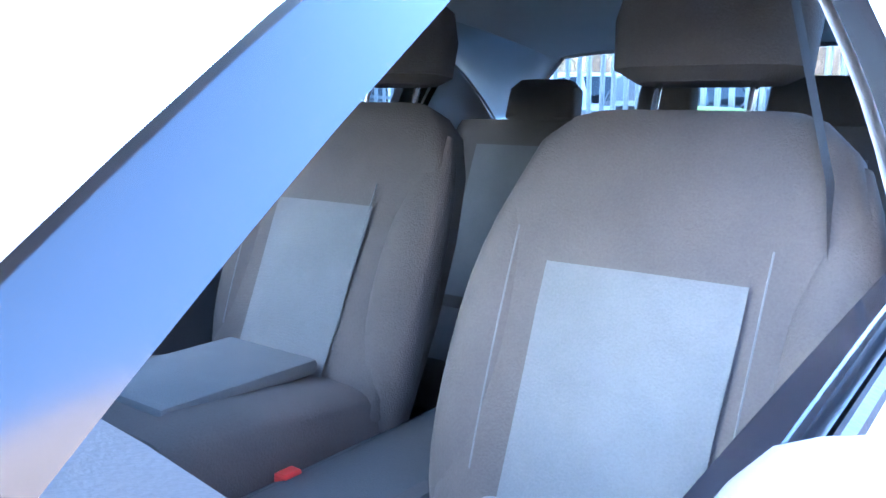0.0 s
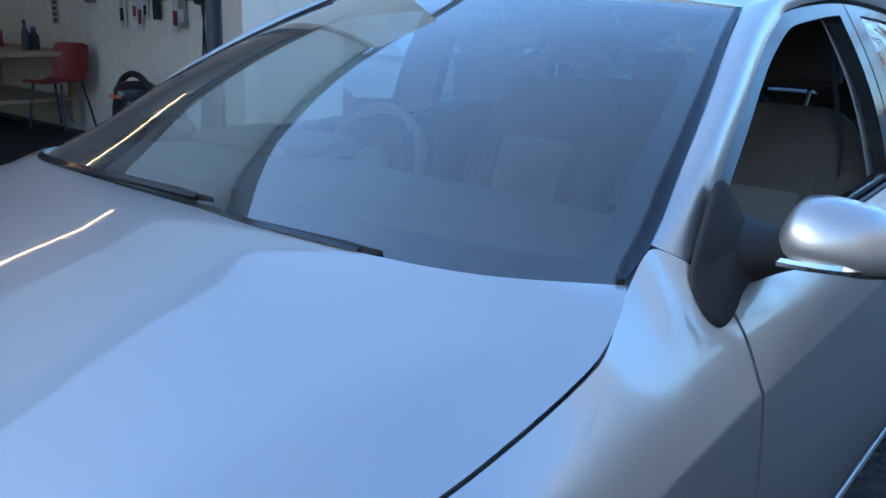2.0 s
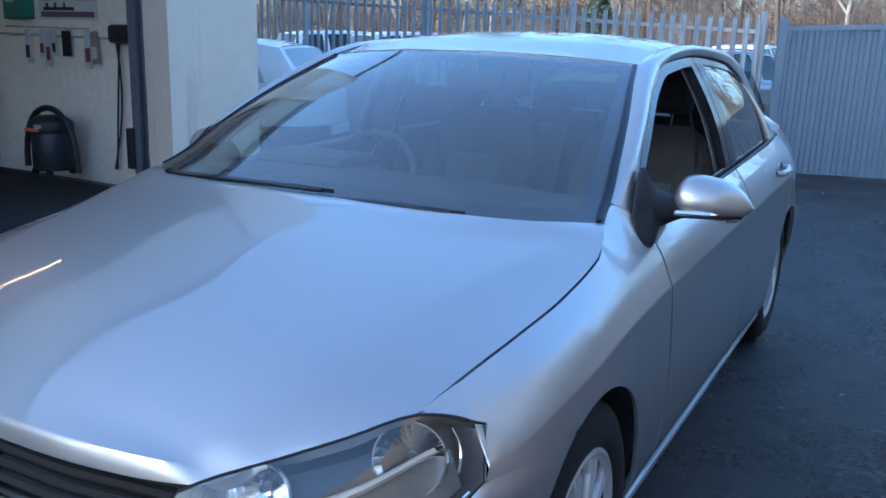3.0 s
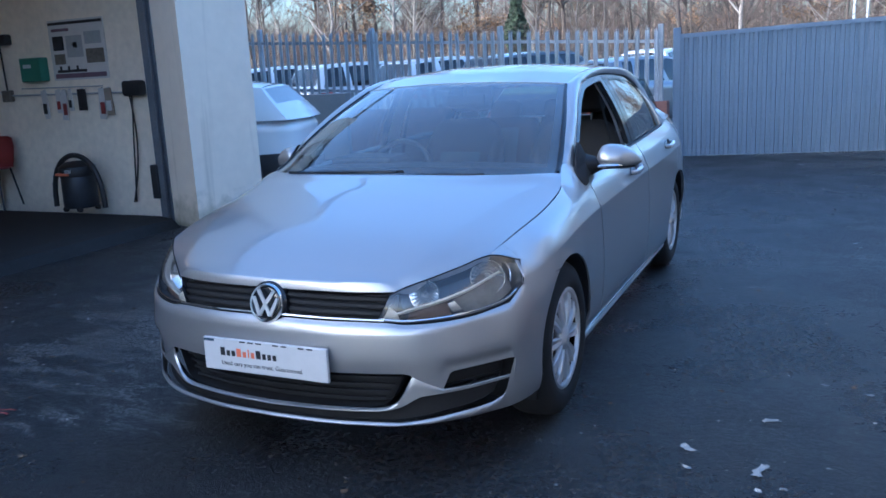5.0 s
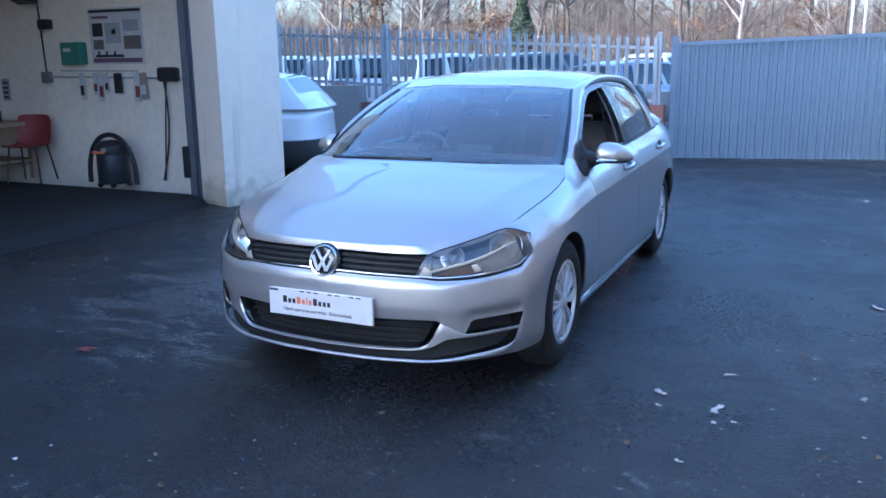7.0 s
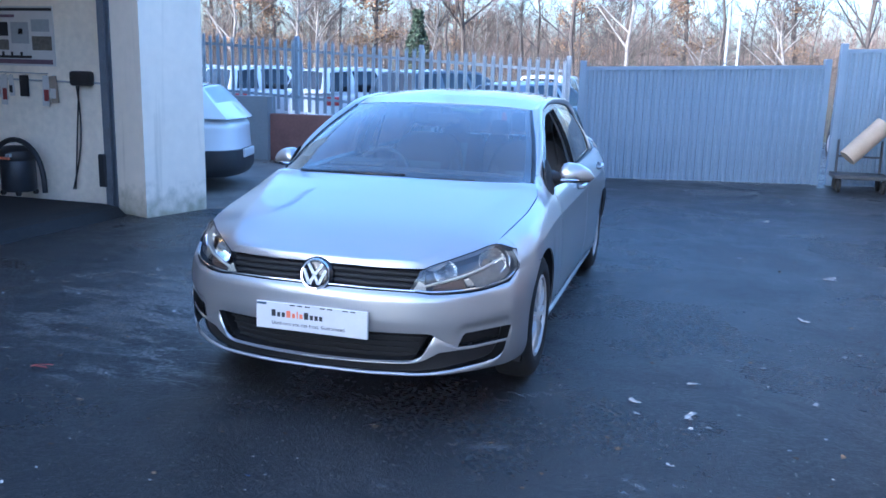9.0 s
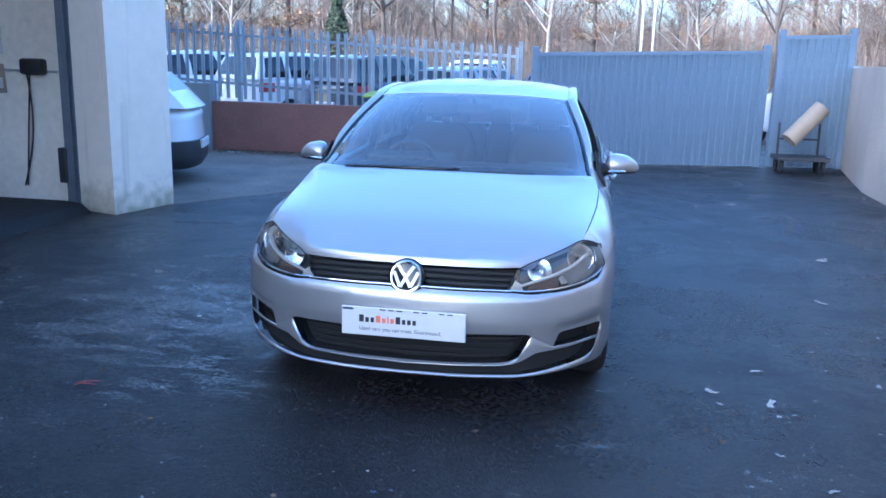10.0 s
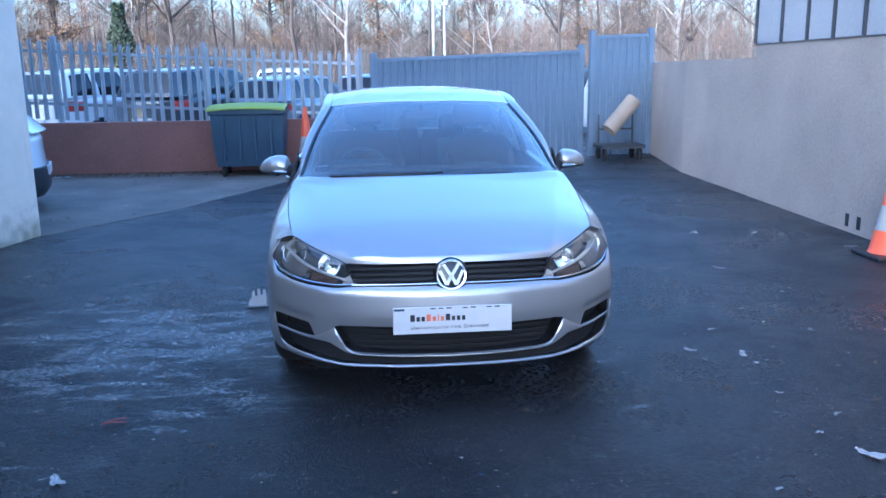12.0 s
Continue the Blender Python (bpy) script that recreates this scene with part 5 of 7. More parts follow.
# -- floor pan, wheel housings, engine bay --
part("underbody", boxes(((-0.5, 0.14, 0.2), (0.5, 0.5, 0.26)), ((-0.55, 0.3, 0.2), (0.55, 1.25, 0.62)), ((-0.79, 1.22, 0.19), (0.79, 4.1, 0.27))), M["black"], car, "black underbody")
for hub in (HUB_F, HUB_R):
    for s in (1, -1):
        bm = bmesh.new()
        rows = []
        for k in range(15):
            a = radians(-25 + 230 * k / 14)
            y, z = hub + (ARCH + 0.006) * cos(a), HUB_Z + (ARCH + 0.006) * sin(a)
            rows.append([(s * x, y, max(z, 0.17)) for x in (0.60, 0.72, 0.84, min(0.868, side_x(y, max(0.2, min(z, 0.66))) - 0.014))])
        grid(bm, rows)
        part("arch_liner", bm, M["black"], car, "black wheel arch liner", smooth=True)


# -- wheels --
def wheel(s, hub, x_face):
    w = Matrix.Translation((s * x_face, hub, HUB_Z)) @ Euler((0, radians(90) * s, 0)).to_matrix().to_4x4()
    bm = bmesh.new()
    lathe(bm, [(0.202, -0.016), (0.212, -0.004), (0.235, 0.004), (0.272, 0.0), (0.298, -0.014), (0.312, -0.034), (0.318, -0.06), (0.319, -0.10), (0.318, -0.15), (0.31, -0.175), (0.29, -0.19), (0.21, -0.19)], w, 56)
    tyre = part("tyre", bm, M["rubber"], None, "black tyre", smooth=True)
    wh = part("wheel", lathe(bmesh.new(), [(0.02, -0.045), (0.12, -0.05), (0.19, -0.052), (0.205, -0.05), (0.206, -0.17)], w, 40), M["grille_black"], car, "wheel with silver multi-spoke trim", smooth=True)
    tyre.parent = wh
    bm = bmesh.new()
    lathe(bm, [(0.186, -0.022), (0.19, -0.008), (0.198, -0.004), (0.208, -0.008), (0.21, -0.02)], w, 48)
    part("rim", bm, M["alloy"], wh, "silver rim", smooth=True)
    bm = bmesh.new()
    lathe(bm, [(0.0005, 0.0), (0.026, -0.001), (0.032, -0.006), (0.05, -0.012), (0.062, -0.02), (0.062, -0.04)], w, 28)
    part("wheel_centre", bm, M["alloy"], wh, smooth=True)
    spoke_mesh = None
    for k in range(10):          # broad tapering spokes with a hollow down the middle
        if spoke_mesh is None:
            bm = bmesh.new()
            prof = []
            for f in steps(0, 1, 8):
                r = lerp(0.045, 0.192, f)
                h = -0.011 + 0.006 * sin(pi * f) - 0.004 * f
                half = curve([(0, 0.009), (0.3, 0.015), (0.7, 0.022), (1, 0.028)], f)
                prof.append([(r, half * e, h + dz) for e, dz in ((1, -0.02), (0.93, -0.003), (0.8, 0.0), (0.25, -0.002), (0, -0.006 * min(1, 2 * f)), (-0.25, -0.002), (-0.8, 0.0), (-0.93, -0.003), (-1, -0.02))])
            grid(bm, prof)
            ob = part("spoke", bm, M["alloy"], wh, "silver spoke", smooth=True)
            spoke_mesh = ob.data
        else:
            ob = new("spoke", spoke_mesh)
            ob.parent = wh
        ob.matrix_basis = w @ Matrix.Rotation(2 * pi * k / 10 + 0.2, 4, "Z")


for s in (1, -1):
    wheel(s, HUB_F, 0.868)
    wheel(s, HUB_R, 0.848)


# -- door mirrors --
def mirror_part(s):
    bm = bmesh.new()
    rows = []
    for k in range(23):          # shell: from the inner end to the rounded tip
        f = (k / 22) ** 1.25
        x = lerp(0.82, 1.0135, f)
        r = curve([(0, 0.45), (0.05, 0.72), (0.14, 0.93), (0.32, 1.0), (0.6, 0.95), (0.8, 0.72), (0.93, 0.42), (1.0, 0.05)], f)
        zc = 0.974 - 0.02 * f * f - (0.035 * (1 - r) if f < 0.32 else 0.0)
        yc = 1.565 + 0.05 * f * f
        ring = []
        for q in range(20):
            a = 2 * pi * q / 20
            dz = sin(a) * (0.066 if sin(a) > 0 else 0.05) * r
            dy = cos(a) * (0.085 if cos(a) < 0 else 0.075) * r
            if cos(a) > 0:
                dy = min(dy, 0.05 * r)
            back = max(0.0, dy / 0.05)        # the inner rear corner is cut away
            ring.append((s * (x + 0.055 * back * (1 - f) ** 2), yc + dy, zc + dz - 0.014 * back * max(0.0, sin(a))))
        rows.append(ring)
    grid(bm, rows, closed=True)
    bm.faces.new(list(bm.verts)[:20])
    shell = part("door_mirror", bm, M["paint"], car, "silver door mirror with black foot", smooth=True)
    bm = bmesh.new()            # repeater strip
    pts = [(s * lerp(0.835, 0.985, f), 1.565 + 0.05 * f * f - 0.083 * curve([(0, 0.9), (0.5, 0.95), (0.85, 0.62), (1, 0.2)], f), 0.942 + 0.004 * f) for f in steps(0, 1, 10)]
    tube(bm, pts, 0.0075, 6)
    part("indicator_strip", bm, M["chrome"], shell, "bright indicator strip", smooth=True)
    bm = bmesh.new()            # black underside
    rows = [[(s * x, 1.575 + dy * w, 0.928 - 0.012 * (1 - (dy / 0.07) ** 2) + 0.014 * (x - 0.83) / 0.17) for dy in (-0.075, -0.04, 0.0, 0.035, 0.05)] for x, w in ((0.815, 0.8), (0.86, 0.95), (0.92, 0.95), (0.97, 0.7), (0.995, 0.4))]
    grid(bm, rows)
    part("mirror_underside", bm, M["black"], shell, "black underside", smooth=True)
    bm = bmesh.new()            # arm to the door
    rows = []
    for f in steps(0, 1, 14):
        x, y, z = lerp(0.765, 0.875, f), lerp(1.47, 1.572, f ** 0.8), lerp(0.938, 0.952, f)
        ry, rz = 0.05 + 0.06 * (1 - f) ** 1.5, 0.026 + 0.045 * (1 - f) ** 2
        rows.append([(s * x, y + ry * cos(2 * pi * q / 32), z + rz * sin(2 * pi * q / 32)) for q in range(32)])
    grid(bm, rows, closed=True)
    part("mirror_arm", bm, M["grille_black"], shell, "black arm", smooth=True)
    bm = bmesh.new()            # black triangle in the window corner
    foot = [(1.308, 0.902), (1.318, 0.884), (1.338, 0.873), (1.385, 0.884), (1.43, 0.899), (1.50, 0.914), (1.575, 0.921)]
    outline = [(s * (side_x(y, z) + 0.003), y, z) for y, z in foot] + [(s * x, y, z) for x, y, z in ((0.803, 1.585, 0.935), (0.791, 1.535, 0.957), (0.785, 1.508, 0.978), (0.777, 1.486, 1.004), (0.769, 1.468, 1.03), (0.762, 1.452, 1.052), (0.758, 1.437, 1.062), (0.759, 1.42, 1.055), (0.763, 1.395, 1.034), (0.768, 1.367, 1.008), (0.775, 1.335, 0.972), (0.780, 1.313, 0.94))]
    for _ in range(2):          # rounded corners
        outline = [Vector(p).lerp(Vector(q), w) for p, q in zip(outline, outline[1:] + outline[:1]) for w in (0.25, 0.75)]
    mid = sum(outline, Vector()) / len(outline)
    rings = [[p.lerp(mid, w) + Vector((s * h, 0, 0.4 * h)) for p in outline] for w, h in ((0, -0.004), (0, 0.001), (0.02, 0.003), (0.06, 0.0045), (0.14, 0.0055), (0.5, 0.007), (0.97, 0.0075))]
    grid(bm, [ring + ring[:1] for ring in rings])
    part("mirror_sail", bm, M["grille_black"], shell, "black triangular mirror foot", smooth=True)
    bm = bmesh.new()
    prism(bm, [(s * 0.875, 1.618, 0.931), (s * 0.975, 1.634, 0.936), (s * 0.985, 1.634, 0.97), (s * 0.94, 1.628, 1.005), (s * 0.88, 1.618, 1.008)], (0, 0.003, 0))
    part("mirror_glass", bm, M["mirror"], shell, "mirror glass")


for s in (1, -1):
    mirror_part(s)


# -- cabin --
def pad(bm, rows_, closed=True):
    V = grid(bm, rows_, closed=closed)
    bm.faces.new(V[0][::-1])
    bm.faces.new(V[-1])
    return bm


def slab_ring(cx, cy, cz, w, t, ax, rad=0.35, n=24):
    """Rounded rectangle of half width w and half thickness t, lying across the direction ax (in the y-z plane)."""
    out = []
    nrm = Vector((0, -ax.z, ax.y))
    for k in range(n):
        a = 2 * pi * k / n
        ex, ez = abs(cos(a)) ** rad * (1 if cos(a) > 0 else -1), abs(sin(a)) ** rad * (1 if sin(a) > 0 else -1)
        out.append(Vector((cx + w * ex, cy, cz)) + nrm * (t * ez))
    return out


def front_seat(cx, dy=0.0, dz=0.0):
    bm = bmesh.new()
    ax = Vector((0, 0.36, 0.93)).normalized()
    rings = []
    for f, w, t in ((0, 0.22, 0.07), (0.06, 0.25, 0.085), (0.35, 0.262, 0.085), (0.6, 0.262, 0.08), (0.8, 0.25, 0.072), (0.92, 0.222, 0.062), (0.98, 0.18, 0.05), (1.0, 0.15, 0.035)):
        p = Vector((cx, 2.36, 0.42)) + ax * 0.675 * f
        rings.append(slab_ring(p.x, p.y + 0.02 * f, p.z, w, t, ax))
    seat_ob = part("front_seat", pad(bm, rings), M["cloth"], car, "dark cloth front seat with grey centre panels", smooth=True)
    for q in (1, -1):           # side bolsters
        bm = bmesh.new()
        tube(bm, [Vector((cx + q * 0.222, 2.37, 0.43)) + ax * 0.6 * f + Vector((0, -0.03 * sin(pi * f), 0)) for f in steps(0, 1, 12)], [0.03, 0.05, 0.06, 0.064, 0.066, 0.066, 0.065, 0.063, 0.06, 0.054, 0.045, 0.032, 0.012], 16)
        part("bolster", bm, M["cloth"], seat_ob, smooth=True)
        bm = bmesh.new()
        tube(bm, [Vector((cx + q * 0.158, 2.262, 0.47)) + ax * 0.55 * f + Vector((q * 0.012 * f, -0.012 * sin(pi * f), 0)) for f in steps(0.25, 0.85, 8)], 0.0013, 5)
        part("seam", bm, M["cloth_light"], seat_ob, "pale seam stitching")
    nrm = Vector((0, -ax.z, ax.y))
    bm = bmesh.new()
    grid(bm, [[Vector((cx + w * e, 2.36, 0.42)) + ax * 0.62 * f + Vector((0, 0.02 * f, 0)) + nrm * (0.101 - 0.004 * abs(e) - 0.012 * f) for e in steps(-1, 1, 6)] for f, w in ((0.06, 0.125), (0.25, 0.128), (0.45, 0.132), (0.60, 0.136), (0.70, 0.137))])
    part("centre_panel", bm, M["cloth_light"], seat_ob, "light grey centre panel", smooth=True)
    bm = bmesh.new()
    rings = []
    ax2 = Vector((0, -1, 0.12)).normalized()
    for f, w, t in ((0, 0.20, 0.06), (0.06, 0.24, 0.08), (0.5, 0.25, 0.085), (0.9, 0.24, 0.075), (1.0, 0.2, 0.045)):
        p = Vector((cx, 2.42, 0.44)) + ax2 * 0.52 * f
        rings.append(slab_ring(p.x, p.y, p.z, w, t, ax2))
    part("cushion", pad(bm, rings), M["cloth"], seat_ob, "seat cushion", smooth=True)
    bm = bmesh.new()
    box(bm, (cx - 0.13, 1.95, 0.545), (cx + 0.13, 2.30, 0.578), bev=0.012)
    part("cushion_panel", bm, M["cloth_light"], seat_ob, "light grey cushion panel", smooth=True)
    bm = bmesh.new()
    rings = []
    for f, w, t in ((0, 0.11, 0.03), (0.1, 0.145, 0.05), (0.5, 0.15, 0.055), (0.85, 0.135, 0.045), (1, 0.10, 0.02)):
        p = Vector((cx - 0.02, 2.705, 1.10)) + Vector((0, 0.15, 1)).normalized() * 0.19 * f
        rings.append(slab_ring(p.x, p.y, p.z, w, t, Vector((0, 0.15, 1)).normalized(), 0.55))
    part("headrest", pad(bm, rings), M["cloth"], seat_ob, "dark headrest", smooth=True)
    for q in (1, -1):
        part("headrest_post", rod(bmesh.new(), (cx - 0.02 + q * 0.072, 2.66, 1.0), (cx - 0.02 + q * 0.072, 2.705, 1.12), 0.006), M["chrome"], seat_ob, "steel headrest post", smooth=True)
    if dy or dz:
        seat_ob.matrix_basis = pose(0, dy, dz)


front_seat(0.456, -0.044, 0.021)
front_seat(-0.357, 0.2, 0.03)
for cx, w in ((0.38, 0.3), (-0.38, 0.3), (0, 0.1)):
    bm = bmesh.new()
    ax = Vector((0, 0.38, 0.92)).normalized()
    rings = [slab_ring(cx, 3.32 + ax.y * 0.6 * f, 0.47 + ax.z * 0.6 * f, w * k, 0.07 * k, ax) for f, k in ((0, 0.9), (0.1, 1), (0.8, 1), (1, 0.85))]
    rs = part("rear_seat_back", pad(bm, rings), M["cloth"], car, "dark cloth rear seat back", smooth=True)
    if w > 0.2:
        nr = Vector((0, -ax.z, ax.y))
        bm = bmesh.new()
        grid(bm, [[Vector((cx + 0.145 * e, 3.32, 0.47)) + ax * 0.6 * f + nr * 0.076 for e in steps(-1, 1, 4)] for f in steps(0.1, 0.86, 4)])
        part("centre_panel", bm, M["cloth_light"], rs, "light grey centre panel", smooth=True)
    bm = bmesh.new()
    rings = [slab_ring(cx, 3.57 + 0.03 * f, 1.03 + 0.13 * f, (0.12 if w > 0.2 else 0.08) * k, 0.045 * k, Vector((0, 0.15, 1)).normalized(), 0.6) for f, k in ((0, 0.7), (0.15, 1), (0.8, 0.95), (1, 0.7))]
    part("headrest", pad(bm, rings), M["cloth"], rs, smooth=True)
part("rear_cushion", box(bmesh.new(), (-0.66, 2.88, 0.36), (0.66, 3.4, 0.52), bev=0.05), M["cloth"], car, "dark rear bench cushion", smooth=True)

bm = bmesh.new()   # dashboard
prof = [(1.10, 0.93), (1.22, 0.955), (1.40, 0.965), (1.55, 0.955), (1.66, 0.925), (1.69, 0.88), (1.67, 0.80), (1.60, 0.70), (1.58, 0.50)]
grid(bm, [[(0.70 * f, y - 0.03 * abs(f) ** 3, z - 0.02 * abs(f) ** 4) for f in steps(-1, 1, 16)] for y, z in prof])
dash = part("dashboard", bm, M["dash"], car, "dark dashboard", smooth=True)
bm = bmesh.new()
box(bm, (-0.13, 1.655, 0.74), (0.13, 1.70, 0.90), bev=0.01)
part("centre_console", bm, M["gloss_black"], dash, "gloss black centre stack")
bm = bmesh.new()
box(bm, (-0.56, 1.42, 0.95), (-0.20, 1.66, 0.992), bev=0.02)
part("instrument_hood", bm, M["dash"], dash, "instrument hood")
bm = bmesh.new()
SW = Matrix.Translation((-0.387, 1.86, 0.86)) @ Euler((radians(66), 0, 0)).to_matrix().to_4x4()
tube(bm, [SW @ Vector((0.183 * cos(2 * pi * k / 36), 0.183 * sin(2 * pi * k / 36), 0)) for k in range(36)], 0.015, 8, closed=True)
sw = part("steering_wheel", bm, M["dash"], car, "dark steering wheel", smooth=True)
bm = bmesh.new()
lathe(bm, [(0.0005, 0.02), (0.06, 0.016), (0.075, 0.0), (0.07, -0.04), (0.03, -0.16)], SW, 20)
for a in (0, pi, -pi / 2):
    tube(bm, [SW @ Vector((0.06 * cos(a), 0.06 * sin(a), 0)), SW @ Vector((0.178 * cos(a), 0.178 * sin(a), 0))], 0.017, 6)
part("steering_boss", bm, M["dash"], sw, "steering wheel boss and spokes", smooth=True)
part("floor_tunnel", box(bmesh.new(), (-0.12, 1.5, 0.27), (0.12, 2.75, 0.48), bev=0.03), M["dash"], car, "dark centre tunnel")
for cx in (0.14, -0.10):
    buckle = part("belt_buckle", box(bmesh.new(), (cx - 0.012, 2.285, 0.39), (cx + 0.012, 2.325, 0.475), bev=0.004), M["black"], car, "seat belt buckle with red button")
    part("release_button", box(bmesh.new(), (cx - 0.014, 2.28, 0.465), (cx + 0.014, 2.32, 0.487), bev=0.004), M["red"], buckle, "red release button")
for s in (1, -1):
    bm = bmesh.new()    # trim on the B pillar
    grid(bm, [[(s * (house(y, g)[0] - 0.05), y, house(y, g)[2]) for g in steps(0, 1, 8)] for y in (2.37, 2.43, 2.53)])
    trim = part("pillar_trim", bm, M["liner"], car, "pale pillar trim", smooth=True)
    bm = bmesh.new()
    pts = [(s * 0.60, 2.47, 1.22), (s * 0.66, 2.46, 1.0), (s * 0.70, 2.45, 0.6)]
    grid(bm, [[(p[0], p[1] - 0.022, p[2]) for p in pts], [(p[0], p[1] + 0.022, p[2]) for p in pts]])
    part("seat_belt", bm, M["cloth"], trim, "dark seat belt")
bm = bmesh.new()
box(bm, (-0.11, 1.93, 1.21), (0.11, 1.955, 1.275), bev=0.01)
rod(bm, (0, 1.94, 1.27), (0, 1.92, 1.325), 0.012)
part("rear_view_mirror", bm, M["black"], car, "black rear-view mirror")

# ---- boundary fence, gates ----
def fence_top(x):
    return 2.10 - 0.052 * (x + 5.1)


fence = thing("palisade_fence", "grey galvanised palisade fence on a low wall", "fence")
FY = 10.02
pale_rnd = random.Random(4)
bm = bmesh.new()
outline = [(-0.033, 0.0, 0), (-0.021, -0.014, 0), (-0.008, -0.004, 0), (0.008, -0.004, 0), (0.021, -0.014, 0), (0.033, 0.0, 0)]
a = [bm.verts.new((x, y, 0)) for x, y, _ in outline]
b = [bm.verts.new((x, y, 1.16)) for x, y, _ in outline]
tips = [bm.verts.new((x, y, z)) for x, y, z in ((-0.026, 0, 1.22), (-0.014, -0.006, 1.18), (0.0, -0.004, 1.24), (0.014, -0.006, 1.18), (0.026, 0, 1.22))]
for k in range(5):
    bm.faces.new((a[k], a[k + 1], b[k + 1], b[k]))
    bm.faces.new((b[k], b[k + 1], tips[k]))
pale_mesh = part("pale", bm, M["galv"], fence)
first = True
for k in range(66):
    x = -9.95 + 0.146 * k
    if x > -0.35:
        break
    ob = pale_mesh if first else new("pale", pale_mesh.data)
    first = False
    ob.parent = fence
    ob.matrix_basis = pose(x + pale_rnd.uniform(-0.006, 0.006), FY - 0.03, fence_top(x) - 1.24 + pale_rnd.uniform(-0.012, 0.012), pale_rnd.uniform(-0.8, 0.8), pale_rnd.uniform(-0.7, 0.7), 0)
for x in (-9.6, -7.35, -5.1, -2.85, -0.42):
    part("post", boxes(((x - 0.035, FY, 0.0), (x + 0.035, FY + 0.08, fence_top(x) + 0.03)), bev=0.006), M["galv"], fence)
for x0, x1 in ((-9.6, -7.35), (-7.35, -5.1), (-5.1, -2.85), (-2.85, -0.42)):
    for d in (0.23, 1.02):
        bm = bmesh.new()
        prism(bm, [(x0, FY - 0.012, fence_top(x0) - d), (x1, FY - 0.012, fence_top(x1) - d), (x1, FY - 0.012, fence_top(x1) - d + 0.045), (x0, FY - 0.012, fence_top(x0) - d + 0.045)], (0, 0.012, 0))
        part("rail", bm, M["galv"], fence)


def sheet_gate(p0, p1, top0, top1, label):
    """A gate leaf of ribbed steel boards in a frame between two ground points."""
    p0, p1 = Vector(p0), Vector(p1)
    n = round((p1 - p0).length / 0.125)
    ang = math.degrees(atan2(p1.y - p0.y, p1.x - p0.x))
    gate = thing("sheet_gate", label, "gate", "yard gates", (p0.x, p0.y, 0), ang)
    w = (p1 - p0).length / n
    bm = bmesh.new()
    prof = [(0, 0), (0.03, 0), (0.042, -0.022), (w - 0.03, -0.022), (w - 0.018, 0), (w, 0)]
    grid(bm, [[(x, y, 0.004) for x, y in prof], [(x, y, 1.0) for x, y in prof]])
    board = part("board", bm, M["gate"], gate)
    for k in range(n):
        ob = board if k == 0 else new("board", board.data)
        ob.parent = gate
        ob.matrix_basis = pose(k * w, 0, 0) @ Matrix.Diagonal((1, 1, lerp(top0, top1, (k + 0.5) / n), 1))
    length = (p1 - p0).length
    bm = bmesh.new()
    prism(bm, [(0, -0.03, top0 - 0.05), (length, -0.03, top1 - 0.05), (length, -0.03, top1 + 0.01), (0, -0.03, top0 + 0.01)], (0, 0.06, 0))
    part("top_rail", bm, M["gate"], gate)
    part("bottom_rail", boxes(((0, 0.004, 0.06), (length, 0.05, 0.12))), M["gate"], gate)
    for x, h in ((-0.05, top0 + 0.1), (length - 0.05, top1 + 0.1)):
        part("gate_post", boxes(((x, -0.05, 0), (x + 0.1, 0.05, h)), bev=0.006), M["gate"], gate)
    return gate


sheet_gate((-0.2, 10.1), (3.42, 11.0), 1.72, 1.84, "blue-grey ribbed steel sheet gate, shut")
sheet_gate((3.64, 11.08), (4.74, 11.22), 2.08, 2.12, "taller blue-grey ribbed steel sheet gate")


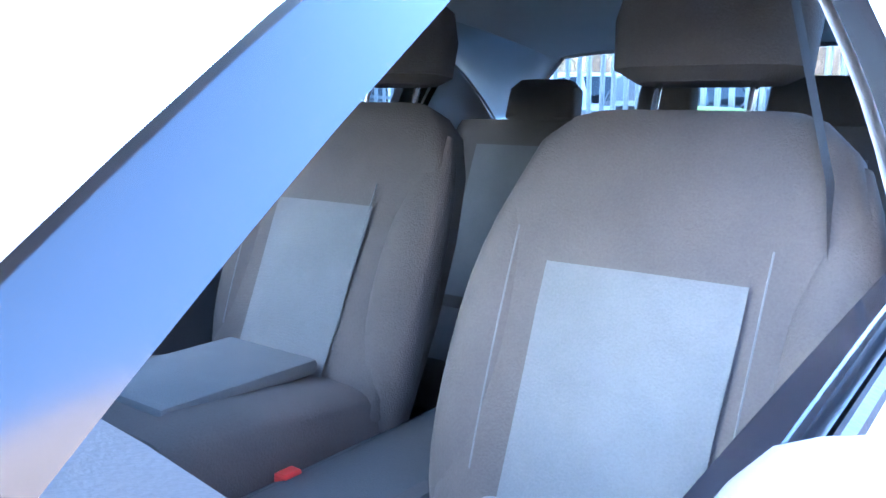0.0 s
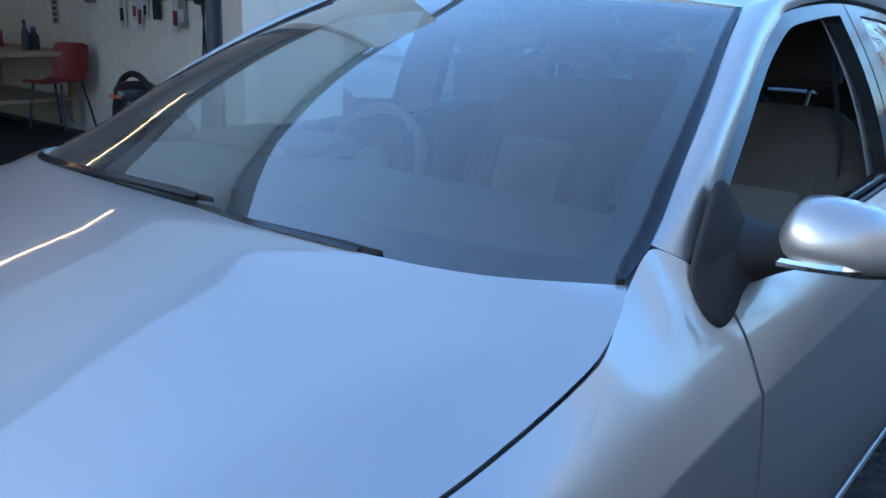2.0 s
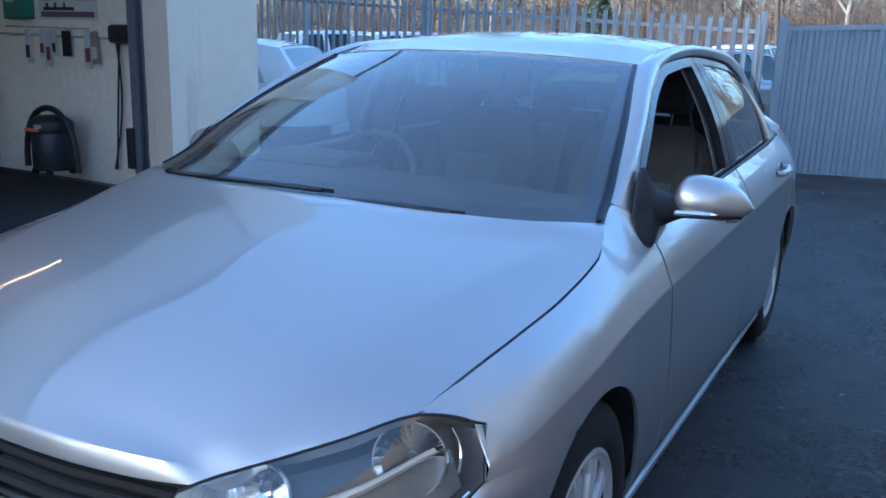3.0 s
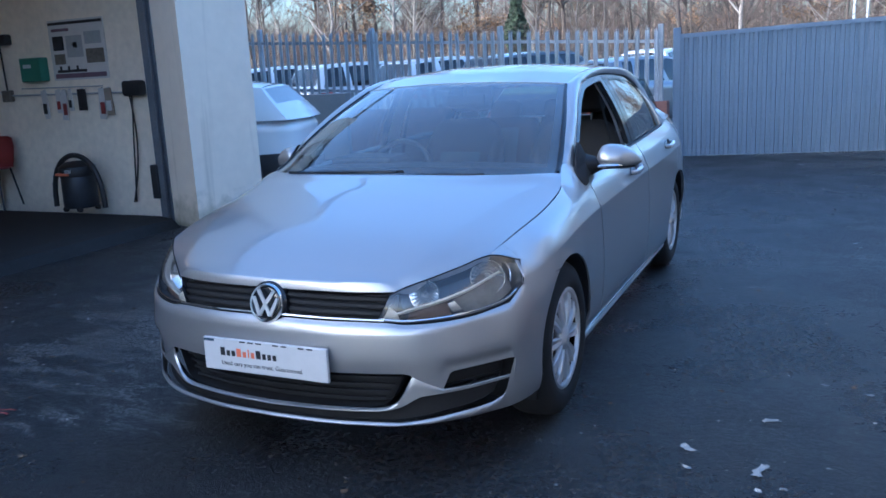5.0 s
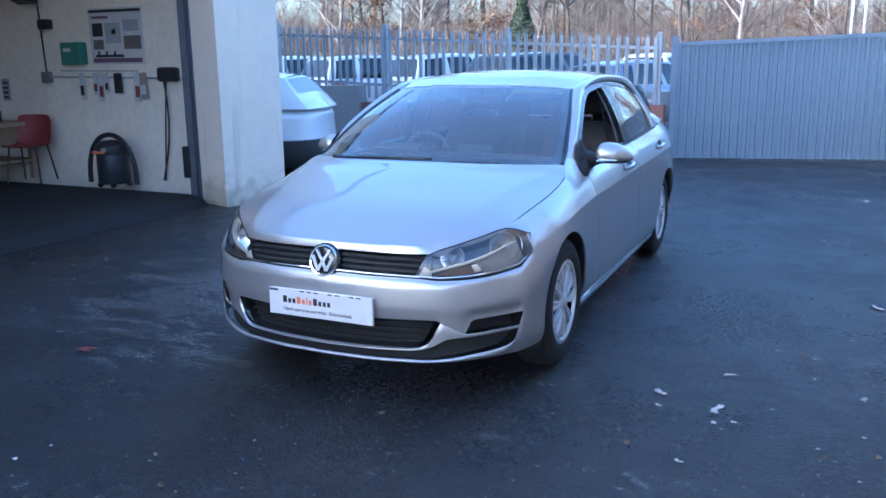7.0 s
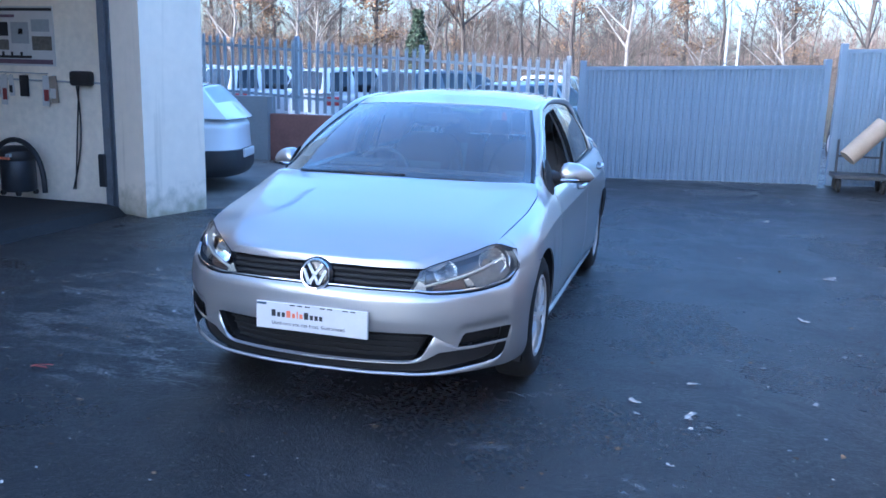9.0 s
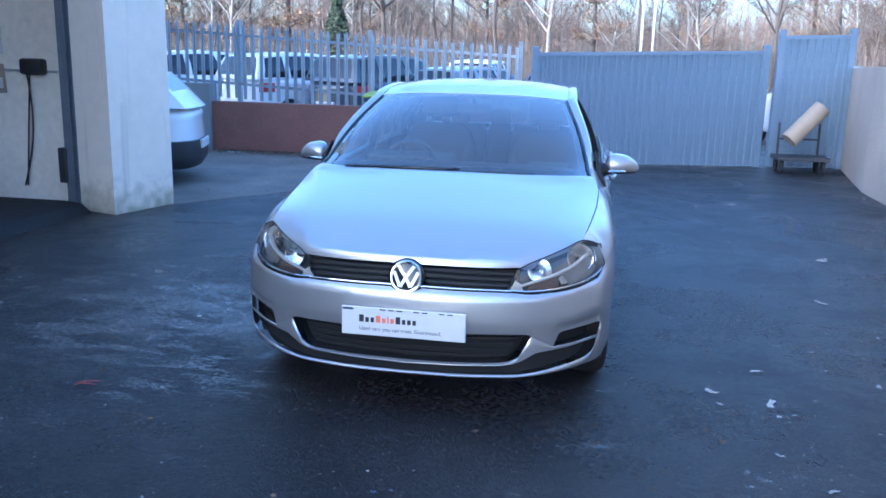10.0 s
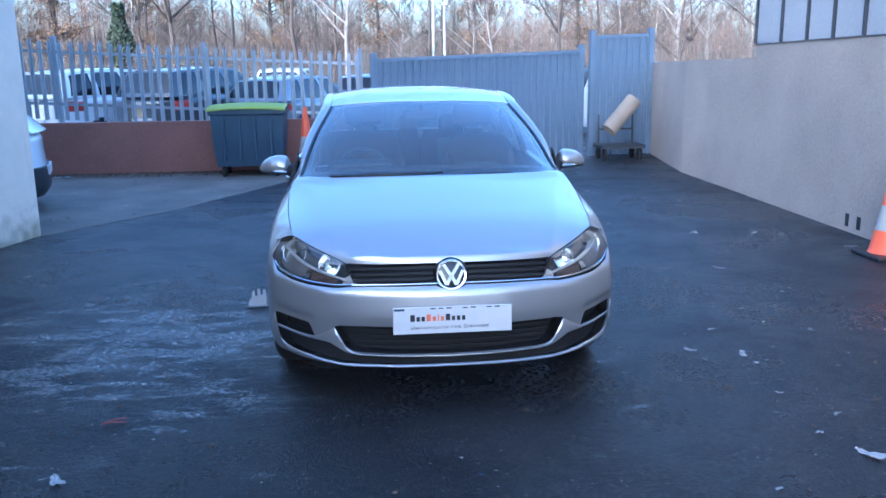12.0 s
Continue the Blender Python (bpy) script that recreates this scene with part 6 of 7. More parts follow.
# ---- things along the fence ----
def wheelie_bin():
    t = thing("waste_bin", "large dark blue wheeled bin with lime green lid", "bin", at=(-2.11, 9.42, 0))
    bm = bmesh.new()
    grid(bm, [[(-0.56, -0.30, 0.16), (0.56, -0.30, 0.16), (0.56, 0.30, 0.16), (-0.56, 0.30, 0.16)], [(-0.60, -0.36, 0.55), (0.60, -0.36, 0.55), (0.60, 0.34, 0.55), (-0.60, 0.34, 0.55)],
              [(-0.62, -0.39, 0.92), (0.62, -0.39, 0.92), (0.62, 0.37, 0.92), (-0.62, 0.37, 0.92)], [(-0.65, -0.42, 0.94), (0.65, -0.42, 0.94), (0.65, 0.4, 0.94), (-0.65, 0.4, 0.94)], [(-0.65, -0.42, 1.0), (0.65, -0.42, 1.0), (0.65, 0.4, 1.0), (-0.65, 0.4, 1.0)]], closed=True)
    bm.faces.new(list(bm.verts)[:4])
    body = part("bin_body", bm, M["bin_body"], t, "dark blue ribbed plastic body")
    for x in (-0.4, -0.13, 0.13, 0.4):
        part("rib", box(bmesh.new(), (x - 0.02, -0.40, 0.25), (x + 0.02, -0.33, 0.9), bev=0.008), M["bin_body"], body)
    bm = bmesh.new()
    grid(bm, [[(x, y, z + 0.03 * (1 - (x / 0.67) ** 2)) for x in steps(-0.67, 0.67, 10)] for y, z in ((-0.45, 0.985), (-0.45, 1.005), (-0.40, 1.03), (0.0, 1.07), (0.36, 1.05), (0.42, 1.02))])
    part("bin_lid", bm, M["bin_lid"], t, "lime green lid", smooth=True)
    for x in (-0.46, 0.46):
        for y in (-0.24, 0.24):
            part("castor", rod(bmesh.new(), (x - 0.025, y, 0.08), (x + 0.025, y, 0.08), 0.08, n=16), M["rubber"], t)
            part("castor_fork", boxes(((x - 0.035, y - 0.03, 0.08), (x + 0.035, y + 0.03, 0.17))), M["steel_dark"], t)
    t.scale = (0.86, 0.95, 1.0)


wheelie_bin()


def traffic_cone(at, label):
    t = thing("traffic_cone", label, "traffic cone", "cones", at)
    part("cone_base", box(bmesh.new(), (-0.2, -0.2, 0), (0.2, 0.2, 0.035), bev=0.012), M["black"], t, "black rubber base")
    bm = bmesh.new()
    lathe(bm, [(0.155, 0.035), (0.145, 0.05), (0.112, 0.22)], None, 24)
    part("cone_body", bm, M["cone"], t, "orange lower cone", smooth=True)
    bm = bmesh.new()
    lathe(bm, [(0.113, 0.22), (0.076, 0.42)], None, 24)
    part("white_sleeve", bm, M["paper"], t, "white reflective sleeve", smooth=True)
    bm = bmesh.new()
    lathe(bm, [(0.075, 0.42), (0.03, 0.70), (0.026, 0.75), (0.0005, 0.752)], None, 24)
    part("cone_tip", bm, M["cone"], t, "orange upper cone", smooth=True)
    return t


traffic_cone((-1.28, 9.45, 0), "orange and white cone standing beside the bin").scale = (1.1, 1.1, 1.35)
traffic_cone((3.83, 2.68, 0), "orange traffic cone on the asphalt near the wall")

roll = thing("cardboard_roll", "brown cardboard roll propped over a trolley", "roll")
part("tube_wall", rod(bmesh.new(), (3.74, 10.28, 0.50), (4.2, 10.40, 1.0), 0.135, n=24), M["card"], roll, smooth=True)
trolley = thing("pallet_trolley", "dark low steel trolley", "trolley", at=(3.95, 10.38, 0))
part("deck", box(bmesh.new(), (-0.38, -0.28, 0.2), (0.38, 0.28, 0.26), bev=0.01), M["steel_dark"], trolley)
for x in (-0.3, 0.3):
    part("upright", rod(bmesh.new(), (x, 0.2, 0.26), (x, 0.24, 0.75), 0.018), M["steel_dark"], trolley)
    for y in (-0.2, 0.2):
        part("trolley_wheel", rod(bmesh.new(), (x - 0.02, y, 0.1), (x + 0.02, y, 0.1), 0.1, n=16), M["rubber"], trolley)
part("cross_bar", rod(bmesh.new(), (-0.3, 0.22, 0.5), (0.3, 0.22, 0.5), 0.015), M["steel_dark"], trolley)


# ---- parked cars beyond ----
def parked_car(paint, label, at, rz, kind="hatch", tail="red", pane="gloss_black", sill=2):
    """A parked car, nose towards its own -y: a rounded body, a glasshouse with pillars and panes, lamps, bumpers, wheels."""
    t = thing("parked_car", label, "car", "parked cars", at, rz)
    half, W, z0 = (2.18, 0.89, 0.24) if kind == "suv" else (2.05, 0.86, 0.2)
    up = 0.13 if kind == "suv" else 0.0
    deck = [(-2.2, 0.64 + up), (-1.95, 0.74 + up), (-1.5, 0.85 + up), (-1.0, 0.92 + up), (0.0, 0.95 + up), (1.5, 0.99 + up), (2.2, 0.98 + up)]
    draw_in = [(0, 0.07), (0.12, 0.015), (0.35, 0.0), (0.7, 0.004), (0.86, 0.0), (0.93, 0.03), (1.0, 0.085)]

    def skin(deg, h, out=0.0):
        a = radians(deg)
        ex, ey = abs(cos(a)) ** 0.42 * (1 if cos(a) > 0 else -1), abs(sin(a)) ** 0.42 * (1 if sin(a) > 0 else -1)
        d = curve(draw_in, h) - out
        x, y = (W - d) * ex, (half - d - (0.05 * h if ey > 0 else 0.0)) * ey
        return (x, y - 0.06 * max(0.0, ey) * (ex * ex) , lerp(z0, curve(deck, y), h))

    def patch(name, a0, a1, h0, h1, out, material, parent, words=""):
        bm = bmesh.new()
        rim = [(h0, 0.0), (h0 + 0.01, out)] + [(h, out) for h in steps(h0 + 0.02, h1 - 0.02, 5)] + [(h1 - 0.01, out), (h1, 0.0)]
        grid(bm, [[skin(a, h, o if 0 < k < 12 else 0.0) for k, a in enumerate(steps(a0, a1, 12))] for h, o in rim])
        return part(name, bm, material, parent, words, smooth=True)
    bm = bmesh.new()
    V = grid(bm, [[skin(360 * k / 72, h) for k in range(72)] for h in (0, 0.06, 0.12, 0.22, 0.35, 0.5, 0.6, 0.7, 0.78, 0.86, 0.9, 0.93, 0.97, 1.0)], closed=True)
    for k in range(36):       # deck under the glasshouse, and the bonnet
        a, b, c, d = V[-1][(18 + k) % 72], V[-1][(19 + k) % 72], V[-1][(17 - k) % 72], V[-1][(18 - k) % 72]
        quad = [v for n, v in enumerate((a, b, c, d)) if v not in (a, b, c, d)[:n]]
        if len(quad) > 2:
            bm.faces.new(quad)
    part("body", bm, paint, t, smooth=True)
    # glasshouse: s runs along the car, h up the side
    tall = 1.66 if kind == "suv" else 1.46
    base_y = [(0, -1.08), (0.2, -0.45), (1.0, half - 0.1)]
    roof_y = [(0, -0.28), (0.2, 0.02), (1.0, half - (0.28 if kind == "suv" else 0.42))]
    roof_z = [(0, tall - 0.07), (0.2, tall - 0.01), (0.5, tall), (0.8, tall - 0.03), (1.0, tall - 0.09)]

    def cabin(s, h, out=0.0):
        y = lerp(curve(base_y, s), curve(roof_y, s), h)
        zb = curve(deck, curve(base_y, s)) - 0.015
        end = 1 - 0.10 * abs(2 * s - 1) ** 6
        return (lerp(W - 0.085, W - 0.27, h) * end + 0.03 * sin(pi * h) + out, y, lerp(zb, curve(roof_z, s), h))
    bands = [0.0, 0.05, 0.40, 0.45, 0.72, 0.77, 0.95 if kind == "suv" else 0.88, 1.0]
    ss = sorted({round(a + (b - a) * k / 4, 4) for a, b in zip(bands, bands[1:]) for k in range(5)})
    hs = [0, 0.07] + steps(0.07, 0.9, 5)[1:] + [0.95, 1.0]
    for q in (1, -1):
        bm = bmesh.new()
        V = [[bm.verts.new((q * cabin(s, h)[0], *cabin(s, h)[1:])) for h in hs] for s in ss]
        for i in range(len(ss) - 1):
            mid = (ss[i] + ss[i + 1]) / 2
            band = sum(mid > b for b in bands) - 1
            for j in range(len(hs) - 1):
                if not (band in (1, 3, 5) and 1 <= j <= 5):
                    bm.faces.new((V[i][j], V[i + 1][j], V[i + 1][j + 1], V[i][j + 1]))
        bmesh.ops.delete(bm, geom=[v for v in bm.verts if not v.link_faces], context="VERTS")
        part("pillar_frame", bm, paint, t, smooth=True)
        for a, b in ((bands[1], bands[2]), (bands[3], bands[4]), (bands[5], bands[6])):
            bm = bmesh.new()
            grid(bm, [[(q * cabin(s, h, -0.012)[0], *cabin(s, h)[1:]) for h in steps(0.06, 0.91, 6)] for s in steps(a - 0.005, b + 0.005, 6)])
            part("side_window", bm, M[pane], t, "side glass", smooth="all")
        bm = bmesh.new()
        tube(bm, [(q * (W - 0.03), -0.75, 0.98 + up), (q * (W + 0.05), -0.73, 1.0 + up), (q * (W + 0.13), -0.70, 1.01 + up)], [0.035, 0.07, 0.05], 8)
        part("door_mirror", bm, paint, t, smooth=True)
        for y in (-1.28, 1.28):
            m = Matrix.Translation((q * (W - 0.012), y, 0.32)) @ Euler((0, radians(90) * q, 0)).to_matrix().to_4x4()
            part("arch", lathe(bmesh.new(), [(0.0005, 0.0), (0.36, 0.0), (0.375, 0.006), (0.38, -0.03)], m, 28), M["black"], t, "black wheel arch", smooth=True)
            bm = bmesh.new()
            lathe(bm, [(0.2, 0.004), (0.21, 0.014), (0.29, 0.018), (0.315, 0.002), (0.32, -0.03), (0.32, -0.18), (0.2, -0.2)], m, 28)
            w = part("wheel", bm, M["rubber"], t, smooth=True)
            part("rim", lathe(bmesh.new(), [(0.0005, 0.006), (0.05, 0.01), (0.15, 0.008), (0.19, 0.014), (0.205, 0.016)], m, 20), M["alloy"], w, smooth=True)
    bm = bmesh.new()
    grid(bm, [[(cabin(s, 1)[0] * f, cabin(s, 1)[1], cabin(s, 1)[2] + 0.035 * (1 - abs(f) ** 2.5)) for f in steps(-1, 1, 12)] for s in ss])
    part("roof", bm, paint, t, smooth=True)
    for s, name in ((0.0, "windscreen"), (1.0, "rear_window")):
        sheet_rows = [[Vector((cabin(s, h)[0] * f, cabin(s, h)[1] + (0.10 if s else -0.10) * (1 - f * f) * (1 - 0.6 * h), cabin(s, h)[2] + 0.03 * h * (1 - f * f))) for f in [-1, -0.9] + steps(-0.8, 0.8, 8) + [0.9, 1]] for h in (0, 0.08, 0.16, 0.3, 0.5, 0.7, 0.86, 0.94, 1.0)]
        lo = sill if s else 1
        inner = [row[1:-1] for row in sheet_rows[lo:-1]]
        bm = bmesh.new()
        grid(bm, [[p + Vector((0, -0.008 if s else 0.008, 0)) for p in row] for row in inner])
        part(name, bm, M[pane], t, "glass", smooth="all")
        bm = bmesh.new()
        V = [[bm.verts.new(p) for p in row] for row in sheet_rows]
        for i in range(len(V) - 1):
            for j in range(len(V[0]) - 1):
                if i < lo or i == len(V) - 2 or j in (0, len(V[0]) - 2):
                    bm.faces.new((V[i][j], V[i][j + 1], V[i + 1][j + 1], V[i + 1][j]))
        bmesh.ops.delete(bm, geom=[v for v in bm.verts if not v.link_faces], context="VERTS")
        part("window_surround", bm, paint, t, smooth=True)
    for a0, a1, b0, b1 in ((36, 60, -60, -36), (120, 144, -144, -120)):
        if tail == "red":
            patch("tail_lamp", a0, a1, 0.68, 0.9, 0.012, M["red"], t, "red tail lamp")
        patch("headlamp", b0, b1, 0.62, 0.84, 0.010, M["reflector"], t, "clear headlamp")
    patch("rear_bumper", 32, 148, 0.0, 0.46 if tail == "black" else 0.24, 0.02, M["black"], t, "black lower rear bumper")
    patch("front_grille", -128, -52, 0.2, 0.5, 0.008, M["grille_black"], t, "black front grille")
    part("number_plate", box(bmesh.new(), (-0.26, half - 0.06, 0.44 + up), (0.26, half + 0.012, 0.55 + up), bev=0.004), M["plate"], t, "blank pale plate")
    return t


parked_car(M["white_paint"], "white hatchback with black bumper parked behind the workshop wall", (-6.2, 5.95, 0), -72, "hatch", "black", "pale_glass", 4).scale = (1.08, 1.08, 0.95)
parked_car(M["white_paint"], "white estate car parked aslant behind the fence", (-5.9, 15.7, 0), 152, "suv")
parked_car(M["white_paint"], "white van-like car parked aslant behind the fence", (-8.3, 15.9, 0), 152, "suv")
parked_car(M["dark_paint"], "dark hatchback with red tail lamps behind the fence", (-3.75, 15.5, 0), 152, "suv")
parked_car(M["grey_paint"], "grey car parked aslant behind the fence", (-1.75, 15.6, 0), 152)
parked_car(M["white_paint"], "white car parked far behind the fence", (-2.6, 22.5, 0), 175, "suv")
parked_car(M["blue_paint"], "blue car parked far behind the fence", (-0.2, 22.2, 0), 170)
parked_car(M["white_paint"], "white car parked far behind the sheet gate", (-10.6, 16.2, 0), 152, "suv")
parked_car(M["white_paint"], "white car glimpsed through the gap between the gates", (5.4, 15.5, 0), 185, "suv")

# ---- litter on the asphalt ----
lit = random.Random(9)


def litter(x, y, size, material, label, name="paper_scrap"):
    size *= 0.7
    bm = bmesh.new()
    n = 5
    rows = [[(size * (u / n - 0.5) * (1 + 0.2 * lit.uniform(-1, 1)), size * lit.uniform(0.25, 0.5) * (v / n - 0.5) * (1 + 0.5 * lit.uniform(-1, 1)) + size * 0.12 * sin(0.9 * u), max(0.003, 0.004 + size * 0.07 * abs(lit.gauss(0, 1)) * (0.3 + abs(u / n - 0.5)))) for u in range(n + 1)] for v in range(n + 1)]
    V = grid(bm, rows)
    for f in (V[0][0], V[0][n], V[n][0]):
        if lit.random() < 0.6:
            bmesh.ops.delete(bm, geom=[f], context="VERTS")
    ob = part(name, bm, material)
    ob.matrix_basis = pose(x, y, 0.002, 0, 0, lit.uniform(0, 180))
    return tagged(ob, label, "litter", "litter on the asphalt")


for x, y, s in ((1.634, 0.563, 0.13), (1.375, 0.666, 0.10), (2.322, 2.479, 0.14), (2.663, 3.826, 0.13), (2.69, 3.9, 0.12), (3.23, 3.76, 0.14), (3.72, 3.05, 0.13), (1.61, -0.64, 0.16), (-1.58, -0.48, 0.14), (1.64, 1.0, 0.09), (-5.0, 9.55, 0.4), (2.46, 1.75, 0.07), (1.83, 1.45, 0.05), (2.39, 6.63, 0.16), (2.21, 0.92, 0.07), (1.56, 0.02, 0.06), (1.69, -0.25, 0.07), (1.11, -0.86, 0.05)):
    litter(x, y, s, M["paper"], "crumpled white paper scrap lying on the asphalt")
strap = thing("torn_strap", "two thin red-brown plastic strips lying on the asphalt", "litter", "litter on the asphalt", (-1.52, 0.055, 0.003))
for x0, y0, x1, y1 in ((-0.05, -0.012, 0.045, 0.034), (-0.045, -0.02, 0.05, -0.012)):
    bm = bmesh.new()
    grid(bm, [[(lerp(x0, x1, f), lerp(y0, y1, f) + w + 0.004 * sin(9 * f), 0.004 + 0.008 * sin(pi * f) + h) for f in steps(0, 1, 8)] for w, h in ((-0.005, 0), (-0.004, 0.003), (0.004, 0.003), (0.005, 0))])
    part("strip", bm, M["red_dark"], strap)
card = thing("torn_card", "torn white card with a notched upper edge on the asphalt", "litter", "litter on the asphalt", (-1.11, 1.92, 0.001), 8)
bm = bmesh.new()
notched = [(-0.07, 0.0), (0.045, 0.0), (0.052, 0.05), (0.046, 0.115), (0.03, 0.118), (0.027, 0.075), (0.014, 0.073), (0.011, 0.12), (-0.006, 0.122), (-0.009, 0.07), (-0.023, 0.068), (-0.026, 0.112), (-0.04, 0.105), (-0.046, 0.06), (-0.066, 0.035)]
prism(bm, [(x, 0.55 * z, 0.82 * z) for x, z in notched], (0, 0.003, 0))
part("card_sheet", bm, M["paper"], card)
bm = bmesh.new()
prism(bm, [(-0.075, 0.0, 0.0), (0.05, 0.0, 0.0), (0.056, -0.045, 0.004), (-0.08, -0.05, 0.006)], (0, 0, 0.003))
part("card_flap", bm, M["paper"], card)
litter(0.04, -0.62, 0.03, M["blue_paint"], "small blue bottle cap on the asphalt", "cap")
for name, count, big, key, words, cat in (("paper_bits", 420, 0.024, "paper", "small torn paper bits scattered on the asphalt", "litter"), ("leaf_litter", 1900, 0.02, "leaf", "scattered dead leaf crumbs on the asphalt", "leaves"), ("stone_crumbs", 2600, 0.008, "crumb", "pale stone crumbs scattered on the asphalt", "gravel")):
    bm = bmesh.new()
    for k in range(count):
        x, y = lit.uniform(-4.0, 4.0), lit.uniform(-3.2, 9.5)
        if -0.95 < x < 0.95 and 0.0 < y < 4.3 or x < -3.6 and y < 4.9:
            continue
        s, a = 0.003 + big * lit.random() ** 2.5, lit.uniform(0, 6.28)
        pts = [(x + s * cos(a + q) * lit.uniform(0.5, 1.1), y + s * sin(a + q) * lit.uniform(0.3, 0.9), 0.004 + s * lit.uniform(0.05, 0.6)) for q in (0, 1.2, 2.3, 3.5, 4.8)]
        bm.faces.new([bm.verts.new(p) for p in pts])
    if name == "leaf_litter":       # drifts along the foot of the wall
        for k in range(1500):
            x, y, s, a = lit.uniform(-5.4, -0.4), 9.86 - 0.55 * lit.random() ** 3, lit.uniform(0.01, 0.03), lit.uniform(0, 6.28)
            bm.faces.new([bm.verts.new((x + s * cos(a + q), y + s * sin(a + q), 0.008 + s * lit.uniform(0.05, 0.8))) for q in (0, 1.2, 2.3, 3.5, 4.8)])
    tagged(part(name, bm, M[key]), words, cat, kind="stuff")

# ---- workshop contents: on and along the end wall ----
WY = WY1 - 0.004
poster = thing("poster_board", "white printed wall chart with dark headings", "poster", at=(-5.65, WY, 1.82))
part("sheet", boxes(((-0.41, -0.012, -0.32), (0.41, 0, 0.32))), M["card_white"], poster)
for lo, hi, k in (((-0.40, 0.27), (0.40, 0.30), "ink"), ((-0.36, 0.20), (-0.1, 0.23), "faded"), ((-0.36, 0.0), (-0.2, 0.15), "steel_dark"), ((-0.16, -0.08), (0.08, 0.15), "clad"), ((-0.06, 0.02), (0.0, 0.08), "steel_dark"), ((0.12, 0.05), (0.36, 0.18), "clad"),
                  ((0.12, -0.15), (0.38, 0.0), "concrete"), ((-0.36, -0.15), (-0.2, -0.04), "concrete"), ((-0.38, -0.30), (0.38, -0.25), "faded"), ((-0.34, -0.24), (0.1, -0.21), "ink"), ((-0.3, -0.21), (-0.27, -0.17), "ink"), ((-0.18, -0.21), (-0.15, -0.17), "ink"), ((-0.05, -0.21), (-0.02, -0.17), "ink")):
    part("printed_block", boxes(((lo[0], -0.016, lo[1]), (hi[0], -0.012, hi[1]))), M[k], poster)
aid = thing("first_aid_box", "green wall-mounted first aid box", "box", at=(-6.3, WY, 1.63))
part("case", box(bmesh.new(), (-0.16, -0.12, -0.13), (0.16, 0, 0.13), bev=0.012), M["green"], aid)
part("case_label", boxes(((-0.10, -0.124, 0.02), (0.02, -0.12, 0.06))), M["plate"], aid)
rail = thing("hook_rail", "thin cable rail along the wall", "rail")
part("conduit", rod(bmesh.new(), (-6.84, WY - 0.02, 1.36), (-4.62, WY - 0.02, 1.335), 0.010), M["clad"], rail)
part("conduit", rod(bmesh.new(), (-6.6, WY - 0.02, 1.43), (-5.35, WY - 0.02, 1.42), 0.006), M["clad"], rail)
part("junction_box", box(bmesh.new(), (-6.90, WY - 0.06, 1.29), (-6.76, WY, 1.42), bev=0.01), M["concrete"], rail)
for k, (x, w, h, c, c2) in enumerate(((-6.24, 0.08, 0.26, "card_white", "ink"), (-6.02, 0.07, 0.2, "card_white", "red_dark"), (-5.93, 0.08, 0.28, "card_white", "red_dark"), (-5.84, 0.06, 0.18, "card_white", "ink"), (-5.66, 0.12, 0.18, "black", "black"), (-5.36, 0.09, 0.28, "card_white", "red_dark"), (-5.27, 0.1, 0.24, "card", "card_white"))):
    tag = thing("hanging_tag", "small tag card hanging on a hook", "tag", "tags on the rail", (x, WY - 0.035, 1.345))
    part("card", box(bmesh.new(), (-w / 2, -0.006, -h), (w / 2, 0.006, 0.05), Matrix.Rotation(radians((k % 3 - 1) * 4), 4, "Y"), bev=0.002), M[c], tag)
    part("card_print", boxes(((-w * 0.35, -0.010, -h * 0.8), (w * 0.35, -0.006, -h * 0.35))), M[c2], tag)
    part("hook", rod(bmesh.new(), (0, 0.03, 0.06), (0, -0.01, 0.05), 0.003), M["galv"], tag)
sock = thing("socket_box", "black wall socket box with a hanging cord", "socket")
part("case", box(bmesh.new(), (-4.99, WY - 0.12, 1.30), (-4.74, WY, 1.46), bev=0.03), M["black"], sock, smooth=True)
for dx, sag in ((0.0, 0.05), (0.03, -0.03)):
    bm = bmesh.new()
    tube(bm, [(-4.95 + dx + sag * sin(pi * f) - 0.12 * f * f, WY - 0.05, lerp(1.3, 0.16, f)) for f in steps(0, 1, 14)], 0.009, 6)
    part("cord", bm, M["black"], sock, smooth=True)
vac = thing("vacuum_cleaner", "black drum vacuum cleaner with a coiled hose", "vacuum cleaner", at=(-5.52, WY - 0.36, SLAB))
bm = bmesh.new()
lathe(bm, [(0.16, 0.04), (0.18, 0.07), (0.178, 0.38), (0.17, 0.40)], None, 28)
part("drum", bm, M["steel_dark"], vac, "dark grey drum", smooth=True)
bm = bmesh.new()
lathe(bm, [(0.185, 0.38), (0.195, 0.42), (0.185, 0.48), (0.12, 0.53), (0.0005, 0.54)], None, 28)
part("motor_head", bm, M["black"], vac, "black motor head", smooth=True)
part("badge", boxes(((-0.1, -0.206, 0.40), (0.07, -0.165, 0.425))), M["orange"], vac, "small orange strip")
part("switch_plate", boxes(((0.04, -0.204, 0.426), (0.09, -0.165, 0.46))), M["paper"], vac)
bm = bmesh.new()
tube(bm, [(0.36 * cos(a), -0.02, 0.04 + 0.56 * sin(a) ** 0.75) for a in [pi * k / 18 for k in range(19)]], 0.028, 10)
part("hose", bm, M["black"], vac, "black ribbed hose", smooth=True)
